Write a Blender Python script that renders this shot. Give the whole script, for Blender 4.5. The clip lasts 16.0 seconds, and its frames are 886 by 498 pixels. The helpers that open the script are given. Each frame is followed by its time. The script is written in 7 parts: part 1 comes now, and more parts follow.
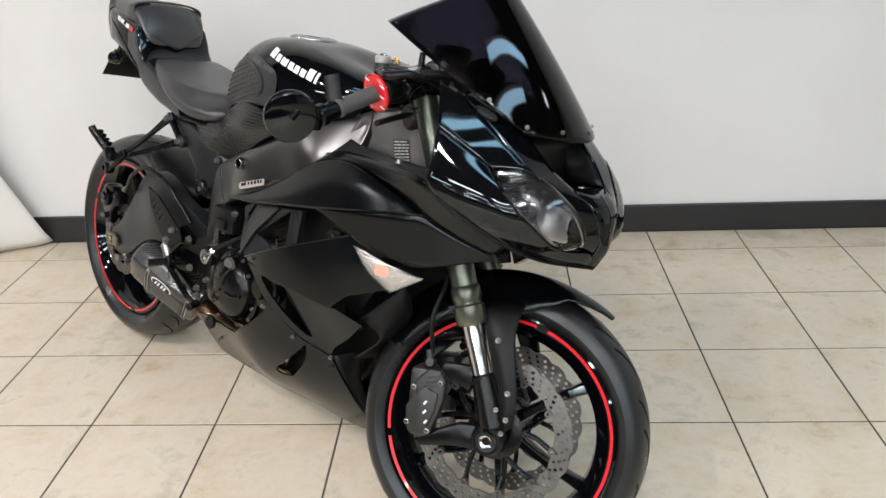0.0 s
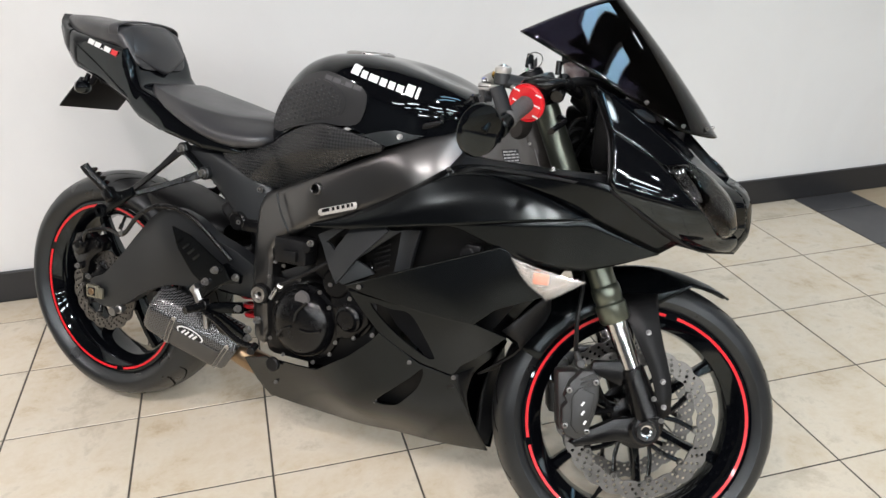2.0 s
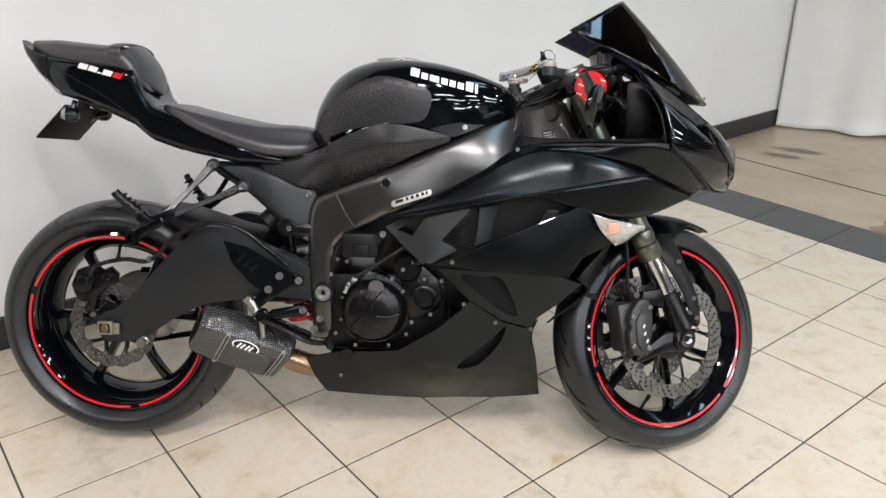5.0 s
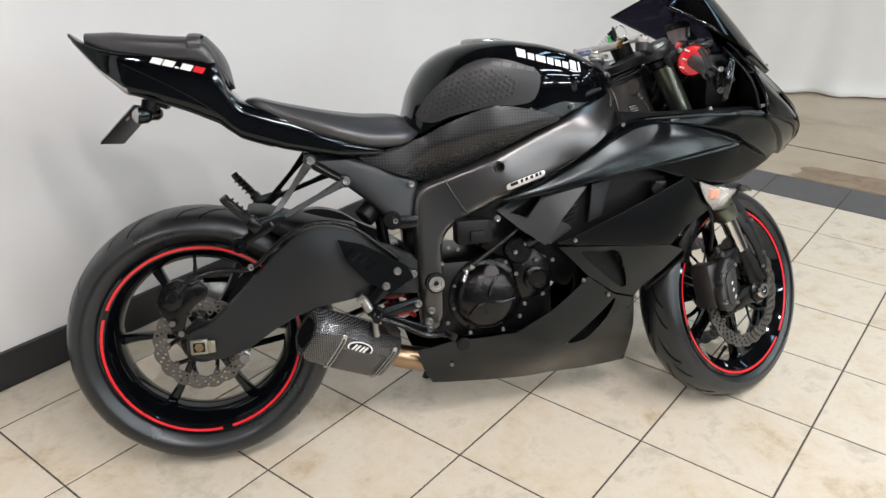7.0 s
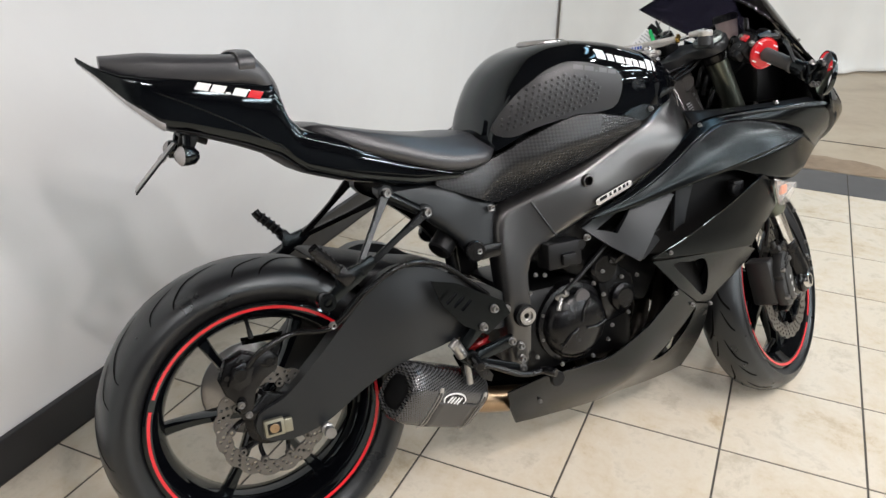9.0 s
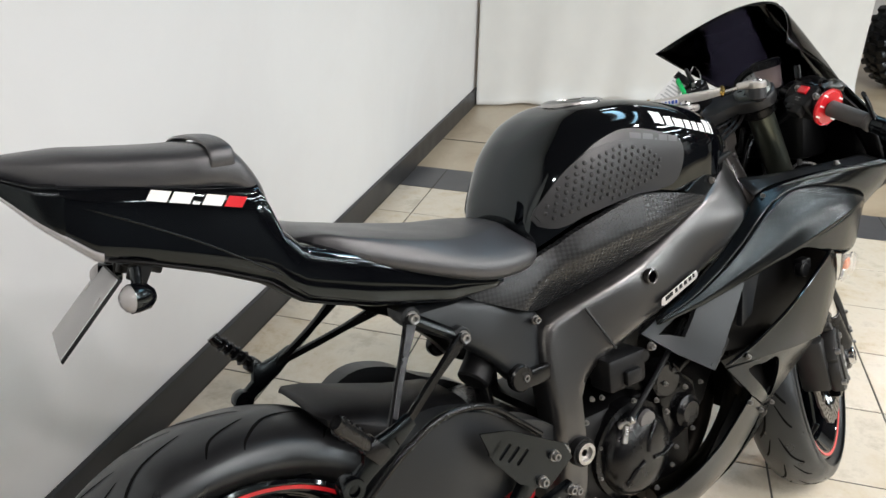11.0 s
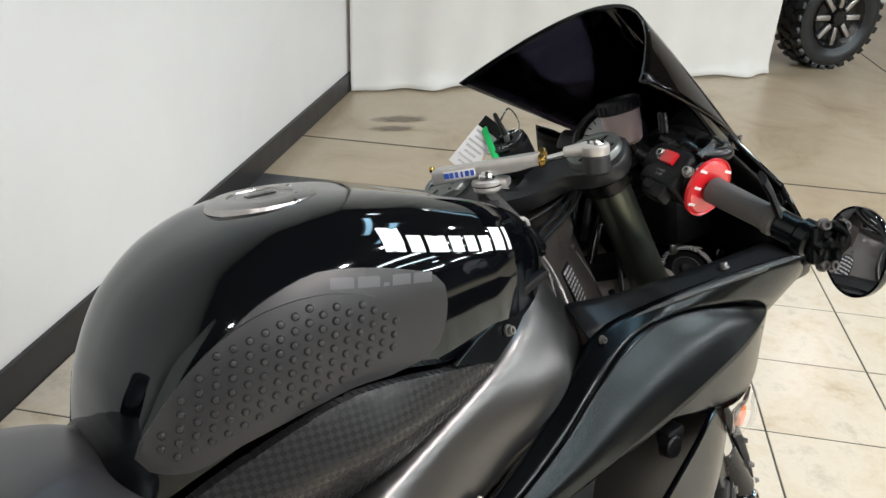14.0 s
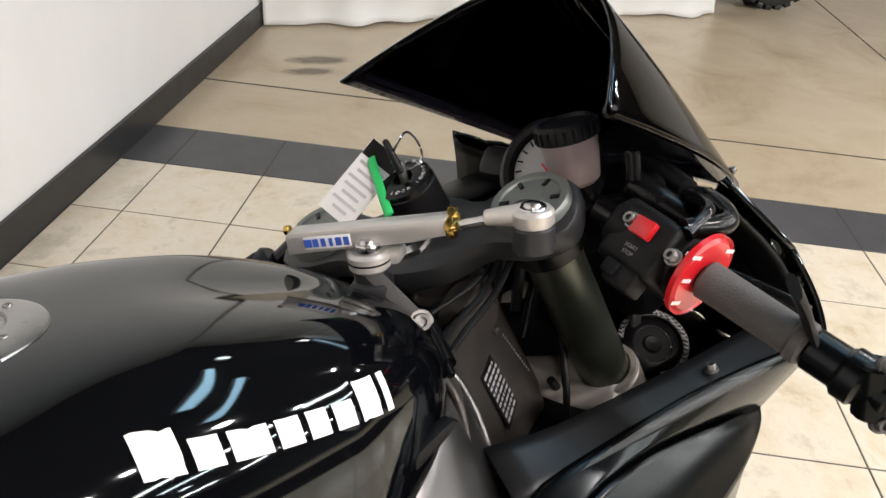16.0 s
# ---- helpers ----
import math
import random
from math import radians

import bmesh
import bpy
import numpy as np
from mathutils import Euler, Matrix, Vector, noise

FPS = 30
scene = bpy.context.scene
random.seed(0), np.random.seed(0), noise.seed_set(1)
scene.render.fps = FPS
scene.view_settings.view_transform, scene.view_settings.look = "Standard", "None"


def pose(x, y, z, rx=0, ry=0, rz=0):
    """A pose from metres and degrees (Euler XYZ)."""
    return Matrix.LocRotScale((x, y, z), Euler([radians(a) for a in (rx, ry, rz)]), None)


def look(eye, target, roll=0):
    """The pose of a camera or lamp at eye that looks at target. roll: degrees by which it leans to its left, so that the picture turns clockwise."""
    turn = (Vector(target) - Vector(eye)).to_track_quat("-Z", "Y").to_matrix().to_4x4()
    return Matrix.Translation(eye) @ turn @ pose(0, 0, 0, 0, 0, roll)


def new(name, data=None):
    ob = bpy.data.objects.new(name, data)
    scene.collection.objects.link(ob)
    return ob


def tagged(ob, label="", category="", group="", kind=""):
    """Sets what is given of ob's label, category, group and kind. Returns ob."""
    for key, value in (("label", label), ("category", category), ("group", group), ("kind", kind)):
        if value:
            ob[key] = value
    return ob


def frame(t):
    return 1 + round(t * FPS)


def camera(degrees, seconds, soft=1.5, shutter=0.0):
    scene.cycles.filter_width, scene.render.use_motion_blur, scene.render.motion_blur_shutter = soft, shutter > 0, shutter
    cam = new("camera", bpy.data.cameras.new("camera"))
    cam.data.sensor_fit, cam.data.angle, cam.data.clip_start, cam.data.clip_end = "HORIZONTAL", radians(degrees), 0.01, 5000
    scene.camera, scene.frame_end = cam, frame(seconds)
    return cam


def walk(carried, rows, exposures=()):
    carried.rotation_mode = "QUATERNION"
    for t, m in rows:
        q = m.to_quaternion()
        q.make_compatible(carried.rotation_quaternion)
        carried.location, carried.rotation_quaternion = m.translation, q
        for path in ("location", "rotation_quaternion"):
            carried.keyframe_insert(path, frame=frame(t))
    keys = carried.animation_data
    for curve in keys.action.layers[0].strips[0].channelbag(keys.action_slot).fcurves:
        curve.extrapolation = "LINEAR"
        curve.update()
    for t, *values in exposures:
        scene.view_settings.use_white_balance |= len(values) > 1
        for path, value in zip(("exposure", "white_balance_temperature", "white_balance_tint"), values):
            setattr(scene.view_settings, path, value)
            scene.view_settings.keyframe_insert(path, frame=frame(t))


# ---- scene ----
cam = camera(58.9, 16.0)
PATH = [
    (0, (0.716, -1.608, 1.268), (0.601, 0.191, 0.402), -2.6),
    (0.5, (0.569, -1.544, 1.279), (0.624, 0.252, 0.399), -2.6),
    (1, (0.386, -1.546, 1.272), (0.614, 0.237, 0.394), -1.7),
    (1.5, (0.201, -1.555, 1.28), (0.569, 0.212, 0.419), -1.4),
    (2, (0.032, -1.531, 1.279), (0.489, 0.222, 0.43), -1.2),
    (2.5, (-0.123, -1.542, 1.283), (0.437, 0.186, 0.446), -1.1),
    (3, (-0.273, -1.601, 1.291), (0.415, 0.083, 0.459), -1.2),
    (3.5, (-0.39, -1.606, 1.292), (0.376, 0.041, 0.455), -1.0),
    (3.7, (-0.432, -1.587, 1.29), (0.37, 0.042, 0.451), -0.9),
    (5.8, (-0.99, -1.208, 1.28), (0.286, 0.096, 0.462), 0.4),
    (6, (-1.029, -1.149, 1.296), (0.263, 0.128, 0.46), 0.5),
    (6.5, (-1.125, -1.031, 1.288), (0.215, 0.182, 0.433), 0.5),
    (7, (-1.249, -0.896, 1.299), (0.184, 0.2, 0.437), 0.6),
    (7.5, (-1.316, -0.779, 1.284), (0.179, 0.247, 0.439), 0.6),
    (8, (-1.353, -0.617, 1.282), (0.191, 0.321, 0.424), 0.2),
    (8.2, (-1.366, -0.545, 1.285), (0.202, 0.335, 0.409), 0.4),
    (10.3, (-1.186, -0.045, 1.266), (0.543, 0.513, 0.43), 1.5),
    (10.5, (-1.149, -0.016, 1.255), (0.588, 0.518, 0.419), 1.6),
    (11, (-1.031, 0.072, 1.263), (0.733, 0.524, 0.435), 1.6),
    (11.5, (-0.922, 0.107, 1.257), (0.858, 0.494, 0.433), 2.1),
    (12, (-0.81, 0.068, 1.244), (0.96, 0.44, 0.39), 2.9),
    (12.5, (-0.699, -0.032, 1.247), (1.056, 0.37, 0.376), 4.2),
    (13, (-0.592, -0.07, 1.251), (1.161, 0.354, 0.387), 2.8),
    (13.5, (-0.464, -0.056, 1.254), (1.301, 0.3, 0.383), 1.4),
    (14, (-0.333, -0.087, 1.245), (1.43, 0.186, 0.341), 2.7),
    (14.5, (-0.231, -0.149, 1.248), (1.513, 0.131, 0.31), 4.3),
    (15, (-0.145, -0.176, 1.244), (1.584, 0.101, 0.277), 3.8),
    (15.5, (-0.053, -0.131, 1.239), (1.666, 0.06, 0.233), 3.9),
    (16, (0.021, -0.086, 1.229), (1.717, 0.003, 0.173), 5.7),
]
walk(cam, [(t, look(eye, target, roll)) for t, eye, target, roll in PATH], [(0, -0.16, 6350, 9.0), (1, -0.04, 6350, 9.0), (3.5, -0.07, 6300, 9.0), (8, -0.07, 6300, 9.0), (10.5, 0.02, 6350, 8.0), (13, 0.0, 6300, 6.0), (14.2, 0.02, 6350, 7.0), (15, 0.02, 6500, 10.0), (16, 0.12, 6700, 11.0)])

# ---- world, lamps, exposure ----
world = bpy.data.worlds.new("world")
scene.world = world
world.use_nodes = True
world.node_tree.nodes["Background"].inputs[0].default_value = (0.75, 0.85, 1.0, 1)
world.node_tree.nodes["Background"].inputs[1].default_value = 0.02
LAMP_POWER = 0.292
CEILING = 3.1


# ---- materials ----
def mat(name, color, rough=0.5, metal=0.0, coat=0.0, grain=0.0, grain_scale=400.0, mottle=0.0, mottle_scale=8.0, bump=0.0,
        bump_scale=600.0, alpha=1.0, emit=None, power=0.0, spec=0.5, rough_var=0.0, transmission=0.0, sheen=(1, 1, 1)):
    m = bpy.data.materials.new(name)
    m.use_nodes = True
    nt = m.node_tree
    b = nt.nodes["Principled BSDF"]
    b.inputs["Base Color"].default_value = (*color, 1)
    b.inputs["Roughness"].default_value = rough
    b.inputs["Metallic"].default_value = metal
    b.inputs["Coat Weight"].default_value = coat
    b.inputs["Coat Roughness"].default_value = 0.03
    b.inputs["Specular IOR Level"].default_value = spec
    b.inputs["Alpha"].default_value = alpha
    b.inputs["Transmission Weight"].default_value = transmission
    if emit:
        b.inputs["Emission Color"].default_value = (*emit, 1)
        b.inputs["Emission Strength"].default_value = power
    b.inputs["Specular Tint"].default_value = (*sheen, 1)
    tc = nt.nodes.new("ShaderNodeTexCoord")
    if mottle or grain or rough_var:
        n1 = nt.nodes.new("ShaderNodeTexNoise")
        n1.inputs["Scale"].default_value = mottle_scale
        n1.inputs["Detail"].default_value = 6
        n2 = nt.nodes.new("ShaderNodeTexNoise")
        n2.inputs["Scale"].default_value = grain_scale
        n2.inputs["Detail"].default_value = 3
        for n in (n1, n2):
            nt.links.new(tc.outputs["Object"], n.inputs["Vector"])
        add = nt.nodes.new("ShaderNodeMath")
        add.operation = "MULTIPLY_ADD"
        nt.links.new(n1.outputs["Fac"], add.inputs[0])
        add.inputs[1].default_value = 2 * mottle
        add.inputs[2].default_value = 1 - mottle
        add2 = nt.nodes.new("ShaderNodeMath")
        add2.operation = "MULTIPLY_ADD"
        nt.links.new(n2.outputs["Fac"], add2.inputs[0])
        add2.inputs[1].default_value = 2 * grain
        add2.inputs[2].default_value = -grain
        tot = nt.nodes.new("ShaderNodeMath")
        nt.links.new(add.outputs[0], tot.inputs[0])
        nt.links.new(add2.outputs[0], tot.inputs[1])
        mix = nt.nodes.new("ShaderNodeVectorMath")
        mix.operation = "SCALE"
        mix.inputs[0].default_value = color
        nt.links.new(tot.outputs[0], mix.inputs["Scale"])
        nt.links.new(mix.outputs[0], b.inputs["Base Color"])
        if rough_var:
            r = nt.nodes.new("ShaderNodeMapRange")
            nt.links.new(n1.outputs["Fac"], r.inputs[0])
            r.inputs[1].default_value, r.inputs[2].default_value = 0.3, 0.7
            r.inputs[3].default_value, r.inputs[4].default_value = rough - rough_var, rough + rough_var
            nt.links.new(r.outputs[0], b.inputs["Roughness"])
    if bump:
        n3 = nt.nodes.new("ShaderNodeTexNoise")
        n3.inputs["Scale"].default_value = bump_scale
        n3.inputs["Detail"].default_value = 3
        nt.links.new(tc.outputs["Object"], n3.inputs["Vector"])
        bp = nt.nodes.new("ShaderNodeBump")
        bp.inputs["Strength"].default_value = bump
        bp.inputs["Distance"].default_value = 0.002
        nt.links.new(n3.outputs["Fac"], bp.inputs["Height"])
        nt.links.new(bp.outputs[0], b.inputs["Normal"])
    return m


def weave(name, dark, light, scale, rough, coat, bump=0.0):
    """Woven or embossed surface: a fine checker with wavy threads."""
    m = mat(name, dark, rough, 0.0, coat)
    nt = m.node_tree
    b = nt.nodes["Principled BSDF"]
    tc = next(n for n in nt.nodes if n.type == "TEX_COORD")
    mp = nt.nodes.new("ShaderNodeMapping")
    mp.inputs["Rotation"].default_value = (0, radians(45), 0)
    mp.inputs["Scale"].default_value = (1, 0, 1)
    nt.links.new(tc.outputs["Object"], mp.inputs[0])
    ck = nt.nodes.new("ShaderNodeTexChecker")
    ck.inputs["Scale"].default_value = scale
    ck.inputs[1].default_value, ck.inputs[2].default_value = (*dark, 1), (*light, 1)
    nt.links.new(mp.outputs[0], ck.inputs[0])
    nt.links.new(ck.outputs[0], b.inputs["Base Color"])
    if bump:
        bp = nt.nodes.new("ShaderNodeBump")
        bp.inputs["Strength"].default_value = bump
        bp.inputs["Distance"].default_value = 0.001
        nt.links.new(ck.outputs[1], bp.inputs["Height"])
        nt.links.new(bp.outputs[0], b.inputs["Normal"])
    return m


# Cool tint in the reflections stands in for cool ceiling light.
COOL_REFLECT = (0.86, 0.97, 1.0)
SATIN = mat("satin_black_paint", (0.0013, 0.0015, 0.002), 0.23, spec=0.31, mottle=0.1, mottle_scale=5, rough_var=0.015, sheen=COOL_REFLECT)
MATTE = mat("matte_black_paint", (0.0098, 0.0106, 0.012), 0.4, spec=0.48, mottle=0.12, mottle_scale=6, rough_var=0.03, bump=0.04, bump_scale=900, sheen=(0.95, 0.99, 1.0))
FRAME = mat("frame_grey_paint", (0.125, 0.123, 0.122), 0.29, 0.94, mottle=0.1, rough_var=0.015, bump=0.008, bump_scale=900)
CANGREY = mat("reflection_grey", (0.07, 0.068, 0.066), 0.34, 0.5, mottle=0.15, mottle_scale=30, rough_var=0.04)
GLOSS = mat("gloss_black_paint", (0.0018, 0.002, 0.0028), 0.05, coat=0.0, mottle=0.2, mottle_scale=4, sheen=COOL_REFLECT)
PLASTIC = mat("black_plastic", (0.004, 0.004, 0.0045), 0.45, spec=0.25, mottle=0.15, grain=0.1, bump=0.08, bump_scale=1500)
DARK = mat("dark_castings", (0.003, 0.003, 0.0034), 0.24, 0.0, spec=0.34, mottle=0.3, mottle_scale=25, rough_var=0.06, bump=0.05, bump_scale=700)
BLOCK = mat("engine_black", (0.0018, 0.0018, 0.002), 0.42, 0.0, spec=0.3, mottle=0.35, mottle_scale=30, bump=0.08, bump_scale=400)
RUBBER = mat("tyre_rubber", (0.011, 0.011, 0.0118), 0.34, spec=0.55, mottle=0.25, mottle_scale=18, rough_var=0.08, bump=0.08, bump_scale=500, sheen=(0.9, 0.97, 1.0))
GROOVE = mat("groove_shade", (0.003, 0.003, 0.003), 0.9, spec=0.1)
LAMPDARK = mat("dark_reflector", (0.22, 0.22, 0.23), 0.2, 0.8, mottle=0.5, mottle_scale=90, rough_var=0.1, bump=0.6, bump_scale=90)
LAMPGREY = mat("grey_reflector", (0.3, 0.3, 0.305), 0.3, 0.6, mottle=0.15)
SEAT = mat("seat_vinyl", (0.034, 0.034, 0.037), 0.34, spec=0.75, mottle=0.1, mottle_scale=12, rough_var=0.04, bump=0.15, bump_scale=900)
PAD = mat("rubber_pad", (0.024, 0.0245, 0.026), 0.36, mottle=0.1, bump=0.05, bump_scale=900)
GRIP = mat("grip_rubber", (0.075, 0.073, 0.072), 0.6, mottle=0.15, mottle_scale=40, bump=0.4, bump_scale=700)
CAST = mat("bare_grey_casting", (0.42, 0.4, 0.37), 0.45, 0.35, mottle=0.15, mottle_scale=25, bump=0.06, bump_scale=600)
CAPGREY = mat("grey_green_anodised", (0.2, 0.215, 0.205), 0.4, 0.7, mottle=0.12, mottle_scale=40, rough_var=0.05)
BRACKET = mat("grey_anodised_bracket", (0.05, 0.05, 0.05), 0.55, 0.0, spec=0.3, mottle=0.12, mottle_scale=40)
CLAMP = mat("charcoal_anodised", (0.035, 0.036, 0.038), 0.38, 0.25, mottle=0.12, mottle_scale=30, bump=0.04, bump_scale=900)
HEADCAST = mat("brown_grey_casting", (0.05, 0.045, 0.041), 0.36, 0.3, mottle=0.15, mottle_scale=30, bump=0.08, bump_scale=500)
CHROME = mat("polished_steel", (0.62, 0.62, 0.62), 0.12, 1.0, rough_var=0.04, mottle=0.1, mottle_scale=40)
STEEL = mat("brushed_steel", (0.42, 0.41, 0.4), 0.33, 1.0, mottle=0.2, mottle_scale=60, rough_var=0.08)
BOLTSTEEL = mat("dull_bolt_steel", (0.27, 0.265, 0.26), 0.38, 0.9, mottle=0.2, mottle_scale=60, rough_var=0.08)
CALIPER = mat("grey_black_caliper_coat", (0.02, 0.02, 0.0195), 0.42, spec=0.5, mottle=0.25, mottle_scale=40, rough_var=0.08, bump=0.08, bump_scale=700)
BRASSY = mat("dull_brassy_metal", (0.3, 0.285, 0.22), 0.4, 0.8, mottle=0.2, mottle_scale=60, rough_var=0.08)
DISC = mat("brake_disc_steel", (0.16, 0.153, 0.143), 0.34, 0.9, mottle=0.25, mottle_scale=30, grain=0.1, rough_var=0.08)
ALU = mat("anodised_aluminium", (0.62, 0.6, 0.57), 0.36, 0.5, mottle=0.1, mottle_scale=40)
GOLD = mat("gold_anodised", (0.55, 0.36, 0.1), 0.25, 1.0)
FORK = mat("olive_fork_tube", (0.13, 0.142, 0.115), 0.28, 0.85, mottle=0.15, mottle_scale=20)
RED = mat("red_paint", (0.62, 0.012, 0.02), 0.3, coat=0.4, mottle=0.12, mottle_scale=20)
WHITE = mat("white_vinyl", (0.82, 0.82, 0.82), 0.35)
GREYLOGO = mat("grey_print", (0.07, 0.07, 0.075), 0.35)
CARBON = weave("carbon_weave", (0.01, 0.01, 0.0105), (0.07, 0.07, 0.071), 290, 0.26, 0.3)
BRAID = weave("braided_steel", (0.02, 0.02, 0.02), (0.5, 0.5, 0.5), 500, 0.35, 0.3)
EMBOSS = weave("embossed_cover", (0.011, 0.0115, 0.0125), (0.0145, 0.015, 0.016), 200, 0.36, 0.0, 1.0)
nt = EMBOSS.node_tree
gloss_map = nt.nodes.new("ShaderNodeMapRange")
gloss_map.inputs[3].default_value, gloss_map.inputs[4].default_value = 0.27, 0.44
nt.links.new(next(n for n in nt.nodes if n.type == "TEX_CHECKER").outputs[1], gloss_map.inputs[0])
nt.links.new(gloss_map.outputs[0], nt.nodes["Principled BSDF"].inputs["Roughness"])
# Dark so that the header pipes stay unnoticed behind the vents.
HEADER = mat("dark_steel", (0.03, 0.026, 0.022), 0.45, 0.7, mottle=0.4, mottle_scale=20)
HEATED = mat("heat_stained_steel", (0.34, 0.24, 0.15), 0.3, 1.0, mottle=0.5, mottle_scale=14)


def glass(name, tint, rough=0.02, ior=1.5):
    """Clear or smoked sheet: see-through, with a gloss that grows at grazing angles."""
    m = bpy.data.materials.new(name)
    m.use_nodes = True
    nt = m.node_tree
    nt.nodes.remove(nt.nodes["Principled BSDF"])
    tr, gl = nt.nodes.new("ShaderNodeBsdfTransparent"), nt.nodes.new("ShaderNodeBsdfGlossy")
    tr.inputs[0].default_value = (*tint, 1)
    gl.inputs["Roughness"].default_value = rough
    fr, mx = nt.nodes.new("ShaderNodeFresnel"), nt.nodes.new("ShaderNodeMixShader")
    fr.inputs[0].default_value = ior
    nt.links.new(fr.outputs[0], mx.inputs[0])
    nt.links.new(tr.outputs[0], mx.inputs[1])
    nt.links.new(gl.outputs[0], mx.inputs[2])
    nt.links.new(mx.outputs[0], nt.nodes["Material Output"].inputs[0])
    return m


SCREEN = glass("smoked_acrylic", (0.15, 0.145, 0.19), 0.03)
GLASS = glass("clear_lens", (0.9, 0.9, 0.9))
REFLECT = mat("bright_reflector", (0.4, 0.375, 0.36), 0.22, 0.8, mottle=0.25, mottle_scale=60)
FROST = mat("indicator_lens", (0.8, 0.78, 0.75), 0.12, alpha=0.2, coat=0.3)
AMBER = mat("amber_bulb", (0.9, 0.2, 0.03), 0.3)
MIRROR = mat("mirror_glass", (0.9, 0.9, 0.92), 0.01, 1.0)
BLUE = mat("blue_label", (0.05, 0.12, 0.5), 0.35)
GREEN = mat("green_tie", (0.02, 0.62, 0.16), 0.4)
TAN = mat("fluid_plastic", (0.5, 0.4, 0.39), 0.3, alpha=0.6, mottle=0.15)
FLUID = mat("brake_fluid", (0.16, 0.09, 0.085), 0.2)
FAINT = mat("faint_print", (0.5, 0.51, 0.52), 0.5)
LABELGREY = mat("label_print", (0.35, 0.35, 0.35), 0.5)
DIAL = mat("dial_face", (0.4, 0.41, 0.42), 0.4)
SPRING = mat("red_spring", (0.35, 0.01, 0.015), 0.35)
TAIL = mat("clear_tail_lens", (0.30, 0.29, 0.29), 0.12, coat=0.6, mottle=0.2, mottle_scale=40)
WINDOW = mat("oil_glass", (0.09, 0.085, 0.085), 0.1)


# ---- mesh helpers ----
def link(name, me, material, parent=None, label="", smooth=38):
    me.materials.append(material)
    if smooth:
        me.shade_smooth()
        me.set_sharp_from_angle(angle=radians(smooth))
    ob = new(name, me)
    if parent:
        ob.parent = parent
    if label:
        tagged(ob, label)
    return ob


SHEETS = set()


def thicken(bm, d):
    """Gives an open sheet a back and a rim, d metres along y."""
    faces, rims = list(bm.faces), [e for e in bm.edges if e.is_boundary]
    back = {v: bm.verts.new(v.co + Vector((0, d, 0))) for v in list(bm.verts)}
    for e in rims:
        lp = e.link_loops[0]
        a, b = lp.vert, lp.link_loop_next.vert
        bm.faces.new((b, a, back[a], back[b]))
    for f in faces:
        bm.faces.new([back[v] for v in reversed(f.verts)])


def part(name, bm, material, parent, label="", m=None, smooth=38, thick=0.0, bevel=0.0, offset=-1.0):
    if id(bm) in SHEETS:
        SHEETS.discard(id(bm))
        if thick:
            thicken(bm, -offset * thick)
            bevel = 0.0018 if thick >= 0.005 else bevel
            thick = 0.0
    if m is not None:
        bmesh.ops.transform(bm, matrix=m, verts=bm.verts)
        if m.determinant() < 0:
            bmesh.ops.reverse_faces(bm, faces=bm.faces)
    me = bpy.data.meshes.new(name)
    bm.to_mesh(me)
    bm.free()
    ob = link(name, me, material, parent, label, smooth)
    if thick:
        sd = ob.modifiers.new("solid", "SOLIDIFY")
        sd.thickness, sd.offset, sd.use_even_offset = thick, offset, False
    if bevel:
        bv = ob.modifiers.new("bevel", "BEVEL")
        bv.width, bv.segments, bv.limit_method, bv.angle_limit = bevel, 2, "ANGLE", radians(50)
    return ob


def thing(name, m, label, category, group="", kind=""):
    ob = new(name)
    ob.matrix_world = m
    ob.empty_display_size = 0.1
    return tagged(ob, label, category, group, kind)


def spline(pts, n, closed=False):
    """Catmull-Rom through pts, n points in all, spread by length."""
    p = np.array(pts, float)
    if closed:
        q = np.vstack([p[-1], p, p[0], p[1]])
    else:
        q = np.vstack([2 * p[0] - p[1], p, 2 * p[-1] - p[-2]])
    out = []
    for i in range(1, len(q) - 2):
        a, b, c, d = q[i - 1], q[i], q[i + 1], q[i + 2]
        for t in np.linspace(0, 1, 16, endpoint=False):
            out.append(0.5 * (2 * b + (c - a) * t + (2 * a - 5 * b + 4 * c - d) * t * t + (3 * b - a - 3 * c + d) * t ** 3))
    out.append(q[-2])
    out = np.array(out)
    s = np.concatenate([[0], np.cumsum(np.linalg.norm(np.diff(out, axis=0), axis=1))])
    u = np.linspace(0, s[-1], n + 1 if closed else n)
    r = np.stack([np.interp(u, s, out[:, k]) for k in range(out.shape[1])], 1)
    return r[:-1] if closed else r


def glide(x, xs, vs):
    """A smooth value at x through the pairs (xs, vs), with no overshoot."""
    k = max(0, min(len(xs) - 2, int(np.searchsorted(xs, x, side="right")) - 1))
    d = [(vs[i + 1] - vs[i]) / (xs[i + 1] - xs[i]) for i in range(len(xs) - 1)]

    def slope(i):
        if i == 0 or i == len(xs) - 1:
            return d[0] if i == 0 else d[-1]
        return 0.0 if d[i - 1] * d[i] <= 0 else 2 * d[i - 1] * d[i] / (d[i - 1] + d[i])
    h = xs[k + 1] - xs[k]
    t = min(1.0, max(0.0, (x - xs[k]) / h))
    return (vs[k] * (2 * t ** 3 - 3 * t * t + 1) + h * slope(k) * (t ** 3 - 2 * t * t + t)
            + vs[k + 1] * (3 * t * t - 2 * t ** 3) + h * slope(k + 1) * (t ** 3 - t * t))


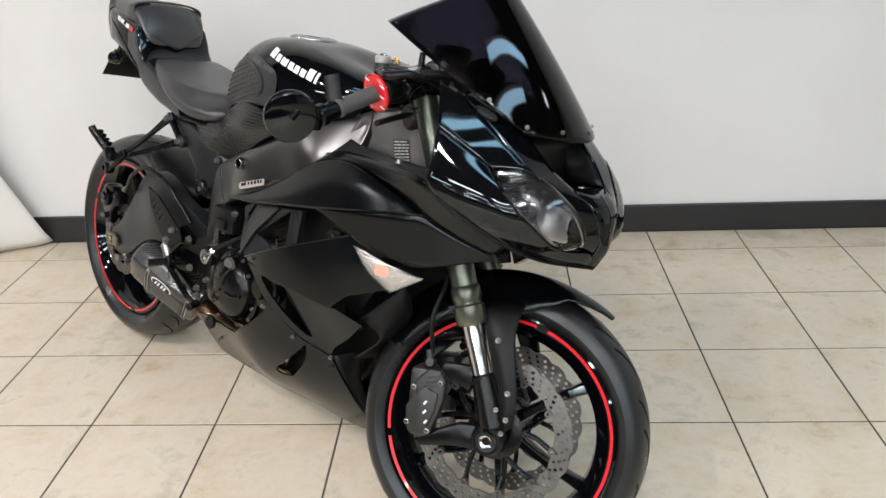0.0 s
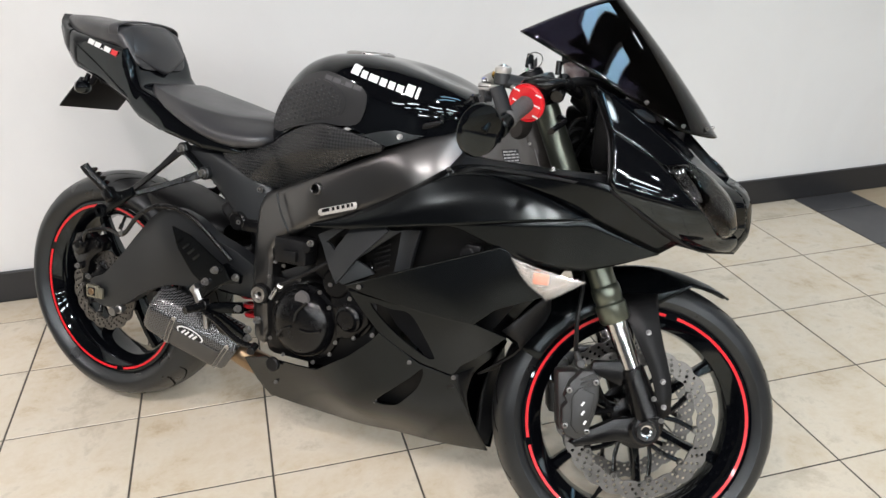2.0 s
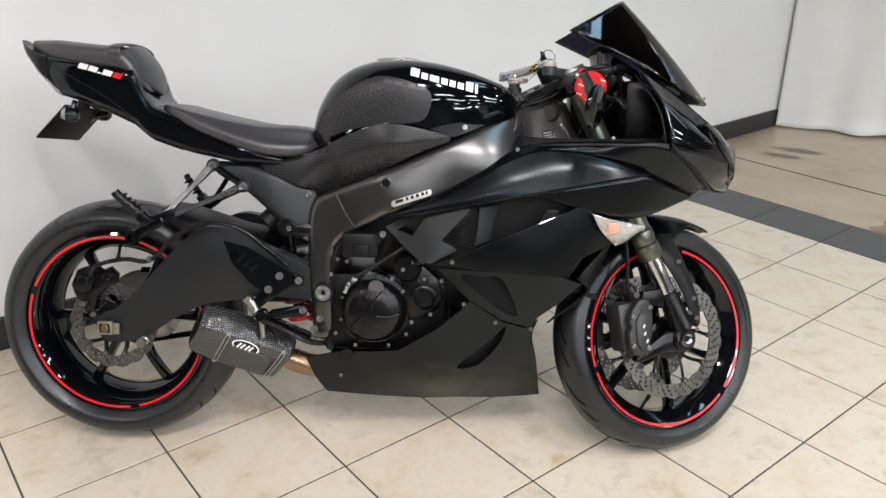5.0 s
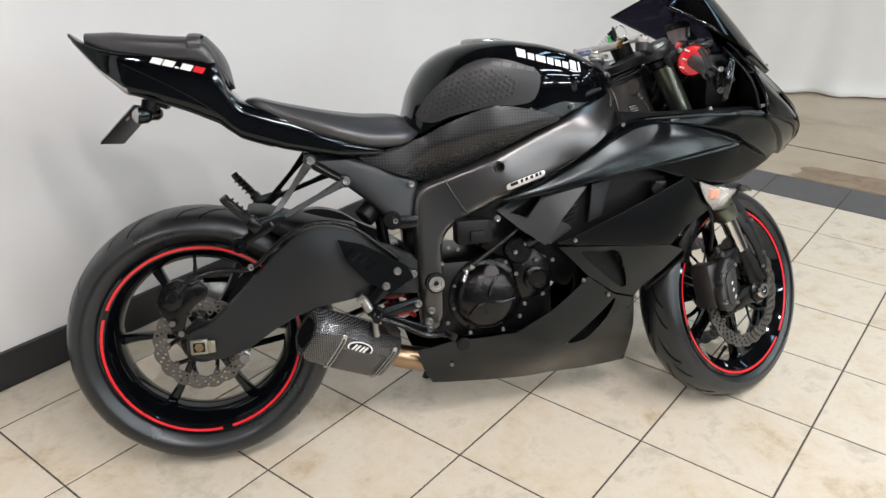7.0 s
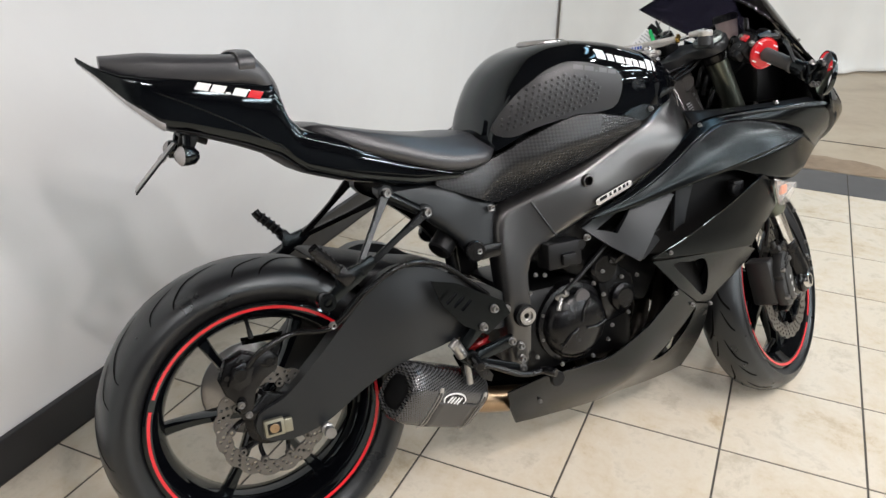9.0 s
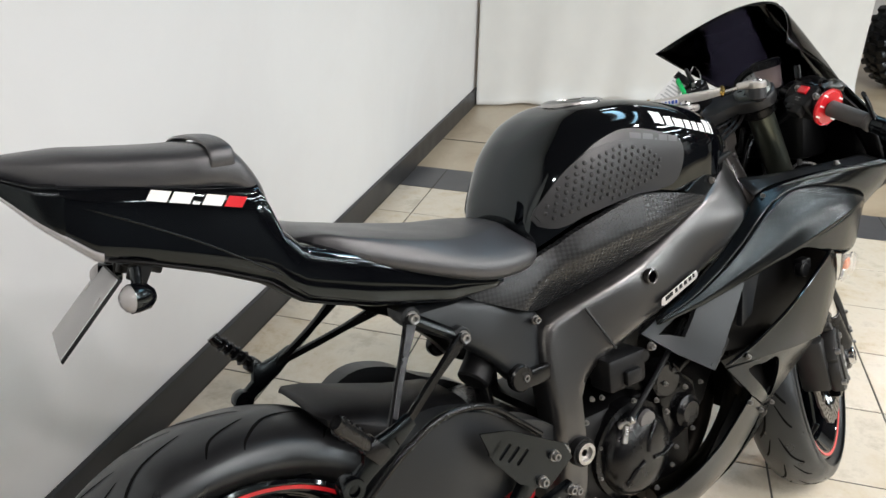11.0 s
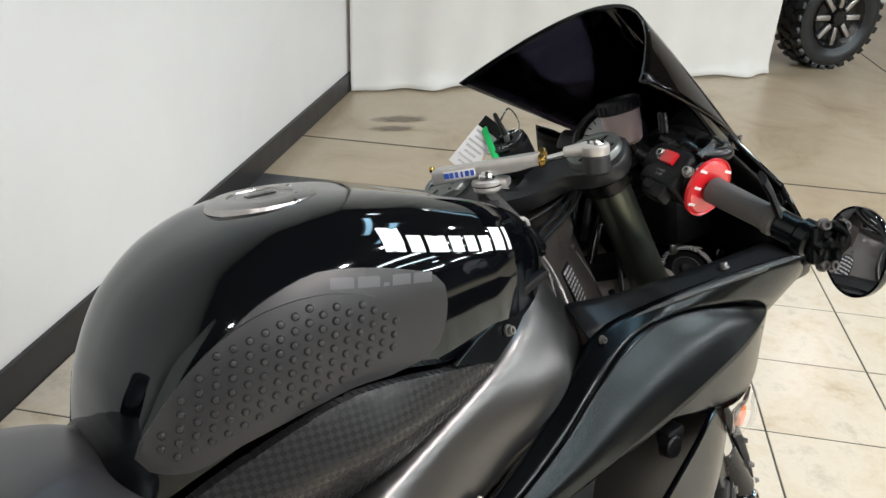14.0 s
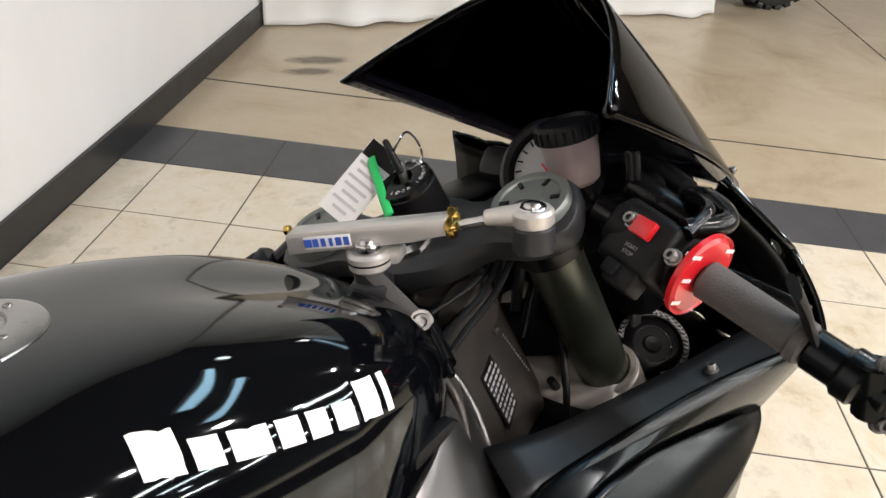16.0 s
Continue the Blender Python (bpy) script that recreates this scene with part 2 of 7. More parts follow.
def grid(rows, wrap=False, caps=False):
    """Quads over rows of points; wrap closes each row."""
    bm = bmesh.new()
    vs = [[bm.verts.new(p) for p in r] for r in rows]
    n = len(vs[0])
    for i in range(len(vs) - 1):
        for j in range(n if wrap else n - 1):
            k = (j + 1) % n
            bm.faces.new((vs[i][j], vs[i][k], vs[i + 1][k], vs[i + 1][j]))
    if caps:
        bm.faces.new(vs[0])
        bm.faces.new(vs[-1][::-1])
    bmesh.ops.recalc_face_normals(bm, faces=bm.faces)
    return bm


def patch(curves, nu=20, nv=14):
    """A smooth surface through curves of points, each of any length."""
    cs = np.array([spline(c, nu) for c in curves])
    cols = [spline(cs[:, k], nv) if len(curves) > 2 else np.linspace(cs[0, k], cs[1, k], nv) for k in range(nu)]
    return grid(np.array(cols).transpose(1, 0, 2))


def outward(bm, way):
    """Turn an open sheet so that most of it faces way."""
    tot = sum((f.normal * f.calc_area() for f in bm.faces), Vector())
    if tot.dot(Vector(way)) < 0:
        bmesh.ops.reverse_faces(bm, faces=bm.faces)
    return bm


def tps(ctrl):
    c = np.array(ctrl, float)
    n = len(c)

    def k(d):
        return np.where(d > 1e-9, d * d * np.log(np.maximum(d, 1e-9)), 0)
    a = np.zeros((n + 3, n + 3))
    a[:n, :n] = k(np.linalg.norm(c[:, None, :2] - c[None, :, :2], axis=2)) + 6e-4 * np.eye(n)
    a[:n, n:] = np.hstack([np.ones((n, 1)), c[:, :2]])
    a[n:, :n] = a[:n, n:].T
    w = np.linalg.solve(a, np.concatenate([c[:, 2], np.zeros(3)]))
    return lambda x, z: float(k(np.hypot(c[:, 0] - x, c[:, 1] - z)) @ w[:n] + w[n] + w[n + 1] * x + w[n + 2] * z)


def panel(outline, depth, holes=(), cell=0.014, rounded=True, edge=0.0):
    """A curved sheet: a closed outline in (x, z) with holes, and its depth y by a function or by points (x, z, y)."""
    fn = depth if callable(depth) else tps(depth)
    bm = bmesh.new()
    for loop in (outline, *holes):
        pts = spline(loop, max(24, 4 * len(loop)), True) if rounded else np.array(loop, float)
        vs = [bm.verts.new((x, 0, z)) for x, z in pts]
        for i, v in enumerate(vs):
            bm.edges.new((v, vs[(i + 1) % len(vs)]))
    bmesh.ops.triangle_fill(bm, use_beauty=True, use_dissolve=True, edges=bm.edges[:], normal=(0, -1, 0))
    xs = [v.co.x for v in bm.verts]
    zs = [v.co.z for v in bm.verts]
    for lo, hi, no in ((min(xs), max(xs), (1, 0, 0)), (min(zs), max(zs), (0, 0, 1))):
        for c in np.arange(lo + cell, hi, cell):
            bmesh.ops.bisect_plane(bm, geom=bm.verts[:] + bm.edges[:] + bm.faces[:], dist=1e-6, plane_co=Vector(no) * c, plane_no=no)
    slant = [e for e in bm.edges if not e.is_boundary and abs(e.verts[0].co.x - e.verts[1].co.x) > 1e-5 and abs(e.verts[0].co.z - e.verts[1].co.z) > 1e-5]
    bmesh.ops.dissolve_edges(bm, edges=slant, use_verts=False)
    bmesh.ops.dissolve_verts(bm, verts=[v for v in bm.verts if len(v.link_edges) == 2 and not v.is_boundary])
    bmesh.ops.remove_doubles(bm, verts=bm.verts, dist=0.0012)
    if edge:
        rim = [v for v in bm.verts if v.is_boundary]
        rim_set = set(rim)
    for v in bm.verts:
        v.co.y = fn(v.co.x, v.co.z) + (edge if edge and v in rim_set else 0)
    outward(bm, (0, -1, 0))
    SHEETS.add(id(bm))
    return bm


def softened(ctrl, outline, r, crease=None, fall=0.0):
    """Depth by points, rolled inwards within r of the outline, and falling away below a crease line."""
    fn, loop = tps(ctrl), np.array(spline(outline, max(24, 4 * len(outline)), True))[:, :2]
    nxt = np.roll(loop, -1, axis=0) - loop

    def depth(x, z):
        p = np.array((x, z))
        k = np.clip(((p - loop) * nxt).sum(1) / np.maximum((nxt * nxt).sum(1), 1e-12), 0, 1)
        d = min(1.0, np.linalg.norm(loop + nxt * k[:, None] - p, axis=1).min() / r)
        y = fn(x, z) + r * 0.75 * (1 - math.sqrt(1 - (1 - d) ** 2))
        if crease:
            y += fall * max(0.0, float(np.interp(x, *zip(*crease))) - z)
        return y
    return depth


def lathe(profile, n=48, c=(0, 0, 0), start=0.0, sweep=360.0):
    """A profile of (radius, y) turned about the y axis through c."""
    full = sweep >= 360
    rows = []
    for r, y in profile:
        rows.append([(c[0] + r * math.cos(radians(start + sweep * k / n)), c[1] + y, c[2] + r * math.sin(radians(start + sweep * k / n)))
                     for k in range(n if full else n + 1)])
    return grid(rows, wrap=full)


def axis_to(p, way):
    """The pose at p whose y axis points along way."""
    return Matrix.Translation(p) @ Vector(way).to_track_quat("Y", "Z").to_matrix().to_4x4()


def rod(p, q, r, n=14, r2=None, chamfer=0.0):
    p, q = Vector(p), Vector(q)
    ln = (q - p).length
    r2 = r if r2 is None else r2
    ch = chamfer or min(r, r2) * 0.15
    bm = lathe([(0.0005, 0), (r - ch, 0), (r, ch), (r2, ln - ch), (r2 - ch, ln), (0.0005, ln)], n)
    bmesh.ops.transform(bm, matrix=axis_to(p, q - p), verts=bm.verts)
    return bm


def tube(pts, r, n=10, steps=None, flat=1.0):
    """A tube along a smooth line; flat squeezes it across."""
    p = spline(pts, steps or 8 * len(pts))
    rows = []
    side = None
    for i in range(len(p)):
        t = Vector(p[min(i + 1, len(p) - 1)] - p[max(i - 1, 0)]).normalized()
        side = (side - side.dot(t) * t) if side else t.orthogonal()
        side.normalize()
        up = t.cross(side)
        rows.append([Vector(p[i]) + r * (math.cos(a) * side + flat * math.sin(a) * up) for a in np.linspace(0, 2 * math.pi, n, endpoint=False)])
    return grid(rows, wrap=True, caps=True)


def block(size, m=None, bevel=0.004, seg=2, taper=1.0):
    """A box with rounded edges; taper narrows its top."""
    bm = bmesh.new()
    bmesh.ops.create_cube(bm, size=1)
    for v in bm.verts:
        k = taper if v.co.z > 0 else 1
        v.co = Vector((v.co.x * size[0] * k, v.co.y * size[1] * k, v.co.z * size[2]))
    bmesh.ops.bevel(bm, geom=bm.edges[:], offset=bevel, segments=seg, affect="EDGES", profile=0.5)
    if m is not None:
        bmesh.ops.transform(bm, matrix=m, verts=bm.verts)
    return bm


def slab(outline, y0, y1, bevel=0.003, rounded=False, n=None):
    """A plate with an outline in (x, z) from y0 to y1, with broken edges."""
    pts = spline(outline, n or 5 * len(outline), True) if rounded else outline
    bm = bmesh.new()
    f = bm.faces.new([bm.verts.new((x, y0, z)) for x, z in pts])
    g = bmesh.ops.extrude_face_region(bm, geom=[f])
    for v in g["geom"]:
        if isinstance(v, bmesh.types.BMVert):
            v.co.y = y1
    bmesh.ops.recalc_face_normals(bm, faces=bm.faces)
    if bevel:
        es = [e for e in bm.edges if abs(e.verts[0].co.y - e.verts[1].co.y) < 1e-6]
        bmesh.ops.bevel(bm, geom=es, offset=bevel, segments=2, affect="EDGES", profile=0.5)
    return bm


def joined(*bms):
    out = bmesh.new()
    me = bpy.data.meshes.new("tmp")
    for b in bms:
        b.to_mesh(me)
        out.from_mesh(me)
        b.free()
    bpy.data.meshes.remove(me)
    return out


FLIP = Matrix.Diagonal((1, -1, 1, 1))


# ---- the room ----
TILE = 0.33
WALL_Y = 1.165
STRIP0, STRIP1 = 2.31, 2.605


def noise_ramp(m, stops, scale, detail=8, rough=0.6, distort=0.6, seed_from_object=False, second=None):
    """Base colour from clouds of noise through a ramp."""
    nt = m.node_tree
    b = nt.nodes["Principled BSDF"]
    tc = next(n for n in nt.nodes if n.type == "TEX_COORD")
    src = tc.outputs["Object"]
    if seed_from_object:
        oi = nt.nodes.new("ShaderNodeObjectInfo")
        sc = nt.nodes.new("ShaderNodeMath")
        sc.operation = "MULTIPLY"
        sc.inputs[1].default_value = 37.0
        nt.links.new(oi.outputs["Random"], sc.inputs[0])
        ad = nt.nodes.new("ShaderNodeVectorMath")
        nt.links.new(src, ad.inputs[0])
        nt.links.new(sc.outputs[0], ad.inputs[1])
        src = ad.outputs[0]
    n = nt.nodes.new("ShaderNodeTexNoise")
    n.inputs["Scale"].default_value, n.inputs["Detail"].default_value = scale, detail
    n.inputs["Roughness"].default_value, n.inputs["Distortion"].default_value = rough, distort
    nt.links.new(src, n.inputs["Vector"])
    rp = nt.nodes.new("ShaderNodeValToRGB")
    el = rp.color_ramp.elements
    while len(el) < len(stops):
        el.new(0.5)
    for e, (p, c) in zip(el, stops):
        e.position, e.color = p, (*c, 1)
    nt.links.new(n.outputs["Fac"], rp.inputs[0])
    nt.links.new(rp.outputs[0], b.inputs["Base Color"])
    return m


TILE_MAT = noise_ramp(mat("beige_ceramic", (0.6, 0.5, 0.38), 0.24, bump=0.03, bump_scale=120),
                      [(0.3, (0.47, 0.37, 0.25)), (0.42, (0.595, 0.51, 0.385)), (0.54, (0.64, 0.57, 0.46)), (0.63, (0.53, 0.465, 0.365)), (0.76, (0.45, 0.385, 0.29))], 6.0, 13, 0.72, 0.2,
                      seed_from_object=True)
GROUT = mat("dark_grout", (0.07, 0.06, 0.05), 0.85, mottle=0.3, mottle_scale=30, bump=0.2, bump_scale=300)
STRIP_MAT = noise_ramp(mat("charcoal_ceramic", (0.05, 0.05, 0.05), 0.35, bump=0.05, bump_scale=150),
                       [(0.3, (0.045, 0.045, 0.048)), (0.6, (0.06, 0.06, 0.063)), (0.8, (0.075, 0.075, 0.075))], 10.0)
CONCRETE = noise_ramp(mat("worn_concrete", (0.4, 0.33, 0.24), 0.3, bump=0.06, bump_scale=60),
                      [(0.25, (0.27, 0.195, 0.115)), (0.45, (0.41, 0.325, 0.22)), (0.62, (0.47, 0.39, 0.28)), (0.8, (0.37, 0.28, 0.17))], 2.2, 10, 0.68)
WALL = noise_ramp(mat("white_wall_paint", (0.75, 0.74, 0.72), 0.55, bump=0.05, bump_scale=250),
                  [(0.3, (0.72, 0.71, 0.70)), (0.6, (0.76, 0.755, 0.745)), (0.8, (0.74, 0.735, 0.72))], 1.5)
BASE = mat("black_rubber_baseboard", (0.018, 0.018, 0.0195), 0.42, mottle=0.15, rough_var=0.05)
CLOTH = mat("white_cloth", (0.74, 0.73, 0.70), 0.8, mottle=0.06, mottle_scale=5, bump=0.1, bump_scale=900)
FARFLOOR = noise_ramp(mat("far_beige_floor", (0.5, 0.42, 0.32), 0.3), [(0.3, (0.4, 0.33, 0.24)), (0.55, (0.52, 0.44, 0.33)), (0.8, (0.45, 0.38, 0.29))], 2.0)
DIM = mat("unseen_dark_wall", (0.05, 0.053, 0.058), 0.7, mottle=0.1, mottle_scale=2)
STAIN = mat("dark_floor_stain", (0.17, 0.13, 0.09), 0.35, mottle=0.4, mottle_scale=18)
nt = STAIN.node_tree
soft_c, soft_g, soft_n = nt.nodes.new("ShaderNodeTexCoord"), nt.nodes.new("ShaderNodeTexGradient"), nt.nodes.new("ShaderNodeTexNoise")
soft_g.gradient_type = "SPHERICAL"
soft_n.inputs["Scale"].default_value, soft_n.inputs["Detail"].default_value = 3.5, 6
nt.links.new(soft_c.outputs["Object"], soft_g.inputs["Vector"])
nt.links.new(soft_c.outputs["Object"], soft_n.inputs["Vector"])
soft_m, soft_r = nt.nodes.new("ShaderNodeMath"), nt.nodes.new("ShaderNodeMapRange")
soft_m.operation = "MULTIPLY"
nt.links.new(soft_g.outputs["Fac"], soft_m.inputs[0])
nt.links.new(soft_n.outputs["Fac"], soft_m.inputs[1])
soft_r.inputs[1].default_value, soft_r.inputs[2].default_value, soft_r.inputs[4].default_value = 0.12, 0.34, 0.7
nt.links.new(soft_m.outputs[0], soft_r.inputs[0])
nt.links.new(soft_r.outputs[0], nt.nodes["Principled BSDF"].inputs["Alpha"])
LIGHTWALL = mat("unseen_light_wall", (0.7, 0.69, 0.67), 0.6, mottle=0.06, mottle_scale=2)
CEIL = mat("dark_ceiling", (0.07, 0.07, 0.072), 0.8, mottle=0.1, mottle_scale=3)


def structure(name, size, loc, material, label="", category="", bevel=0.0):
    bm = bmesh.new()
    bmesh.ops.create_cube(bm, size=1)
    bmesh.ops.scale(bm, vec=size, verts=bm.verts)
    me = bpy.data.meshes.new(name)
    bm.to_mesh(me)
    bm.free()
    ob = link(name, me, material, None, "", 0)
    ob.location = loc
    if bevel:
        bv = ob.modifiers.new("bevel", "BEVEL")
        bv.width, bv.segments = bevel, 2
    return tagged(ob, label, category, kind="structure")


X0, X1, Y0 = -5.5, 9.0, -14.0
FAR_Y = -3.4
floor = structure("floor", (STRIP0 - X0, WALL_Y - FAR_Y, 0.1), ((X0 + STRIP0) / 2, (FAR_Y + WALL_Y) / 2, -0.0514), GROUT,
                  "beige mottled ceramic tile floor with dark joints", "floor")
# Unseen floor, light so that the spar and fairing reflect it.
structure("floor_far", (X1 - X0, FAR_Y - Y0, 0.1), ((X0 + X1) / 2, (FAR_Y + Y0) / 2, -0.05), FARFLOOR, "unseen beige floor beyond the tiles, brightens reflections", "floor")
structure("floor_concrete", (X1 - STRIP1, 6 - FAR_Y, 0.1), ((X1 + STRIP1) / 2, (FAR_Y + 6) / 2, -0.0515), CONCRETE, "worn stained brown concrete floor slab", "floor")
structure("wall_north", (3.97 - X0, 0.15, CEILING), ((3.97 + X0) / 2, WALL_Y + 0.075, CEILING / 2), WALL, "plain white painted showroom wall", "wall")
structure("wall_back", (0.15, 5.0, CEILING), (4.045, WALL_Y + 2.65, CEILING / 2), WALL, "white painted wall end behind the cloth", "wall")
# Unseen walls west and south, kept dark so the paint reflects a dark room.
structure("wall_west", (0.15, WALL_Y - Y0, CEILING), (X0 - 0.075, (Y0 + WALL_Y) / 2, CEILING / 2), DIM, "unseen dark grey wall closing the room, keeps reflections dark", "wall")
# Unseen east wall, like wall_far light so that the tank reflects grey.
structure("wall_east", (0.15, 6 - Y0 + 0.3, CEILING), (X1 + 0.075, (Y0 + 6) / 2, CEILING / 2), LIGHTWALL, "unseen light grey wall closing the room, brightens reflections", "wall")
structure("wall_south", (X1 - X0 + 0.3, 0.15, CEILING), ((X0 + X1) / 2, Y0 - 0.075, CEILING / 2), DIM, "unseen dark grey wall closing the room, keeps reflections dark", "wall")
structure("wall_far", (X1 - 4.12, 0.15, CEILING), ((X1 + 4.12) / 2, 6.075, CEILING / 2), LIGHTWALL, "unseen light grey wall closing the room, brightens reflections", "wall")
# Unseen ceiling, dark so that only the lamps show in glossy paint.
structure("ceiling", (X1 - X0 + 0.4, 6.4 - Y0, 0.1), ((X0 + X1) / 2, (Y0 + 6) / 2, CEILING + 0.05), CEIL, "unseen dark ceiling, keeps reflections dark", "ceiling")
structure("baseboard", (3.975 - X0, 0.016, 0.107), ((3.975 + X0) / 2, WALL_Y - 0.008, 0.0535), BASE, "black rubber baseboard along the wall", "baseboard", 0.003)


def glow(name, parent, shape, size, size_y, tint, power):
    """The shining face of a lamp, looking down; power is its brightness per square metre."""
    light = bpy.data.lights.new(name, "AREA")
    light.shape, light.size, light.color = shape, size, tint
    area = math.pi * size * size / 4
    if shape == "RECTANGLE":
        light.size_y = size_y
        area = size * size_y
    light.energy = power * area * math.pi
    ob = new(name, light)
    ob.parent = parent
    ob.location = (0, 0, -0.034)
    return ob


def ceiling_light(x, y, length, wide, tint, power, turn=0):
    lamp = thing("ceiling_light", Matrix.Translation((x, y, CEILING - 0.03)) @ Matrix.Rotation(radians(turn), 4, "Z"),
                 "unseen long flat ceiling light with a glowing diffuser", "ceiling light", "long ceiling lights")
    part("frame", block((wide + 0.05, length + 0.05, 0.05), Matrix.Translation((0, 0, 0.005)), 0.004), WHITE, lamp)
    part("diffuser", block((wide, length, 0.012), Matrix.Translation((0, 0, -0.024)), 0.002), WHITE, lamp, "white diffuser")
    glow("lamp", lamp, "RECTANGLE", wide, length, tint, power)
    return lamp


def down_light(x, y, radius, tint, power):
    lamp = thing("down_light", Matrix.Translation((x, y, CEILING)), "unseen round ceiling down light with a glowing face", "down light", "round down lights")
    part("rim", lathe([(radius, -0.03), (radius + 0.02, -0.03), (radius + 0.025, 0.0)], 28), WHITE, lamp, "white lamp rim", Matrix.Rotation(radians(90), 4, "X"))
    part("diffuser", rod((0, 0, -0.02), (0, 0, -0.03), radius, 28), WHITE, lamp, "white diffuser")
    glow("lamp", lamp, "DISK", 2 * radius, 0, tint, power)
    return lamp

WARM, COOL, PALE, BLUE_LIGHT = (1.0, 0.915, 0.89), (0.985, 0.975, 0.965), (0.88, 0.95, 1.0), (0.45, 0.76, 1.0)
for x, y, length, wide, tint, power, turn in [(1.75, -0.3, 1.6, 0.12, BLUE_LIGHT, 44, -62), (1.35, -1.0, 1.6, 0.13, BLUE_LIGHT, 42, -62), (4.8, -1.2, 1.3, 0.3, BLUE_LIGHT, 12, 0)]:
    ceiling_light(x, y, length, wide, tint, power * LAMP_POWER, turn)
# Unseen rows, added for broad highlights on the satin paint and wall fill.
for y, tint, power in ((-3.5, COOL, 95), (-4.9, PALE, 75), (-9.0, COOL, 330)):
    for k in range(5 if y < -6 else 4):
        ceiling_light(-3.8 + 1.9 * k, y, 1.2, 0.25, tint, power * 1.53 * LAMP_POWER, 90)
# First two match wall shadows; the rest are unseen, added for fill and reflections.
DOWN = [(-0.64, -1.65, 0.08, WARM, 1800), (-1.4, -1.58, 0.08, WARM, 2100), (0.5, -1.8, 0.09, WARM, 1150), (2.6, -2.1, 0.09, COOL, 680), (1.3, -3.3, 0.09, COOL, 640), (3.7, -3.5, 0.09, COOL, 640), (1.3, -4.9, 0.09, PALE, 640), (3.7, -5.0, 0.09, PALE, 640), (4.6, -0.4, 0.1, COOL, 60), (-2.9, -0.3, 0.1, WARM, 1100),
        (3.2, 0.2, 0.1, PALE, 70), (7.4, 0.6, 0.1, WARM, 300), (6.2, 2.6, 0.1, WARM, 300), (6.6, -2.6, 0.1, WARM, 300)]
DOWN += [(x, -6.4, 0.14, PALE, 200) for x in (-2.8, -1.2, 0.4, 2.0, 3.6, 5.2)]
for x, y, radius, tint, power in DOWN:
    down_light(x, y, radius, tint, power * LAMP_POWER)

# ---- the motorcycle: x ahead from the rear axle, y to its left, z up from the ground, leaning on its side stand ----
BIKE_M = Matrix.Translation((-0.3608, 0.4835, 0.0034)) @ Matrix.Rotation(radians(-40.2), 4, "Z") @ Matrix.Rotation(radians(-13.6), 4, "X")
bike = thing("motorcycle", BIKE_M, "black sport motorcycle with red-striped wheels, leaning on its side stand", "motorcycle")
RAKE, STEER = radians(27), radians(25.5)
AXIS = Vector((-math.sin(RAKE), 0, math.cos(RAKE)))
HEAD = Vector((1.163, 0, 0.635))
S = Matrix.Translation(HEAD) @ Matrix.Rotation(STEER, 4, AXIS) @ Matrix.Translation(-HEAD)
RA, FA = Vector((0.004, 0, 0.307)), Vector((1.375, 0, 0.276))

BOLT = lathe([(0.0004, 0.002), (0.0035, 0.002), (0.0038, 0.0075), (0.0068, 0.008), (0.0075, 0.0065), (0.0075, 0), (0.010, 0), (0.010, -0.004)], 12)
bolt_mesh = bpy.data.meshes.new("bolt")
BOLT.to_mesh(bolt_mesh)
BOLT.free()
bolt_mesh.materials.append(BOLTSTEEL)
bolt_mesh.shade_smooth()
bolt_mesh.set_sharp_from_angle(angle=radians(35))


def lettering(word, size, m, material, parent, name="lettering"):
    """Flat print in the built-in letters, facing the matrix's z."""
    cu = bpy.data.curves.new(name, "FONT")
    cu.body, cu.size, cu.align_x, cu.align_y = word, size, "CENTER", "CENTER"
    tmp = bpy.data.objects.new(name, cu)
    me = bpy.data.meshes.new_from_object(tmp)
    bpy.data.objects.remove(tmp)
    me.transform(m)
    me.materials.clear()
    return link(name, me, material, parent, "", 0)


def bolt(p, parent=bike, way=(0, -1, 0), size=1.0):
    ob = new("bolt", bolt_mesh)
    ob.parent = parent
    ob.matrix_basis = axis_to(p, way) @ Matrix.Scale(size * 0.78, 4)
    return ob


# wheels
def tread_profile(r, half, side, n=18):
    """The tyre's section from bead to bead: (radius, y)."""
    pts = [(side, -half * 0.62), (side + 0.012, -half * 0.8), (side + 0.03, -half * 0.97), (r - 0.045, -half), (r - 0.02, -half * 0.84), (r - 0.006, -half * 0.48),
           (r, 0)]
    pts = pts + [(a, -b) for a, b in pts[-2::-1]]
    return spline(pts, n * 2 + 1)


def groove_strip(r, half, path, width):
    """A thin strip laid on the tread, dark for a groove's shade: path of (angle, share of the half width)."""
    prof = tread_profile(r, half, 0.236, 40)
    top = prof[np.argsort(prof[:, 1])]
    pts = spline([(a, s, 0) for a, s in path], 14)
    rows = []
    for i, (a, s, _) in enumerate(pts):
        da, ds = (pts[min(i + 1, 13)] - pts[max(i - 1, 0)])[:2]
        k = math.hypot(da * r, ds * half)
        na, ns = -ds * half / k / r, da * r / k / half
        w = width * math.sin(math.pi * (i + 0.5) / 14) ** 0.5
        row = []
        for e in (-1, 1):
            aa, sn = a + e * w * na, max(-0.99, min(0.99, s + e * w * ns))
            y = sn * half
            outer = top[top[:, 0] > r - 0.05]
            rr = np.interp(y, outer[:, 1], outer[:, 0]) + 0.0006
            row.append((rr * math.cos(aa), y, rr * math.sin(aa)))
        rows.append(row)
    return grid(rows)


